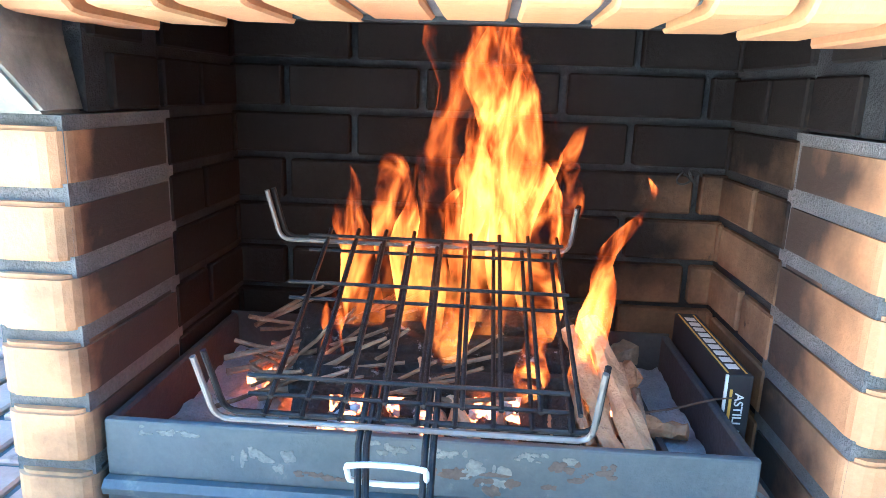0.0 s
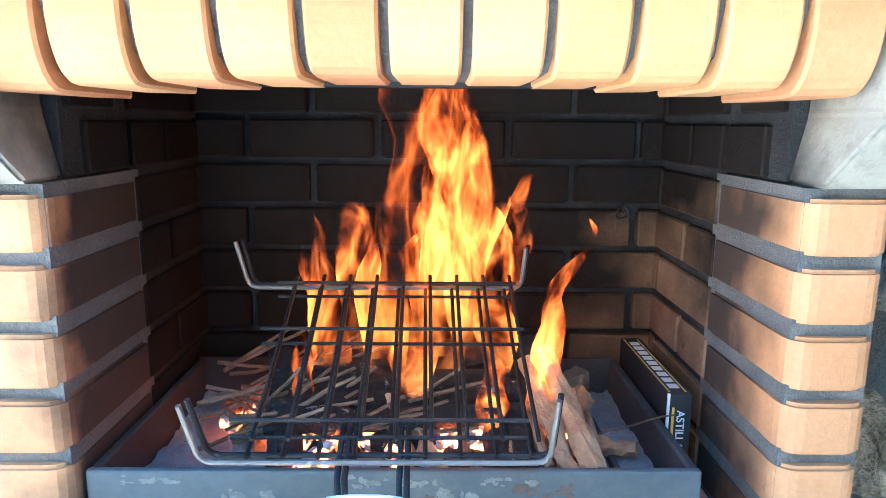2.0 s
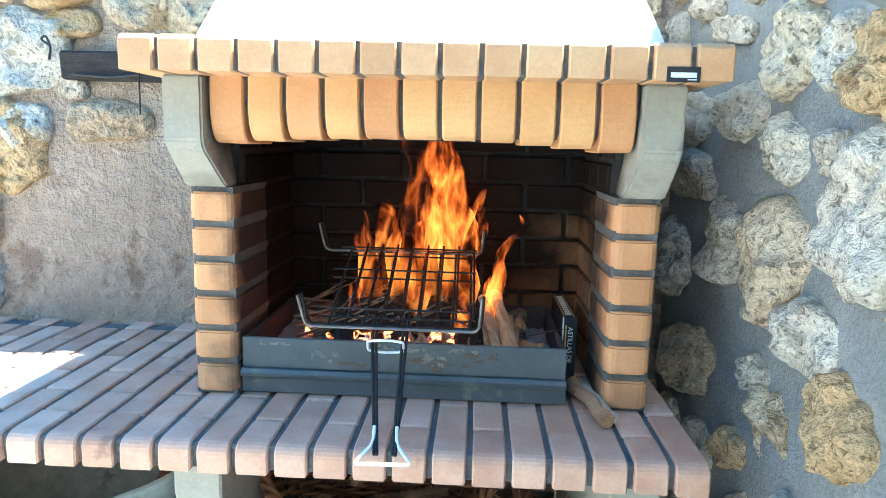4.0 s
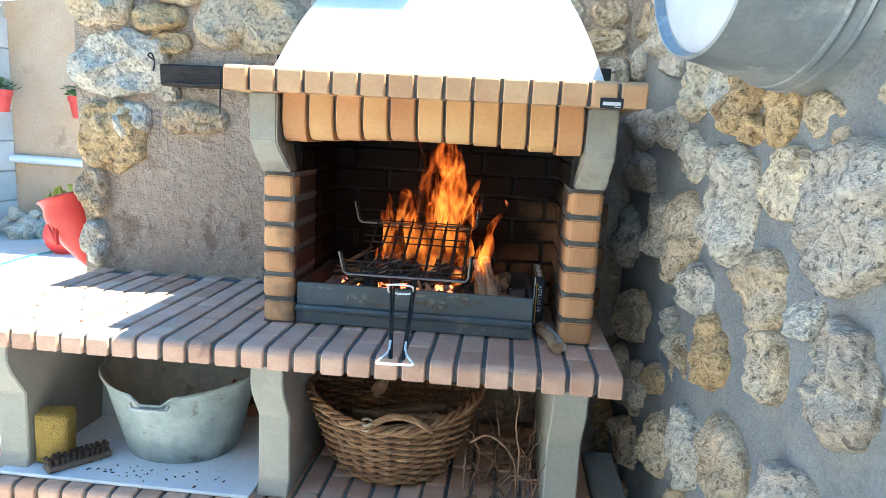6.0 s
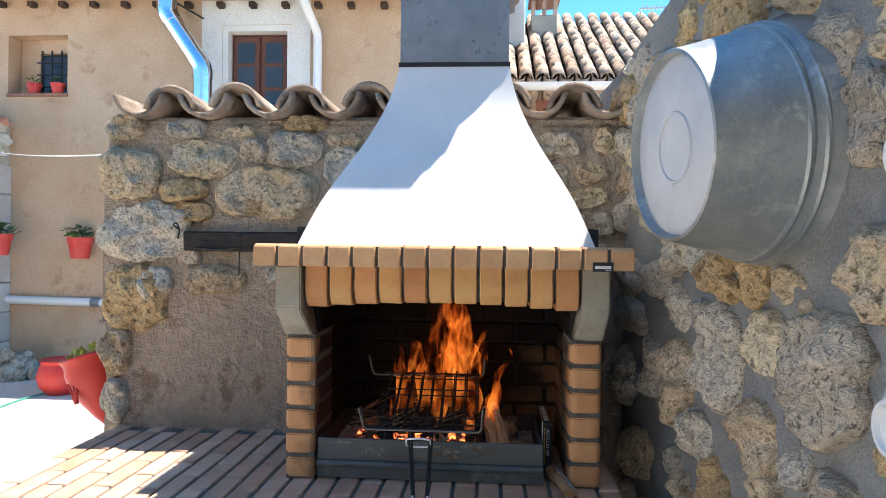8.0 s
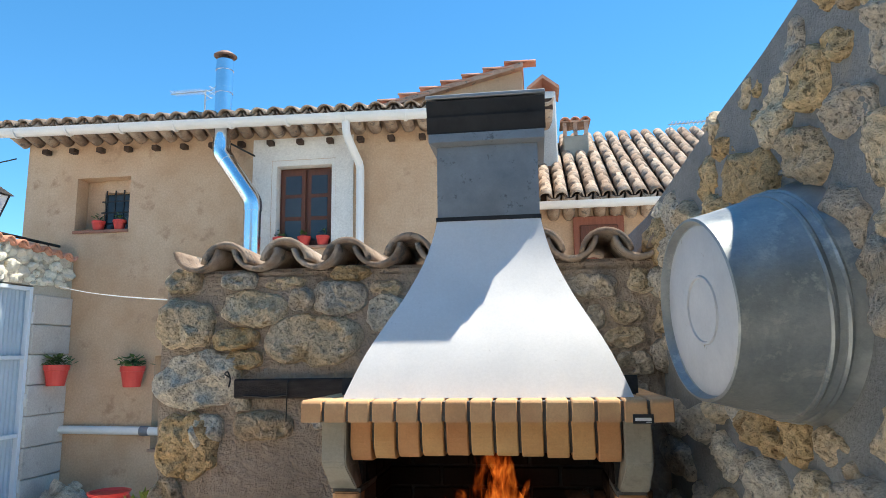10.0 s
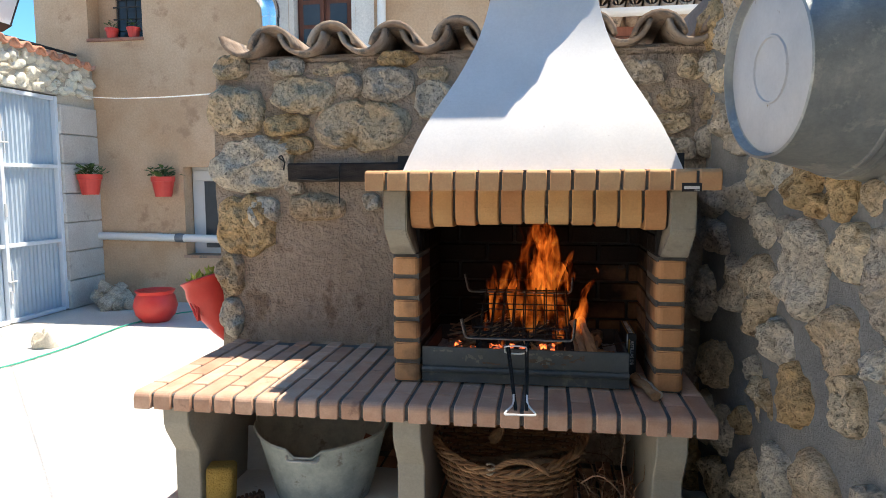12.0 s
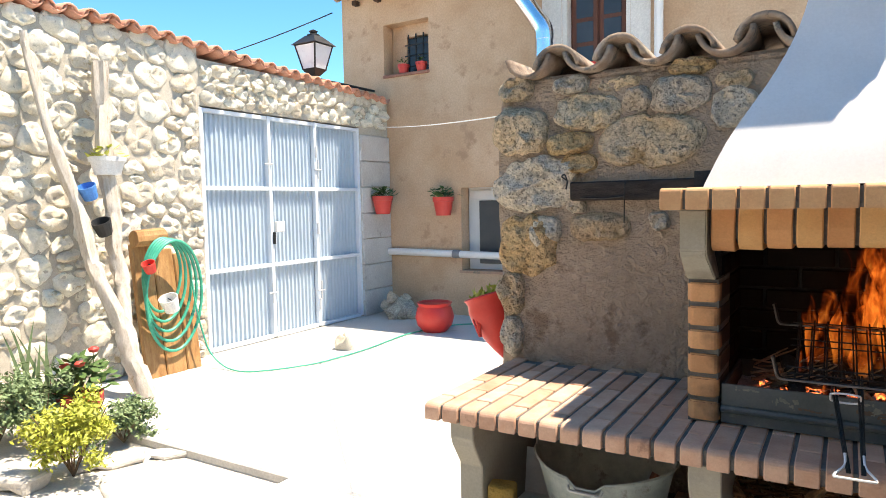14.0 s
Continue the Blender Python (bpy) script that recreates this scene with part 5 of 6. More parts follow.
ring = [Vector((-0.053 + 0.034 * math.cos(t), -0.088 - 0.008 * math.sin(t), 1.024 + 0.014 * math.sin(t))) for t in np.linspace(0, 2 * math.pi, 24, endpoint=False)]
for r_ in ring:
    r_.x = -0.053 + max(-0.033, min(0.033, (r_.x + 0.053) * 1.35))
part("slide_ring", tube(bmesh.new(), ring, 0.0026, 8, closed=True), BRIGHTWIRE, grill, "bright wire locking ring", smooth=True)
pts = bent([(-0.052, -0.222, 0.928), (-0.050, -0.246, 0.908), (-0.072, -0.272, 0.893), (-0.074, -0.280, 0.889), (0.012, -0.276, 0.889), (0.010, -0.268, 0.893), (-0.012, -0.246, 0.908), (-0.014, -0.222, 0.928)], 0.012)
part("hand_loop", tube(bmesh.new(), pts, 0.0032, 8), BRIGHTWIRE, grill, "bright wire hand loop", smooth=True)

# box of kindling chips standing beside the tray
BLACKCARD = surf("black_card", (0.018, 0.018, 0.02), (0.03, 0.03, 0.032), 15, 120, 0.6, bump=0.05)
WHITEINK = surf("white_print", (0.70, 0.70, 0.68), (0.76, 0.76, 0.74), 20, 120, 0.6, bump=0.02)
YELLOWINK = surf("amber_print", (0.62, 0.36, 0.06), (0.68, 0.42, 0.09), 20, 120, 0.6, bump=0.02)
carton = thing("carton", (0.317, 0.26, 0.882), "black card box of kindling chips with white lettering", "box")
part("box", boxed(0.302, 0.333, 0.152, 0.372, 0.884, 1.030, bevel=0.001), BLACKCARD, carton)
part("stripe", boxed(0.3045, 0.3065, 0.158, 0.366, 1.0295, 1.0306), YELLOWINK, carton)
part("stripe", boxed(0.3255, 0.3275, 0.158, 0.366, 1.0295, 1.0306), YELLOWINK, carton)
for k in range(9):
    part("print_bar", boxed(0.310, 0.323, 0.170 + k * 0.021, 0.184 + k * 0.021, 1.0295, 1.0306), WHITEINK, carton)
part("label_edge", boxed(0.3015, 0.3045, 0.1505, 0.1535, 0.95, 1.030), WHITEINK, carton)
part("stripe", boxed(0.308, 0.311, 0.1508, 0.1525, 0.895, 1.012), YELLOWINK, carton)


def words(text, size, material, parent, m, depth=0.0006):
    cu = bpy.data.curves.new("lettering", "FONT")
    cu.body, cu.size, cu.extrude = text, size, depth
    tmp = bpy.data.objects.new("lettering", cu)
    scene.collection.objects.link(tmp)
    bpy.context.view_layer.update()
    me = bpy.data.meshes.new_from_object(tmp.evaluated_get(bpy.context.evaluated_depsgraph_get()))
    bpy.data.objects.remove(tmp)
    me.materials.clear()
    me.materials.append(material)
    ob = new("lettering", me)
    ob.parent = parent
    ob.matrix_parent_inverse = parent.matrix_basis.inverted()
    ob.matrix_basis = m
    return ob


words("ASTILLAS DE", 0.0145, WHITEINK, carton, pose(0.3145, 0.1512, 1.008, 90, 90, 0))

log("split_log", (0.322, 0.11, 0.897), (0.362, -0.085, 0.897), 0.014, SPLIT, "short weathered stick on the brick worktop", 401, wob=0.5)
log("split_log", (0.337, 0.12, 0.895), (0.376, -0.06, 0.895), 0.011, DRIFTWOOD, "short weathered stick on the brick worktop", 402, wob=0.5)
wirebit = obj("wire_knot", tube(bmesh.new(), [(0.316 + 0.018 * math.cos(t) * math.cos(t * 0.7), 0.434 - 0.006, 1.224 + 0.012 * math.sin(t * 1.3)) for t in np.linspace(0, 12, 40)], 0.0016, 5), IRON)
tagged(wirebit, "small knot of rusty wire on the fireback", "wire")
# maker's plate on the mantel, its mark as plain bars
plate = thing("name_plate", (0.43, -0.152, 1.51), "small black plate with white mark on the mantel", "plate")
part("plate", boxed(0.403, 0.456, -0.1535, -0.1508, 1.503, 1.527, bevel=0.0008), BLACKCARD, plate)
part("mark", boxed(0.409, 0.450, -0.1542, -0.1536, 1.510, 1.518), WHITEINK, plate)
part("mark", boxed(0.436, 0.450, -0.1542, -0.1536, 1.506, 1.508), WHITEINK, plate)

# ---- on the lower shelf ----
BOARD = surf("white_painted_board", (0.62, 0.66, 0.70), (0.70, 0.73, 0.76), 5, 80, 0.6, bump=0.1, spots=(0.34, 0.33, 0.31), spot_scale=12, spot_at=0.66)
board = obj("board", boxed(-1.14, -0.425, -0.175, 0.30, 0.4415, 0.452, bevel=0.002), BOARD)
tagged(board, "dirty white painted board lying on the brick shelf", "board")
panel = obj("board", boxed(-0.085, 0.085, -0.004, 0.004, 0, 0.165, bevel=0.002), BOARD)
panel.matrix_basis = pose(-0.99, 0.21, 0.4525, -8, 0, 5)
tagged(panel, "pale offcut board leaning behind the tub", "board")

ZTUB = Vector((-0.728, 0.075, 0.4525))
tubz = thing("washtub", ZTUB, "old galvanised oval washtub with rim handles", "tub")
bm = bmesh.new()
prof = [(0.0, 0.004), (0.155, 0.004), (0.158, 0.0), (0.163, 0.006), (0.19, 0.10), (0.222, 0.205), (0.231, 0.212), (0.236, 0.219), (0.232, 0.224), (0.226, 0.220), (0.217, 0.206), (0.158, 0.012), (0.0, 0.012)]
lathe(bm, prof, 48, flat=0.82)
for v in bm.verts:
    k = max(0.0, v.co.z - 0.12) / 0.1
    v.co.z += 0.030 * k * abs(v.co.x) ** 2 / 0.05 * 1.0
    v.co.z += 0.004 * noise.noise(v.co * 7)
    if v.co.y < -0.16 and abs(v.co.x) < 0.055 and v.co.z > 0.19:
        v.co.z -= 0.022
bmesh.ops.translate(bm, verts=bm.verts, vec=ZTUB)
part("body", bm, ZINC_PALE, tubz, smooth=True)
part("rim_handle", tube(bmesh.new(), bent([ZTUB + Vector(p) for p in ((-0.055, -0.19, 0.205), (-0.05, -0.197, 0.190), (0.05, -0.197, 0.190), (0.055, -0.19, 0.205))], 0.012), 0.005, 8), ZINC, tubz, smooth=True)
for s in (-1, 1):
    part("bail_ear", tube(bmesh.new(), bent([ZTUB + Vector((s * 0.226, -0.03, 0.25)), ZTUB + Vector((s * 0.238, 0.0, 0.30)), ZTUB + Vector((s * 0.226, 0.04, 0.25))], 0.02), 0.004, 6), ZINC, tubz, smooth=True)
shard = obj("stick", tube(bmesh.new(), [(-0.62, 0.02, 0.49), (-0.56, 0.1, 0.655)], 0.018, 7, wob=0.4, seed=3), DARKWOOD)
tagged(shard, "dark wood offcut standing in the washtub", "wood")

SPONGE = surf("yellow_foam", (0.32, 0.21, 0.05), (0.44, 0.30, 0.08), 18, 150, 0.95, bump=0.8, pits=0.6, pit_scale=140, spots=(0.22, 0.15, 0.05), spot_scale=12)
bm = boxed(-0.046, 0.046, -0.038, 0.038, 0, 0.15, bevel=0.016, seg=3)
for v in bm.verts:
    v.co += Vector((1, 1, 0.4)) * 0.006 * noise.noise(v.co * 22)
sponge = obj("sponge", bm, SPONGE, True)
sponge.matrix_basis = pose(-1.03, -0.085, 0.4528, 0, 3, 12)
tagged(sponge, "worn yellow sponge block on the white board", "sponge")
brush = thing("scrubbing_brush", (-0.955, -0.10, 0.4528), "dark bristle scrubbing brush lying on its back", "brush")
BM_ = pose(-0.955, -0.095, 0.4528, 0, 0, 52)
part("back", boxed(-0.085, 0.085, -0.026, 0.026, 0.0, 0.018, bevel=0.006, m=BM_), surf("greasy_wood", (0.10, 0.08, 0.06), (0.16, 0.12, 0.09), 12, 90, 0.8), brush)
bristle = mesh_of("bristle_tuft", boxed(-0.005, 0.005, -0.005, 0.005, 0, 0.022, bevel=0.002), RAFTER)
for i in range(11):
    for j in range(3):
        under("bristle_tuft", bristle, brush, BM_ @ pose(-0.075 + i * 0.015, -0.016 + j * 0.016, 0.017, random.uniform(-12, 12), random.uniform(-12, 12)))

# dark crumbs scattered on the board round the washtub
q = random.Random(17)
bm = bmesh.new()
for i in range(44):
    x, y = q.gauss(-0.76, 0.13), q.gauss(-0.115, 0.022)
    if -0.92 < x < -0.44 and -0.17 < y < -0.07:
        box(bm, -0.006, 0.006, -0.0025, 0.0025, 0.0, 0.003, m=pose(x, y, 0.4521, 0, 0, q.uniform(0, 180)) @ Matrix.Scale(q.uniform(0.3, 0.8), 4))
crumbs = obj("bark_crumbs", bm, RAFTER)
tagged(crumbs, "dark bark crumbs scattered on the white board", "crumbs", kind="stuff")

# wicker basket
WICKER = surf("brown_wicker", (0.17, 0.088, 0.045), (0.33, 0.19, 0.10), 22, 120, 0.75, bump=0.3, piece=0.25)
WICKER_D = surf("dark_wicker", (0.10, 0.06, 0.035), (0.18, 0.11, 0.06), 22, 120, 0.8, bump=0.3)
BK = Vector((-0.085, 0.085, 0.4415))
basket = thing("wicker_basket", BK, "brown woven wicker basket with rope-bound handle", "basket")


def bask(a, f):
    """A place on the basket's side: angle a, height share f."""
    rx, ry = 0.150 + 0.100 * f ** 0.8, 0.125 + 0.065 * f ** 0.8
    z = 0.008 + 0.215 * f + 0.028 * f * math.cos(2 * a)
    return Vector((rx * math.cos(a), ry * math.sin(a), z))


NS = 30
stake = None
for i in range(NS):
    a = 2 * math.pi * i / NS
    part("stake", tube(bmesh.new(), [BK + bask(a, f) for f in (0, 0.25, 0.5, 0.75, 1.02)], 0.0035, 5), WICKER_D, basket)
for j in range(19):
    f = (j + 0.5) / 19
    pts = []
    for i in range(NS * 2):
        a = 2 * math.pi * i / (NS * 2)
        p = bask(a, f + 0.006 * math.sin(3 * a + j))
        o = 0.0085 * (1 if (i // 2 + j) % 2 else -1) * (1 if i % 2 == 0 else 0)
        n2 = Vector((math.cos(a), math.sin(a), 0))
        pts.append(BK + p + n2 * o)
    part("strand", tube(bmesh.new(), pts, 0.0056, 6, closed=True), WICKER, basket, smooth=True)
for k in range(3):
    pts = []
    for i in range(96):
        a = 2 * math.pi * i / 96
        p = bask(a, 1.02)
        t = a * 14 + k * 2.1
        pts.append(BK + p + Vector((math.cos(a) * 0.009 * math.cos(t), math.sin(a) * 0.009 * math.cos(t), 0.009 * math.sin(t))))
    part("rim_cord", tube(bmesh.new(), pts, 0.006, 6, closed=True), WICKER, basket, smooth=True)
for k in range(4):
    pts = [BK + Vector((-0.035 + 0.17 * t, -0.185 - 0.012 * math.sin(t * 3.14) + 0.004 * math.cos(t * 16 + k * 1.6), 0.205 + 0.038 * math.sin(t * 3.14) + 0.005 * math.sin(t * 16 + k * 1.6))) for t in np.linspace(0, 1, 18)]
    part("handle_cord", tube(bmesh.new(), pts, 0.0048, 6), WICKER, basket, smooth=True)
part("binding", tube(bmesh.new(), [BK + Vector((-0.04 + 0.012 * math.cos(t), -0.187 + 0.012 * math.sin(t), 0.185 + 0.0024 * t)) for t in np.linspace(0, 16, 50)], 0.0035, 5), surf("pale_cord", (0.42, 0.34, 0.25), (0.52, 0.44, 0.34), 30, 120, 0.9), basket, "pale cord binding")
part("basket_floor", lathe(bmesh.new(), [(0.0, 0.004), (0.148, 0.004), (0.148, 0.012), (0.0, 0.012)], 24, Matrix.Translation(BK), 0.83), WICKER_D, basket)
# a pine cone on the sticks in the basket
CONE = surf("pine_cone", (0.14, 0.08, 0.045), (0.24, 0.15, 0.08), 30, 120, 0.9, bump=0.5, piece=0.2)
cone = thing("pine_cone", BK + Vector((-0.035, -0.04, 0.215)), "open brown pine cone resting in the basket", "pine cone")
scale_me = mesh_of("cone_scale", boxed(-0.008, 0.008, -0.002, 0.002, 0, 0.026, bevel=0.0018), CONE)
CM = Matrix.Translation(BK + Vector((-0.035, -0.04, 0.258))) @ pose(0, 0, 0, 20, 35, 0)
part("core", lathe(bmesh.new(), [(0.0, -0.035), (0.018, -0.02), (0.02, 0.0), (0.012, 0.03), (0.0, 0.038)], 10, CM), CONE, cone)
for i in range(60):
    t = i / 59
    a = i * 2.399
    r = 0.016 * (1 - 0.5 * t)
    under("cone_scale", scale_me, cone, CM @ pose(r * math.cos(a), r * math.sin(a), -0.028 + 0.06 * t) @ pose(0, 0, 0, 0, 0, math.degrees(a) + 90) @ pose(0, 0, 0, -62 + 40 * t))
for i in range(9):
    log("stick", (BK.x + random.uniform(-0.15, 0.0), BK.y + random.uniform(-0.08, 0.08), 0.47 + 0.015 * i), (BK.x + random.uniform(0.03, 0.17), BK.y + random.uniform(-0.08, 0.08), 0.50 + 0.016 * i), 0.012, STICK, "dry stick lying in the wicker basket", 500 + i, group="sticks in the basket")
# vine prunings beside the basket
VINE = surf("dry_vine", (0.16, 0.095, 0.06), (0.28, 0.17, 0.11), 30, 120, 0.9, bump=0.4, piece=0.3)
rg = random.Random(8)
vines = thing("vine_prunings", (0.25, 0.1, 0.4415), "tangled dry brown vine prunings", "twigs")
for i in range(44):
    p = Vector((rg.uniform(0.15, 0.33), rg.uniform(-0.1, 0.28), 0.447))
    d = Vector((rg.uniform(-0.6, 0.6), rg.uniform(-0.5, 0.5), rg.uniform(0.3, 1.1))).normalized()
    pts = []
    for k in range(9):
        pts.append(p.copy())
        d = (d + Vector((rg.uniform(-0.5, 0.5), rg.uniform(-0.5, 0.5), rg.uniform(-0.75, 0.3)))).normalized()
        p += d * 0.033
        p.x, p.y, p.z = min(max(p.x, 0.14), 0.34), max(p.y, -0.16), min(max(p.z, 0.446), 0.70)
    part("shoot", tube(bmesh.new(), pts, 0.0022 + 0.0016 * rg.random(), 5, r_end=0.001), VINE, vines)
part("shoot", tube(bmesh.new(), [(0.29, -0.02, 0.45), (0.285, -0.03, 0.58), (0.27, -0.05, 0.66), (0.275, -0.08, 0.76), (0.235, -0.10, 0.825)], 0.003, 5, r_end=0.0015), VINE, vines)
part("shoot", tube(bmesh.new(), bent([(0.18, -0.1, 0.46), (0.24, -0.15, 0.455), (0.31, -0.17, 0.50), (0.345, -0.17, 0.62)], 0.05), 0.003, 5, r_end=0.0015), VINE, vines)
part("shoot", tube(bmesh.new(), bent([(0.15, -0.05, 0.60), (0.2, -0.1, 0.66), (0.27, -0.1, 0.60), (0.285, -0.08, 0.46)], 0.05), 0.003, 5, r_end=0.0015), VINE, vines)

# ---- iron and timber on the back wall ----
bm = boxed(-0.985, -0.40, BW - 0.045, BW + 0.02, 1.535, 1.612, bevel=0.006)
for v in bm.verts:
    v.co += Vector((0, 1, 1)) * 0.006 * noise.noise(v.co * 9)
beam = obj("timber_beam", bm, BEAM)
tagged(beam, "charred black timber let into the stone wall", "beam")
hook = obj("hook", tube(bmesh.new(), bent([(-0.985, BW - 0.075, 1.615), (-1.005, BW - 0.085, 1.63), (-0.99, BW - 0.085, 1.64), (-0.978, BW - 0.085, 1.61), (-0.985, BW - 0.085, 1.58)], 0.012), 0.003, 6), IRON, True)
tagged(hook, "small iron hook on the beam end", "hook")
spike = obj("spike", tube(bmesh.new(), [(-0.765, BW - 0.05, 1.60), (-0.765, BW - 0.062, 1.59), (-0.768, BW - 0.06, 1.45)], 0.004, 6, r_end=0.002), IRON)
tagged(spike, "iron spike hanging from the beam", "spike")
bracket = obj("iron_strap", tube(bmesh.new(), [(-0.94, BW - 0.052, 1.548), (-0.85, BW - 0.056, 1.542), (-0.77, BW - 0.052, 1.55)], 0.004, 6), IRON)
tagged(bracket, "thin iron rod along the charred beam", "rod")

# ---- zinc tub hung on the side wall ----
hung = thing("washtub", (0.70, -0.53, 1.75), "large zinc washtub hung by its rim on the stone wall", "tub")
HM = Matrix.Translation((0.737, -0.452, 1.785)) @ Vector((-0.983, -0.175, -0.05)).to_track_quat("Z", "Y").to_matrix().to_4x4()
prof = [(0.0, 0.222), (0.172, 0.221), (0.184, 0.224), (0.190, 0.242), (0.196, 0.240), (0.199, 0.226), (0.208, 0.190), (0.234, 0.10), (0.241, 0.085), (0.239, 0.078), (0.246, 0.062), (0.244, 0.055), (0.266, -0.004), (0.275, -0.010), (0.278, -0.017), (0.272, -0.022), (0.264, -0.012), (0.19, 0.205), (0.0, 0.21)]
bm = lathe(bmesh.new(), prof, 72, HM)
for v in bm.verts:
    v.co += Vector((0.5, 0.5, 1)) * 0.005 * noise.noise(v.co * 9)
part("body", bm, ZINC, hung, smooth=True)
for rr_, zz_ in ((0.2375, 0.088), (0.2445, 0.060)):
    part("rib", tube(bmesh.new(), [HM @ Vector((rr_ * math.cos(t), rr_ * math.sin(t), zz_)) for t in np.linspace(0, 2 * math.pi, 56, endpoint=False)], 0.006, 6, closed=True), ZINC, hung, smooth=True)
part("base_disc", lathe(bmesh.new(), [(0.0, 0.2245), (0.067, 0.2245), (0.069, 0.2285), (0.073, 0.2285), (0.075, 0.2245), (0.179, 0.2245), (0.182, 0.2225)], 56, HM), TUBBASE, hung, "pale scratched base", smooth=True)
for s in (1, -1):
    pts = [HM @ Vector((s * (0.276 + 0.024 * math.sin(t)), 0.075 * math.cos(t), -0.004)) for t in np.linspace(0, math.pi, 9)]
    ang = Matrix.Translation(HM.translation) @ Matrix.Rotation(radians(90), 4, HM.to_3x3() @ Vector((0, 0, 1))) @ Matrix.Translation(-HM.translation)
    up_ = abs((pts[4] - HM.translation).normalized().z) > 0.7
    part("handle", tube(bmesh.new(), pts if up_ else [ang @ p for p in pts], 0.006, 6), ZINC, hung, smooth=True)
GLAZE = surf("white_glaze", (0.72, 0.72, 0.72), (0.78, 0.78, 0.78), 6, 60, 0.25, bump=0.02, spots=(0.3, 0.32, 0.38), spot_scale=30, spot_at=0.72, spec=0.5)
for z, y in ((1.70, -0.95), (1.315, -0.93)):
    bowl = thing("ceramic_pot", (0.77, y, z), "white glazed ceramic pot hung on the stone wall", "pot", group="pots on the side wall")
    PM = Matrix.Translation((0.80, y, z)) @ Matrix.Rotation(radians(-90), 4, "Y")
    part("body", lathe(bmesh.new(), [(0.0, 0.10), (0.045, 0.098), (0.075, 0.075), (0.085, 0.04), (0.075, 0.0), (0.06, -0.01), (0.055, 0.0), (0.0, 0.0)], 28, PM), GLAZE, bowl, smooth=True)
    part("foot_ring", lathe(bmesh.new(), [(0.036, 0.096), (0.040, 0.106), (0.034, 0.106), (0.030, 0.096)], 28, PM), GLAZE, bowl, smooth=True)

# ---- house details ----
def flower_pot(at, r, h, mat, leaf, label, seed, spread=1.2, tall=0.5, n=70, group=""):
    pot = thing("flower_pot", at, label, "flower pot", group=group)
    M = Matrix.Translation(at)
    part("pot", lathe(bmesh.new(), [(0.0, 0.0), (r * 0.68, 0.0), (r * 0.9, h * 0.74), (r * 0.98, h * 0.75), (r, h), (r * 0.92, h), (r * 0.86, h * 0.85), (0.0, h * 0.85)], 20, M), mat, pot)
    q = random.Random(seed)
    bm = bmesh.new()
    for i in range(n):
        a, e = q.uniform(0, 6.283), q.uniform(0.2, 1.5)
        L = r * spread * q.uniform(0.5, 1.1)
        tip = Vector((math.cos(a) * math.cos(e) * L, math.sin(a) * math.cos(e) * L, h * 0.9 + math.sin(e) * L * tall * 2)) + Vector(at)
        side = Vector((-math.sin(a), math.cos(a), 0.3)).normalized() * r * 0.16
        up = Vector((math.cos(a), math.sin(a), q.uniform(-0.5, 1))).normalized() * r * 0.28
        vs = [bm.verts.new(tip - up), bm.verts.new(tip + side), bm.verts.new(tip + up), bm.verts.new(tip - side)]
        bm.faces.new(vs)
        if i % 5 == 0:
            tube(bm, [Vector(at) + Vector((0, 0, h * 0.85)), tip], r * 0.02, 4)
    part("leaves", bm, leaf, pot)
    return pot


# small barred window
SILL = surf("brown_sill_tile", (0.26, 0.12, 0.08), (0.34, 0.17, 0.12), 8, 60, 0.8, bump=0.2)
win1 = thing("window_1", (-5.32, HY + 0.2, 3.3), "small deep window with dark iron bars", "window", kind="structure")
part("sill", boxed(-5.765, -4.99, HY - 0.03, HY + 0.22, 3.325, 3.365, bevel=0.005), SILL, win1)
part("pane", boxed(-5.50, -5.005, HY + 0.26, HY + 0.27, 3.365, 3.92), GLASSDARK, win1)
part("inner_reveal", boxed(-5.75, -5.50, HY + 0.22, HY + 0.30, 3.365, 4.07), RENDER, win1)
part("head", boxed(-5.50, -5.005, HY + 0.18, HY + 0.30, 3.90, 4.07), RENDER, win1)
for k in range(4):
    x = -5.44 + k * 0.125
    part("bar", tube(bmesh.new(), [(x, HY + 0.17, 3.366), (x, HY + 0.17, 3.93)], 0.011, 6), IRON, win1)
for z in (3.48, 3.63, 3.78):
    part("bar", tube(bmesh.new(), [(-5.50, HY + 0.165, z), (-5.003, HY + 0.165, z)], 0.009, 6), IRON, win1)
for i, x in enumerate((-5.46, -5.16)):
    flower_pot((x, HY + 0.06, 3.366), 0.085, 0.13, REDP, LEAF, "small red flower pot on the window sill", 30 + i, n=24, group="pots on window sills")
# tall window with shutters closed inside
win2 = thing("window_2", (-2.58, HY + 0.2, 3.06), "brown wooden casement window with glazed panes", "window", kind="structure")
part("sill", boxed(-3.09, -2.22, HY - 0.05, HY + 0.16, 3.02, 3.056, bevel=0.005), TILE, win2)
part("frame", boxed(-3.005, -2.295, HY + 0.14, HY + 0.18, 3.06, 4.085), DARKWOOD, win2)
for x0, x1 in ((-2.975, -2.665), (-2.635, -2.325)):
    leaf = part("casement", boxed(x0, x1, HY + 0.11, HY + 0.139, 3.075, 4.055, bevel=0.006), DARKWOOD, win2)
    for z0, z1 in ((3.14, 3.40), (3.45, 3.69), (3.74, 3.98)):
        part("pane", boxed(x0 + 0.05, x1 - 0.05, HY + 0.103, HY + 0.109, z0, z1), GLASSDARK, win2)
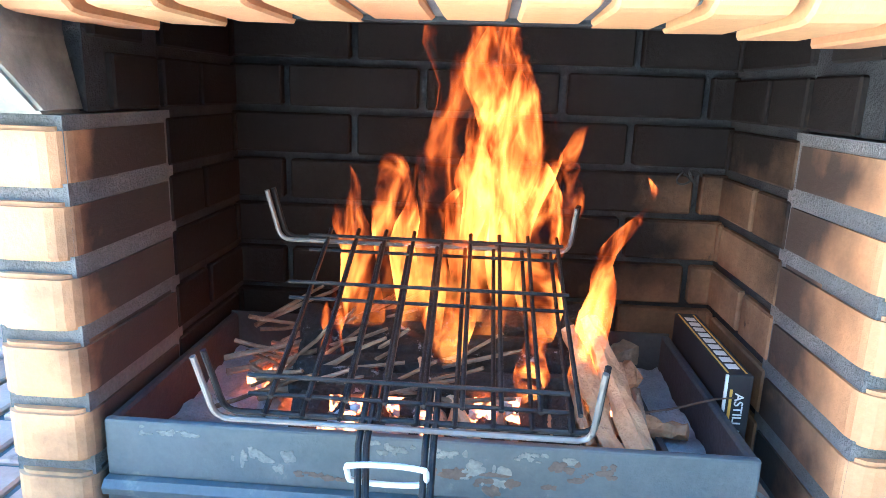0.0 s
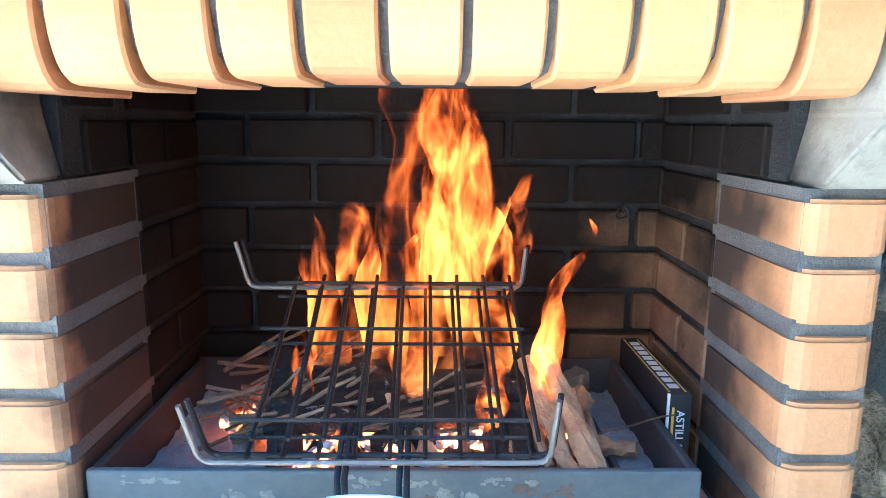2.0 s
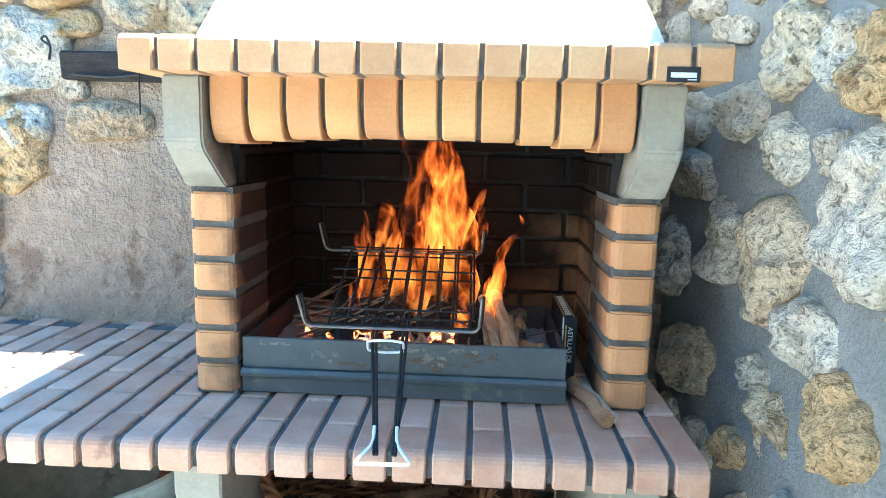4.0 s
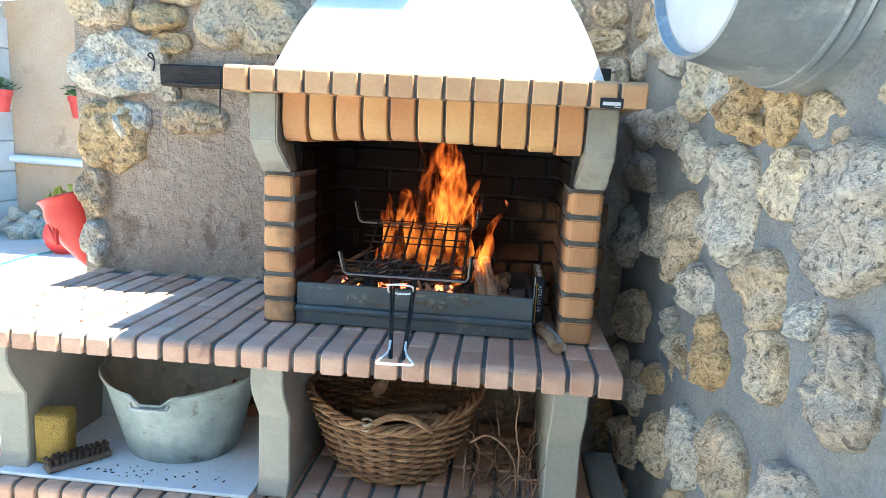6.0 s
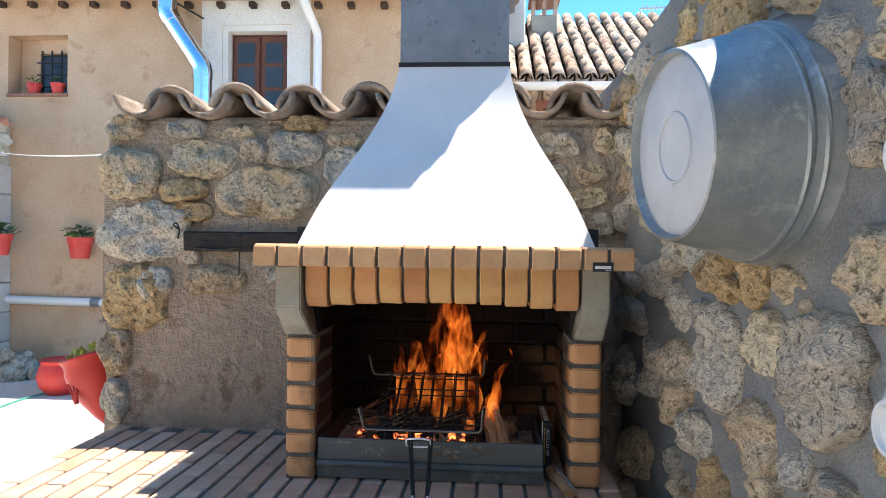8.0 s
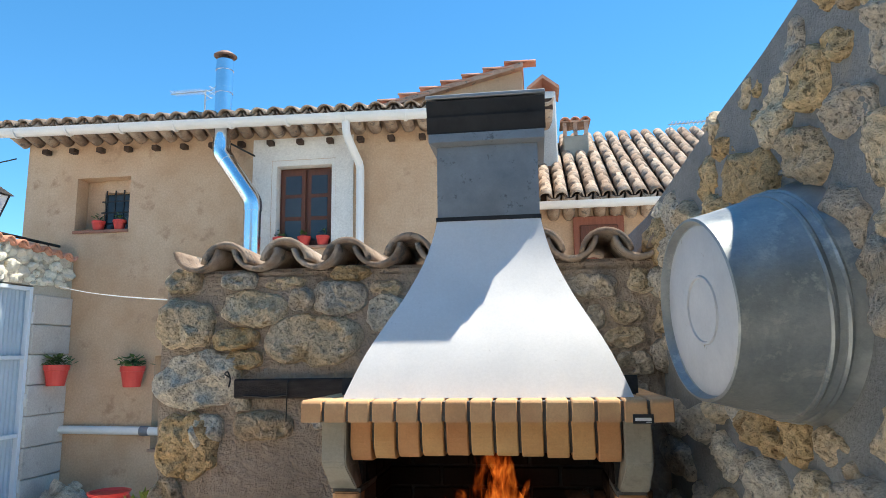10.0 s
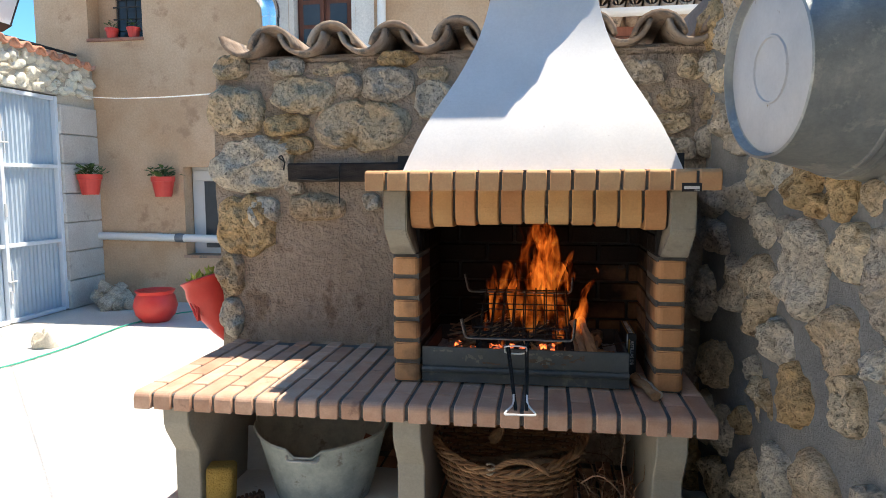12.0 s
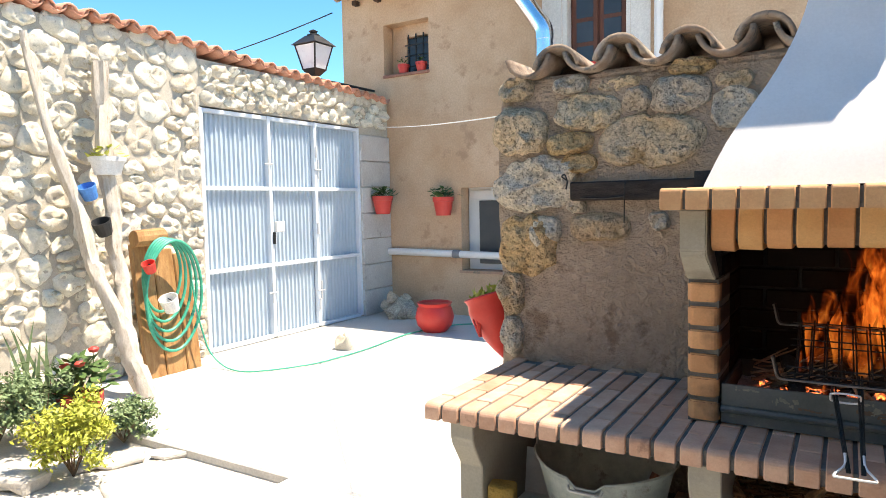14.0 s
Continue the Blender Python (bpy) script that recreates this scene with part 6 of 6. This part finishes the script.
for i, x in enumerate((-2.96, -2.64, -2.40)):
    flower_pot((x, HY + 0.02, 3.057), 0.085, 0.12, REDP, LEAF, "small red flower pot on the window sill", 40 + i, n=20, group="pots on window sills")
# lower window
win3 = thing("window_3", (-4.1, HY + 0.2, 0.62), "deep-set lower window with grey frame", "window", kind="structure")
part("sill", boxed(-4.56, -3.59, HY - 0.02, HY + 0.2, 0.585, 0.622, bevel=0.004), TILE, win3)
part("reveal", boxed(-4.55, -4.53, HY, HY + 0.2, 0.622, 1.74), RENDER, win3)
part("frame", boxed(-4.53, -3.62, HY + 0.22, HY + 0.26, 0.622, 1.74), FRAMEGREY, win3)
part("pane", boxed(-4.36, -3.7, HY + 0.205, HY + 0.219, 0.70, 1.56), GLASSDARK, win3)
part("shutter_box", boxed(-4.50, -3.64, HY + 0.19, HY + 0.219, 1.57, 1.70, bevel=0.004), FRAMEGREY, win3)

for i, (x, y, z) in enumerate(((GX + 0.17, 5.42, 1.40), (-4.72, HY - 0.15, 1.37))):
    ob = flower_pot((x, y, z), 0.145, 0.25, REDP, LEAF, "red plastic flower pot hung on the wall with foliage", 50 + i, n=90, tall=0.35, spread=1.5, group="hanging wall pots")
    a = (x - 0.1, y, z + 0.18) if i == 0 else (x, y + 0.1, z + 0.18)
    b = (GX, y, z + 0.2) if i == 0 else (x, HY, z + 0.2)
    part("bracket", tube(bmesh.new(), [a, b], 0.008, 5), IRON, ob)
pipe = thing("drain_pipe", (-4.6, HY - 0.06, 0.85), "pale plastic drain pipe fixed along the wall", "pipe")
part("pipe", tube(bmesh.new(), [(-5.73, HY - 0.06, 0.86), (-4.62, HY - 0.06, 0.845)], 0.05, 12), GUTTER, pipe, smooth=True)
part("pipe", tube(bmesh.new(), [(-4.52, HY - 0.06, 0.842), (-3.3, HY - 0.06, 0.825)], 0.05, 12), GUTTER, pipe, smooth=True)
part("collar", tube(bmesh.new(), [(-4.625, HY - 0.06, 0.845), (-4.515, HY - 0.06, 0.842)], 0.057, 12), surf("grey_rubber", (0.16, 0.17, 0.19), (0.2, 0.21, 0.23), 9, 60, 0.6), pipe, smooth=True)
# stovepipe
stove = thing("stovepipe", (-3.4, 5.5, 3.0), "shiny stainless double-wall stovepipe with rain hat", "stovepipe")
SP = [(-3.18, 5.5, 2.7), (-3.18, 5.5, 3.58), (-3.61, 5.5, 4.21), (-3.61, 5.5, 5.42)]
for a, b in zip(SP, SP[1:]):
    part("pipe_section", tube(bmesh.new(), [a, b], 0.105, 20), STAINLESS, stove, smooth=True)
for p in SP[1:3]:
    part("elbow", tube(bmesh.new(), bent([Vector(p) + (Vector(SP[SP.index(p) - 1]) - Vector(p)).normalized() * 0.13, p, Vector(p) + (Vector(SP[SP.index(p) + 1]) - Vector(p)).normalized() * 0.13], 0.1), 0.112, 20), STAINLESS, stove, smooth=True)
for z in (4.55, 5.0, 5.30):
    part("band", tube(bmesh.new(), [(-3.61, 5.5, z - 0.02), (-3.61, 5.5, z + 0.02)], 0.113, 20), STAINLESS, stove, smooth=True)
part("throat", tube(bmesh.new(), [(-3.61, 5.5, 5.42), (-3.61, 5.5, 5.47)], 0.07, 16), RAFTER, stove)
part("rain_hat", lathe(bmesh.new(), [(0.0, 0.06), (0.08, 0.05), (0.145, 0.0), (0.14, -0.006), (0.0, 0.01)], 24, Matrix.Translation((-3.61, 5.5, 5.48))), surf("rusty_sheet", (0.24, 0.15, 0.12), (0.34, 0.24, 0.2), 9, 60, 0.7, metal=0.3), stove, "rusty rain hat")
part("wall_strut", tube(bmesh.new(), [(-3.56, 5.5, 4.36), (-3.3, HY, 4.24)], 0.012, 6), IRON, stove)


def antenna(x, y, z0, z1, s, flip, label):
    an = thing("antenna", (x, y, z0), label, "antenna", group="roof antennas")
    part("mast", tube(bmesh.new(), [(x, y, z0), (x, y, z1)], 0.014, 6), FRAMEGREY, an)
    part("boom", tube(bmesh.new(), [(x + 0.12 * s, y, z1 - 0.02), (x - 0.62 * s, y, z1 - 0.04)], 0.01, 5), FRAMEGREY, an)
    for k in range(9):
        u = x - (0.05 + 0.065 * k) * s
        part("element", tube(bmesh.new(), [(u, y - 0.12, z1 - 0.03), (u, y + 0.12, z1 - 0.03)], 0.006, 4), FRAMEGREY, an)
        part("element", tube(bmesh.new(), [(u, y, z1 - 0.055), (u, y, z1 + 0.0)], 0.005, 4), FRAMEGREY, an)
    for k in range(3):
        part("reflector", tube(bmesh.new(), [(x + (0.04 + 0.05 * k) * s, y - 0.15, z1 - 0.13 + 0.06 * k), (x + (0.04 + 0.05 * k) * s, y + 0.15, z1 - 0.10 + 0.06 * k)], 0.006, 4), FRAMEGREY, an)
        part("reflector", tube(bmesh.new(), [(x + (0.0 + 0.03 * k) * s, y, z1 - 0.2 + 0.09 * k), (x + (0.14 + 0.02 * k) * s, y, z1 - 0.14 + 0.09 * k)], 0.006, 4), FRAMEGREY, an)
    return an


antenna(-5.2, 8.0, 5.3, 6.18, 1, 0, "thin television antenna on a mast above the roof")
antenna(3.2, 9.5, 4.6, 5.65, 1, 0, "thin television antenna on a mast above the roof")

# street lamp on a scroll bracket at the house corner
lamp = thing("street_lamp", (-6.0, 5.3, 3.2), "black iron lantern on a scrolled wall bracket", "street lamp")
LC = Vector((-5.95, 4.55, 3.30))
def quad_frustum(bm, c, r0, z0, r1, z1):
    a = [bm.verts.new(c + Vector((sx * r0, sy * r0, z0))) for sx, sy in ((-1, -1), (1, -1), (1, 1), (-1, 1))]
    b = [bm.verts.new(c + Vector((sx * r1, sy * r1, z1))) for sx, sy in ((-1, -1), (1, -1), (1, 1), (-1, 1))]
    for k in range(4):
        bm.faces.new((a[k], a[(k + 1) % 4], b[(k + 1) % 4], b[k]))
    bm.faces.new(a[::-1])
    bm.faces.new(b)
    return bm


FROST = surf("frosted_lamp_glass", (0.66, 0.68, 0.70), (0.72, 0.74, 0.76), 4, 40, 0.3, bump=0.02, spec=0.5)
part("glass", quad_frustum(bmesh.new(), LC, 0.10, -0.02, 0.165, 0.27), FROST, lamp, "pale lantern glass")
part("roof", quad_frustum(bmesh.new(), LC, 0.205, 0.28, 0.075, 0.40), IRON, lamp)
part("finial", lathe(bmesh.new(), [(0.0, 0.40), (0.085, 0.40), (0.085, 0.415), (0.04, 0.43), (0.05, 0.45), (0.06, 0.46), (0.0, 0.49)], 12, Matrix.Translation(LC)), IRON, lamp)
part("base", quad_frustum(bmesh.new(), LC, 0.05, -0.10, 0.115, -0.02), IRON, lamp)
for sx, sy in ((-1, -1), (1, -1), (1, 1), (-1, 1)):
    part("corner_bar", tube(bmesh.new(), [LC + Vector((sx * 0.102, sy * 0.102, -0.02)), LC + Vector((sx * 0.168, sy * 0.168, 0.28))], 0.012, 5), IRON, lamp)
part("arm", tube(bmesh.new(), [LC + Vector((0, 0, -0.10)), LC + Vector((0, 0.02, -0.13)), Vector((-5.95, HY, 3.17))], 0.018, 8), IRON, lamp)
for k in range(5):
    c = LC + Vector((0, 0.2 + 0.2 * k, -0.22))
    part("scroll", tube(bmesh.new(), [c + Vector((0, 0.012 * t * math.cos(t), 0.012 * t * math.sin(t))) for t in np.linspace(0.5, 7.5, 24)], 0.009, 5), IRON, lamp)
part("brace", tube(bmesh.new(), [LC + Vector((0, 0.1, -0.3)), Vector((-5.95, HY, 2.98))], 0.012, 6), IRON, lamp)
CABLE = surf("black_cable", (0.02, 0.02, 0.022), (0.03, 0.03, 0.03), 9, 60, 0.7)
for a, b, sag, m, lab in (((-14.0, 5.2, 3.9), (-6.6, HY - 0.1, 4.36), 0.25, CABLE, "black overhead cable to the house corner"), ((-5.6, 5.4, 2.60), (-1.24, 0.7, 1.93), 0.03, GUTTER, "white washing line strung across the yard")):
    pts = [Vector(a).lerp(Vector(b), t) - Vector((0, 0, sag * 4 * t * (1 - t))) for t in np.linspace(0, 1, 20)]
    ob = obj("cable" if m is CABLE else "washing_line", tube(bmesh.new(), pts, 0.009 if m is CABLE else 0.004, 5), m)
    tagged(ob, lab, "cable")

# ---- yard ----
def heap(name, n, c, spread, size, mat, label, seed, category):
    q = np.random.default_rng(seed)
    for i in range(n):
        me = rock_mesh("stone", lump(size * q.uniform(0.6, 1.2), size * q.uniform(0.5, 1.0), q), size * 0.5, mat, seed + i, 0.02, rings=6)
        ob = new(name, me)
        z = 0.02 + abs(q.normal(0, spread * 0.45)) * 0.9
        k = max(0.1, 1 - z / (spread * 2.2))
        ob.matrix_basis = pose(c[0] + q.normal(0, spread * 0.5) * k, c[1] + q.normal(0, spread * 0.4) * k, min(z, spread * 1.4), q.uniform(-80, 10), q.uniform(0, 360), q.uniform(-40, 60))
        tagged(ob, label, category, group=name + " heap")


heap("rubble_stone", 34, (-5.25, 5.35), 0.24, 0.17, STONE_B, "grey rubble stone piled in the corner", 70, "stone")
q = np.random.default_rng(2)
rk = new("stone", rock_mesh("stone", lump(0.24, 0.16, q), 0.12, STONE_P, 77, 0.03))
rk.matrix_basis = pose(-4.62, 3.42, 0.01, -75, 0, 20)
tagged(rk, "loose pale stone lying on the concrete", "stone")
rp = thing("garden_pot", (-4.28, 4.68, 0), "squat round red glazed garden pot", "pot")
part("body", lathe(bmesh.new(), [(0.0, 0.0), (0.14, 0.0), (0.21, 0.08), (0.235, 0.18), (0.21, 0.28), (0.19, 0.31), (0.205, 0.335), (0.215, 0.35), (0.195, 0.355), (0.17, 0.33), (0.0, 0.31)], 32, Matrix.Translation((-4.28, 4.68, 0.001))), RED, rp, smooth=True)
# pointed red pot hung on the free end of the garden wall
am = thing("wall_pot", (-1.335, 0.61, 0.845), "pointed red glazed pot with moulded leaf hung on the wall end", "pot")
AM = pose(-1.335, 0.61, 0.845, 0, -18, 0)
part("body", lathe(bmesh.new(), [(0.0, 0.0), (0.022, 0.006), (0.05, 0.05), (0.084, 0.12), (0.107, 0.19), (0.112, 0.235), (0.106, 0.265), (0.112, 0.285), (0.119, 0.292), (0.113, 0.298), (0.10, 0.285), (0.0, 0.262)], 36, AM), RED, am, smooth=True)
bm = bmesh.new()
for a, L in ((-0.5, 0.075), (0.1, 0.09), (0.6, 0.07)):
    tube(bm, [AM @ Vector((-0.045 + 0.5 * k * L * math.sin(a), -0.102 + 0.03 * k * k * 0.3, 0.17 + (k - 0.5) * L)) for k in np.linspace(0, 1, 5)], 0.009, 6, r_end=0.003)
part("relief", bm, RED, am, "moulded leaf ornament", smooth=True)
part("hook", tube(bmesh.new(), [AM @ Vector((0.10, 0.0, 0.28)), Vector((-1.27, 0.61, 1.18))], 0.006, 6), IRON, am)
q = random.Random(4)
sprig = mesh_of("leaf", prism(bmesh.new(), [(-0.03, 0.0), (0.0, 0.011), (0.03, 0.0), (0.0, -0.011)], -0.0008, 0.0008), LEAF_Y)
for i in range(46):
    t = AM @ Vector((q.gauss(0, 0.055), q.gauss(0, 0.055), 0.285 + abs(q.gauss(0, 0.022))))
    under("leaf", sprig, am, Matrix.Translation(t) @ pose(0, 0, 0, q.uniform(-60, 60), q.uniform(-80, 80), q.uniform(0, 360)))

# plank door leaning on the wall, with the hose coiled on it
planks = thing("plank_board", (-5.55, 2.1, 0), "varnished rough wooden planks leaning against the wall", "planks")
for y0, y1, h in ((1.60, 1.80, 1.24), (1.81, 2.02, 1.18), (2.03, 2.19, 1.13)):
    bm = boxed(-0.03, 0.03, y0, y1, 0.0, h, bevel=0.01)
    for v in bm.verts:
        v.co += Vector((0.4, 1, 0.6)) * 0.018 * noise.noise(v.co * 5)
    bmesh.ops.transform(bm, matrix=pose(-5.42, 0, -0.01, 0, -7, 0), verts=bm.verts)
    part("plank", bm, PLANK, planks)
bm = tube(bmesh.new(), [(-5.47, 1.58, 1.27), (-5.47, 1.88, 1.28)], 0.075, 10, wob=0.2)
part("top_log", bm, PLANK, planks)
hose = thing("garden_hose", (-5.35, 2.1, 0.9), "green garden hose coiled on planks and trailing over concrete", "hose")
for k in range(5):
    rr = 0.27 + 0.035 * k
    pts = [Vector((-5.40 + 0.015 * k + 0.03 * math.sin(t), 1.80 + (rr * 0.72) * math.cos(t) + 0.02 * k, 0.93 - 0.05 * k + rr * 1.25 * math.sin(t))) for t in np.linspace(0, 2 * math.pi, 32, endpoint=False)]
    part("coil", tube(bmesh.new(), pts, 0.014, 8, closed=True), HOSE, hose, smooth=True)
pts = [(-5.35, 2.06, 1.0), (-5.33, 2.10, 0.55), (-5.28, 2.18, 0.15), (-5.1, 2.20, 0.02), (-4.785, 2.15, 0.014), (-4.58, 2.4, 0.014), (-4.41, 2.73, 0.014), (-4.36, 3.4, 0.014), (-4.46, 4.36, 0.014), (-4.2, 5.2, 0.014), (-3.2, 5.4, 0.014)]
part("trail", tube(bmesh.new(), bent(pts, 0.25, 6), 0.008, 8), HOSE, hose, smooth=True)

# dead trunks leaning on the wall, hung with small pots
trunk = thing("tree_trunk", (-4.9, 1.12, -0.05), "bleached forked dead trunk leaning on the wall", "tree trunk")
part("trunk", tube(bmesh.new(), bent([(-4.90, 1.29, -0.08), (-5.05, 1.235, 0.28), (-5.18, 1.235, 0.62), (-5.35, 1.12, 1.06), (-5.45, 1.085, 1.57), (-5.52, 0.945, 2.06), (-5.60, 0.83, 2.80), (-5.62, 0.82, 2.95)], 0.12, 5), 0.078, 12, r_end=0.026, wob=0.6, seed=5), DRIFTWOOD, trunk, smooth=True)
part("fork", tube(bmesh.new(), bent([(-5.13, 1.25, 0.45), (-5.30, 1.344, 0.91), (-5.36, 1.33, 1.2), (-5.42, 1.375, 1.53), (-5.48, 1.346, 1.91), (-5.55, 1.40, 2.4), (-5.58, 1.42, 2.80)], 0.12, 5), 0.055, 12, r_end=0.065, wob=0.65, seed=9), DRIFTWOOD, trunk, smooth=True)
WHITEPOT = surf("white_plastic", (0.66, 0.66, 0.64), (0.72, 0.72, 0.7), 6, 60, 0.5)
BLUEPOT = surf("blue_plastic", (0.05, 0.20, 0.55), (0.07, 0.25, 0.62), 6, 60, 0.5)
BLACKPOT = surf("black_plastic", (0.02, 0.02, 0.022), (0.035, 0.035, 0.035), 6, 60, 0.5)
flower_pot((-5.45, 1.36, 1.83), 0.15, 0.15, WHITEPOT, LEAF_Y, "white hanging planter with yellowing plant on the trunk", 90, n=40, tall=0.3, group="pots on the trunk")
for at, r, m, lab in (((-5.45, 1.20, 1.63), 0.075, BLUEPOT, "small blue cup hung on the trunk"), ((-5.4, 1.28, 1.33), 0.08, BLACKPOT, "small black pot hung on the trunk"), ((-5.3, 1.62, 0.98), 0.06, REDP, "small red cup hung on the trunk"), ((-5.25, 1.78, 0.62), 0.085, WHITEPOT, "small white pot hung on the trunk")):
    cup = thing("small_pot", at, lab, "pot", group="pots on the trunk")
    part("cup", lathe(bmesh.new(), [(0.0, 0.0), (r * 0.75, 0.0), (r, r * 1.6), (r * 0.9, r * 1.6), (r * 0.68, 0.02), (0.0, 0.02)], 16, Matrix.Translation(at) @ pose(0, 0, 0, 25, 12)), m, cup)
    part("tie", tube(bmesh.new(), [Vector(at) + Vector((0, 0, r)), Vector((at[0] - 0.1, at[1] - 0.02, at[2] + r * 1.5))], 0.005, 4), IRON, cup)

# planting bed
def bush(at, rx, h, leaf, label, seed, n=500, size=0.03, name="bush", stems=14, flowers=None):
    b = thing(name, at, label, "bush")
    q = random.Random(seed)
    bm = bmesh.new()
    for i in range(stems):
        a = q.uniform(0, 6.283)
        tube(bm, [Vector(at), Vector(at) + Vector((math.cos(a) * rx * 0.4, math.sin(a) * rx * 0.4, h * 0.5)), Vector(at) + Vector((math.cos(a) * rx * 0.75, math.sin(a) * rx * 0.75, h * q.uniform(0.6, 0.95)))], 0.006, 4, r_end=0.003)
    part("stems", bm, STICK, b)
    bm = bmesh.new()
    clumps = [(q.uniform(0, 6.283), q.uniform(0.1, 1.0) ** 0.6, q.uniform(0.25, 1.0)) for _ in range(26)]
    for i in range(n):
        a, r, z = q.choice(clumps)
        p = Vector(at) + Vector((math.cos(a) * r * rx * (1.15 - 0.5 * z), math.sin(a) * r * rx * (1.15 - 0.5 * z), z * h)) + Vector((q.gauss(0, 1), q.gauss(0, 1), q.gauss(0, 0.8))) * rx * 0.13
        p.z = max(p.z, at[2] + 0.01)
        d = Vector((q.uniform(-1, 1), q.uniform(-1, 1), q.uniform(-0.2, 1))).normalized() * size
        s = d.cross(Vector((q.uniform(-1, 1), q.uniform(-1, 1), 1))).normalized() * size * 0.42
        bm.faces.new([bm.verts.new(p - d), bm.verts.new(p + s), bm.verts.new(p + d), bm.verts.new(p - s)])
    part("leaves", bm, leaf, b)
    if flowers:
        bm = bmesh.new()
        for i in range(10):
            a = q.uniform(0, 6.283)
            p = Vector(at) + Vector((math.cos(a) * rx * 0.7 * q.random(), math.sin(a) * rx * 0.7 * q.random(), h * q.uniform(0.9, 1.15)))
            bmesh.ops.create_icosphere(bm, subdivisions=1, radius=size * 0.9, matrix=Matrix.Translation(p))
        part("flowers", bm, flowers, b)
    return b


bush((-3.98, 0.12, -0.05), 0.27, 0.46, LEAF_Y, "yellow-green variegated garden bush", 1, n=4200, size=0.019)
bush((-4.75, 0.35, -0.05), 0.32, 0.42, LEAF_G, "grey-green lavender clump by the wall", 2, n=2600, size=0.02)
bush((-4.25, 0.62, -0.05), 0.24, 0.24, LEAF_G, "low grey-green rosemary clump", 3, n=2200, size=0.02)
bush((-4.95, 0.15, -0.05), 0.3, 0.5, LEAF_G, "grey-green lavender clump by the wall", 7, n=2600, size=0.02)
flower_pot((-4.78, 0.62, -0.05), 0.17, 0.27, REDP, LEAF, "red plastic pot of carnations by the wall", 60, n=220, spread=1.5, tall=0.55)
for i, (x, y, z) in enumerate(((-4.72, 0.72, 0.50), (-4.7, 0.60, 0.42), (-4.8, 0.55, 0.40))):
    fl = obj("carnation", lathe(bmesh.new(), [(0.0, 0.0), (0.03, 0.01), (0.038, 0.03), (0.02, 0.045), (0.0, 0.04)], 10, Matrix.Translation((x, y, z))), REDP)
    part("stem", tube(bmesh.new(), [(x, y, z), (x - 0.03, y - 0.02, 0.18)], 0.004, 4), LEAF, tagged(fl, "red carnation flower above its pot", "flower", group="carnations"))
iris = thing("iris_plant", (-5.2, 0.62, -0.05), "tall blade-leaved iris by the wall", "plant")
q = random.Random(12)
for i in range(12):
    x, y, a = -5.2 + q.uniform(-0.08, 0.08), 0.58 + q.uniform(-0.12, 0.12), q.uniform(-0.4, 0.4)
    bm = bmesh.new()
    L = q.uniform(0.45, 0.8)
    pts = [(Vector((x + 0.05 * t * math.sin(a * 3), y + a * t * t * 0.5, -0.06 + L * t)), 0.022 * (1 - t) ** 0.6) for t in np.linspace(0, 1, 6)]
    vs = [(bm.verts.new(p + Vector((0.0, w, 0))), bm.verts.new(p - Vector((0.004, w, 0)))) for p, w in pts]
    for u, v in zip(vs, vs[1:]):
        bm.faces.new((u[0], u[1], v[1], v[0]))
    part("blade", bm, LEAF_G, iris)
KERB = surf("rough_kerbstone", (0.42, 0.40, 0.37), (0.52, 0.50, 0.46), 5, 60, 0.95, bump=0.6)
for i, (x, y, r, L) in enumerate(((-4.2, -0.15, 20, 0.5), (-3.98, 0.33, 55, 0.42), (-3.72, 0.68, 35, 0.35))):
    bm = boxed(-L / 2, L / 2, -0.07, 0.07, 0, 0.10 if i == 0 else 0.04, bevel=0.02, seg=2)
    bmesh.ops.subdivide_edges(bm, edges=bm.edges[:], cuts=2, use_grid_fill=True)
    for v in bm.verts:
        v.co += Vector((1, 1, 0.5)) * 0.05 * noise.noise(v.co * 7 + Vector((i, 0, 0)))
    ob = obj("kerb_stone", bm, KERB)
    ob.matrix_basis = pose(x, y, -0.058, 0, 0, r)
    tagged(ob, "rough grey edging stone of the planting bed", "kerb stone", group="bed edging")
for i, (x, y, w, d, r) in enumerate(((-3.45, 0.28, 0.8, 0.5, 12), (-2.98, 0.12, 0.5, 0.38, -18), (-3.3, -0.35, 0.7, 0.5, 30))):
    me = rock_mesh("paving_slab", lump(w, d, np.random.default_rng(i), p=4), 0.035, PAVER, 200 + i, 0.01)
    ob = new("paving_slab", me)
    ob.matrix_basis = pose(x, y, -0.062, -90, 0, 0) @ pose(0, 0, 0, 0, r)
    tagged(ob, "irregular flat paving stone in the ground", "paving stone", group="paving stones")
# mortar rubble beside the barbecue
rb = new("mortar_lump", rock_mesh("mortar_lump", lump(0.2, 0.12, np.random.default_rng(9)), 0.07, CONCRETE, 91, 0.03))
rb.matrix_basis = pose(-1.52, 0.35, -0.01, -75, 0, 0)
tagged(rb, "lump of dried mortar beside the barbecue", "rubble")
post = obj("concrete_post", boxed(-1.27, -1.20, 0.18, 0.27, 0.44, 0.62, bevel=0.01), WALLMORTAR)
tagged(post, "rough masonry stub beside the barbecue leg", "masonry")
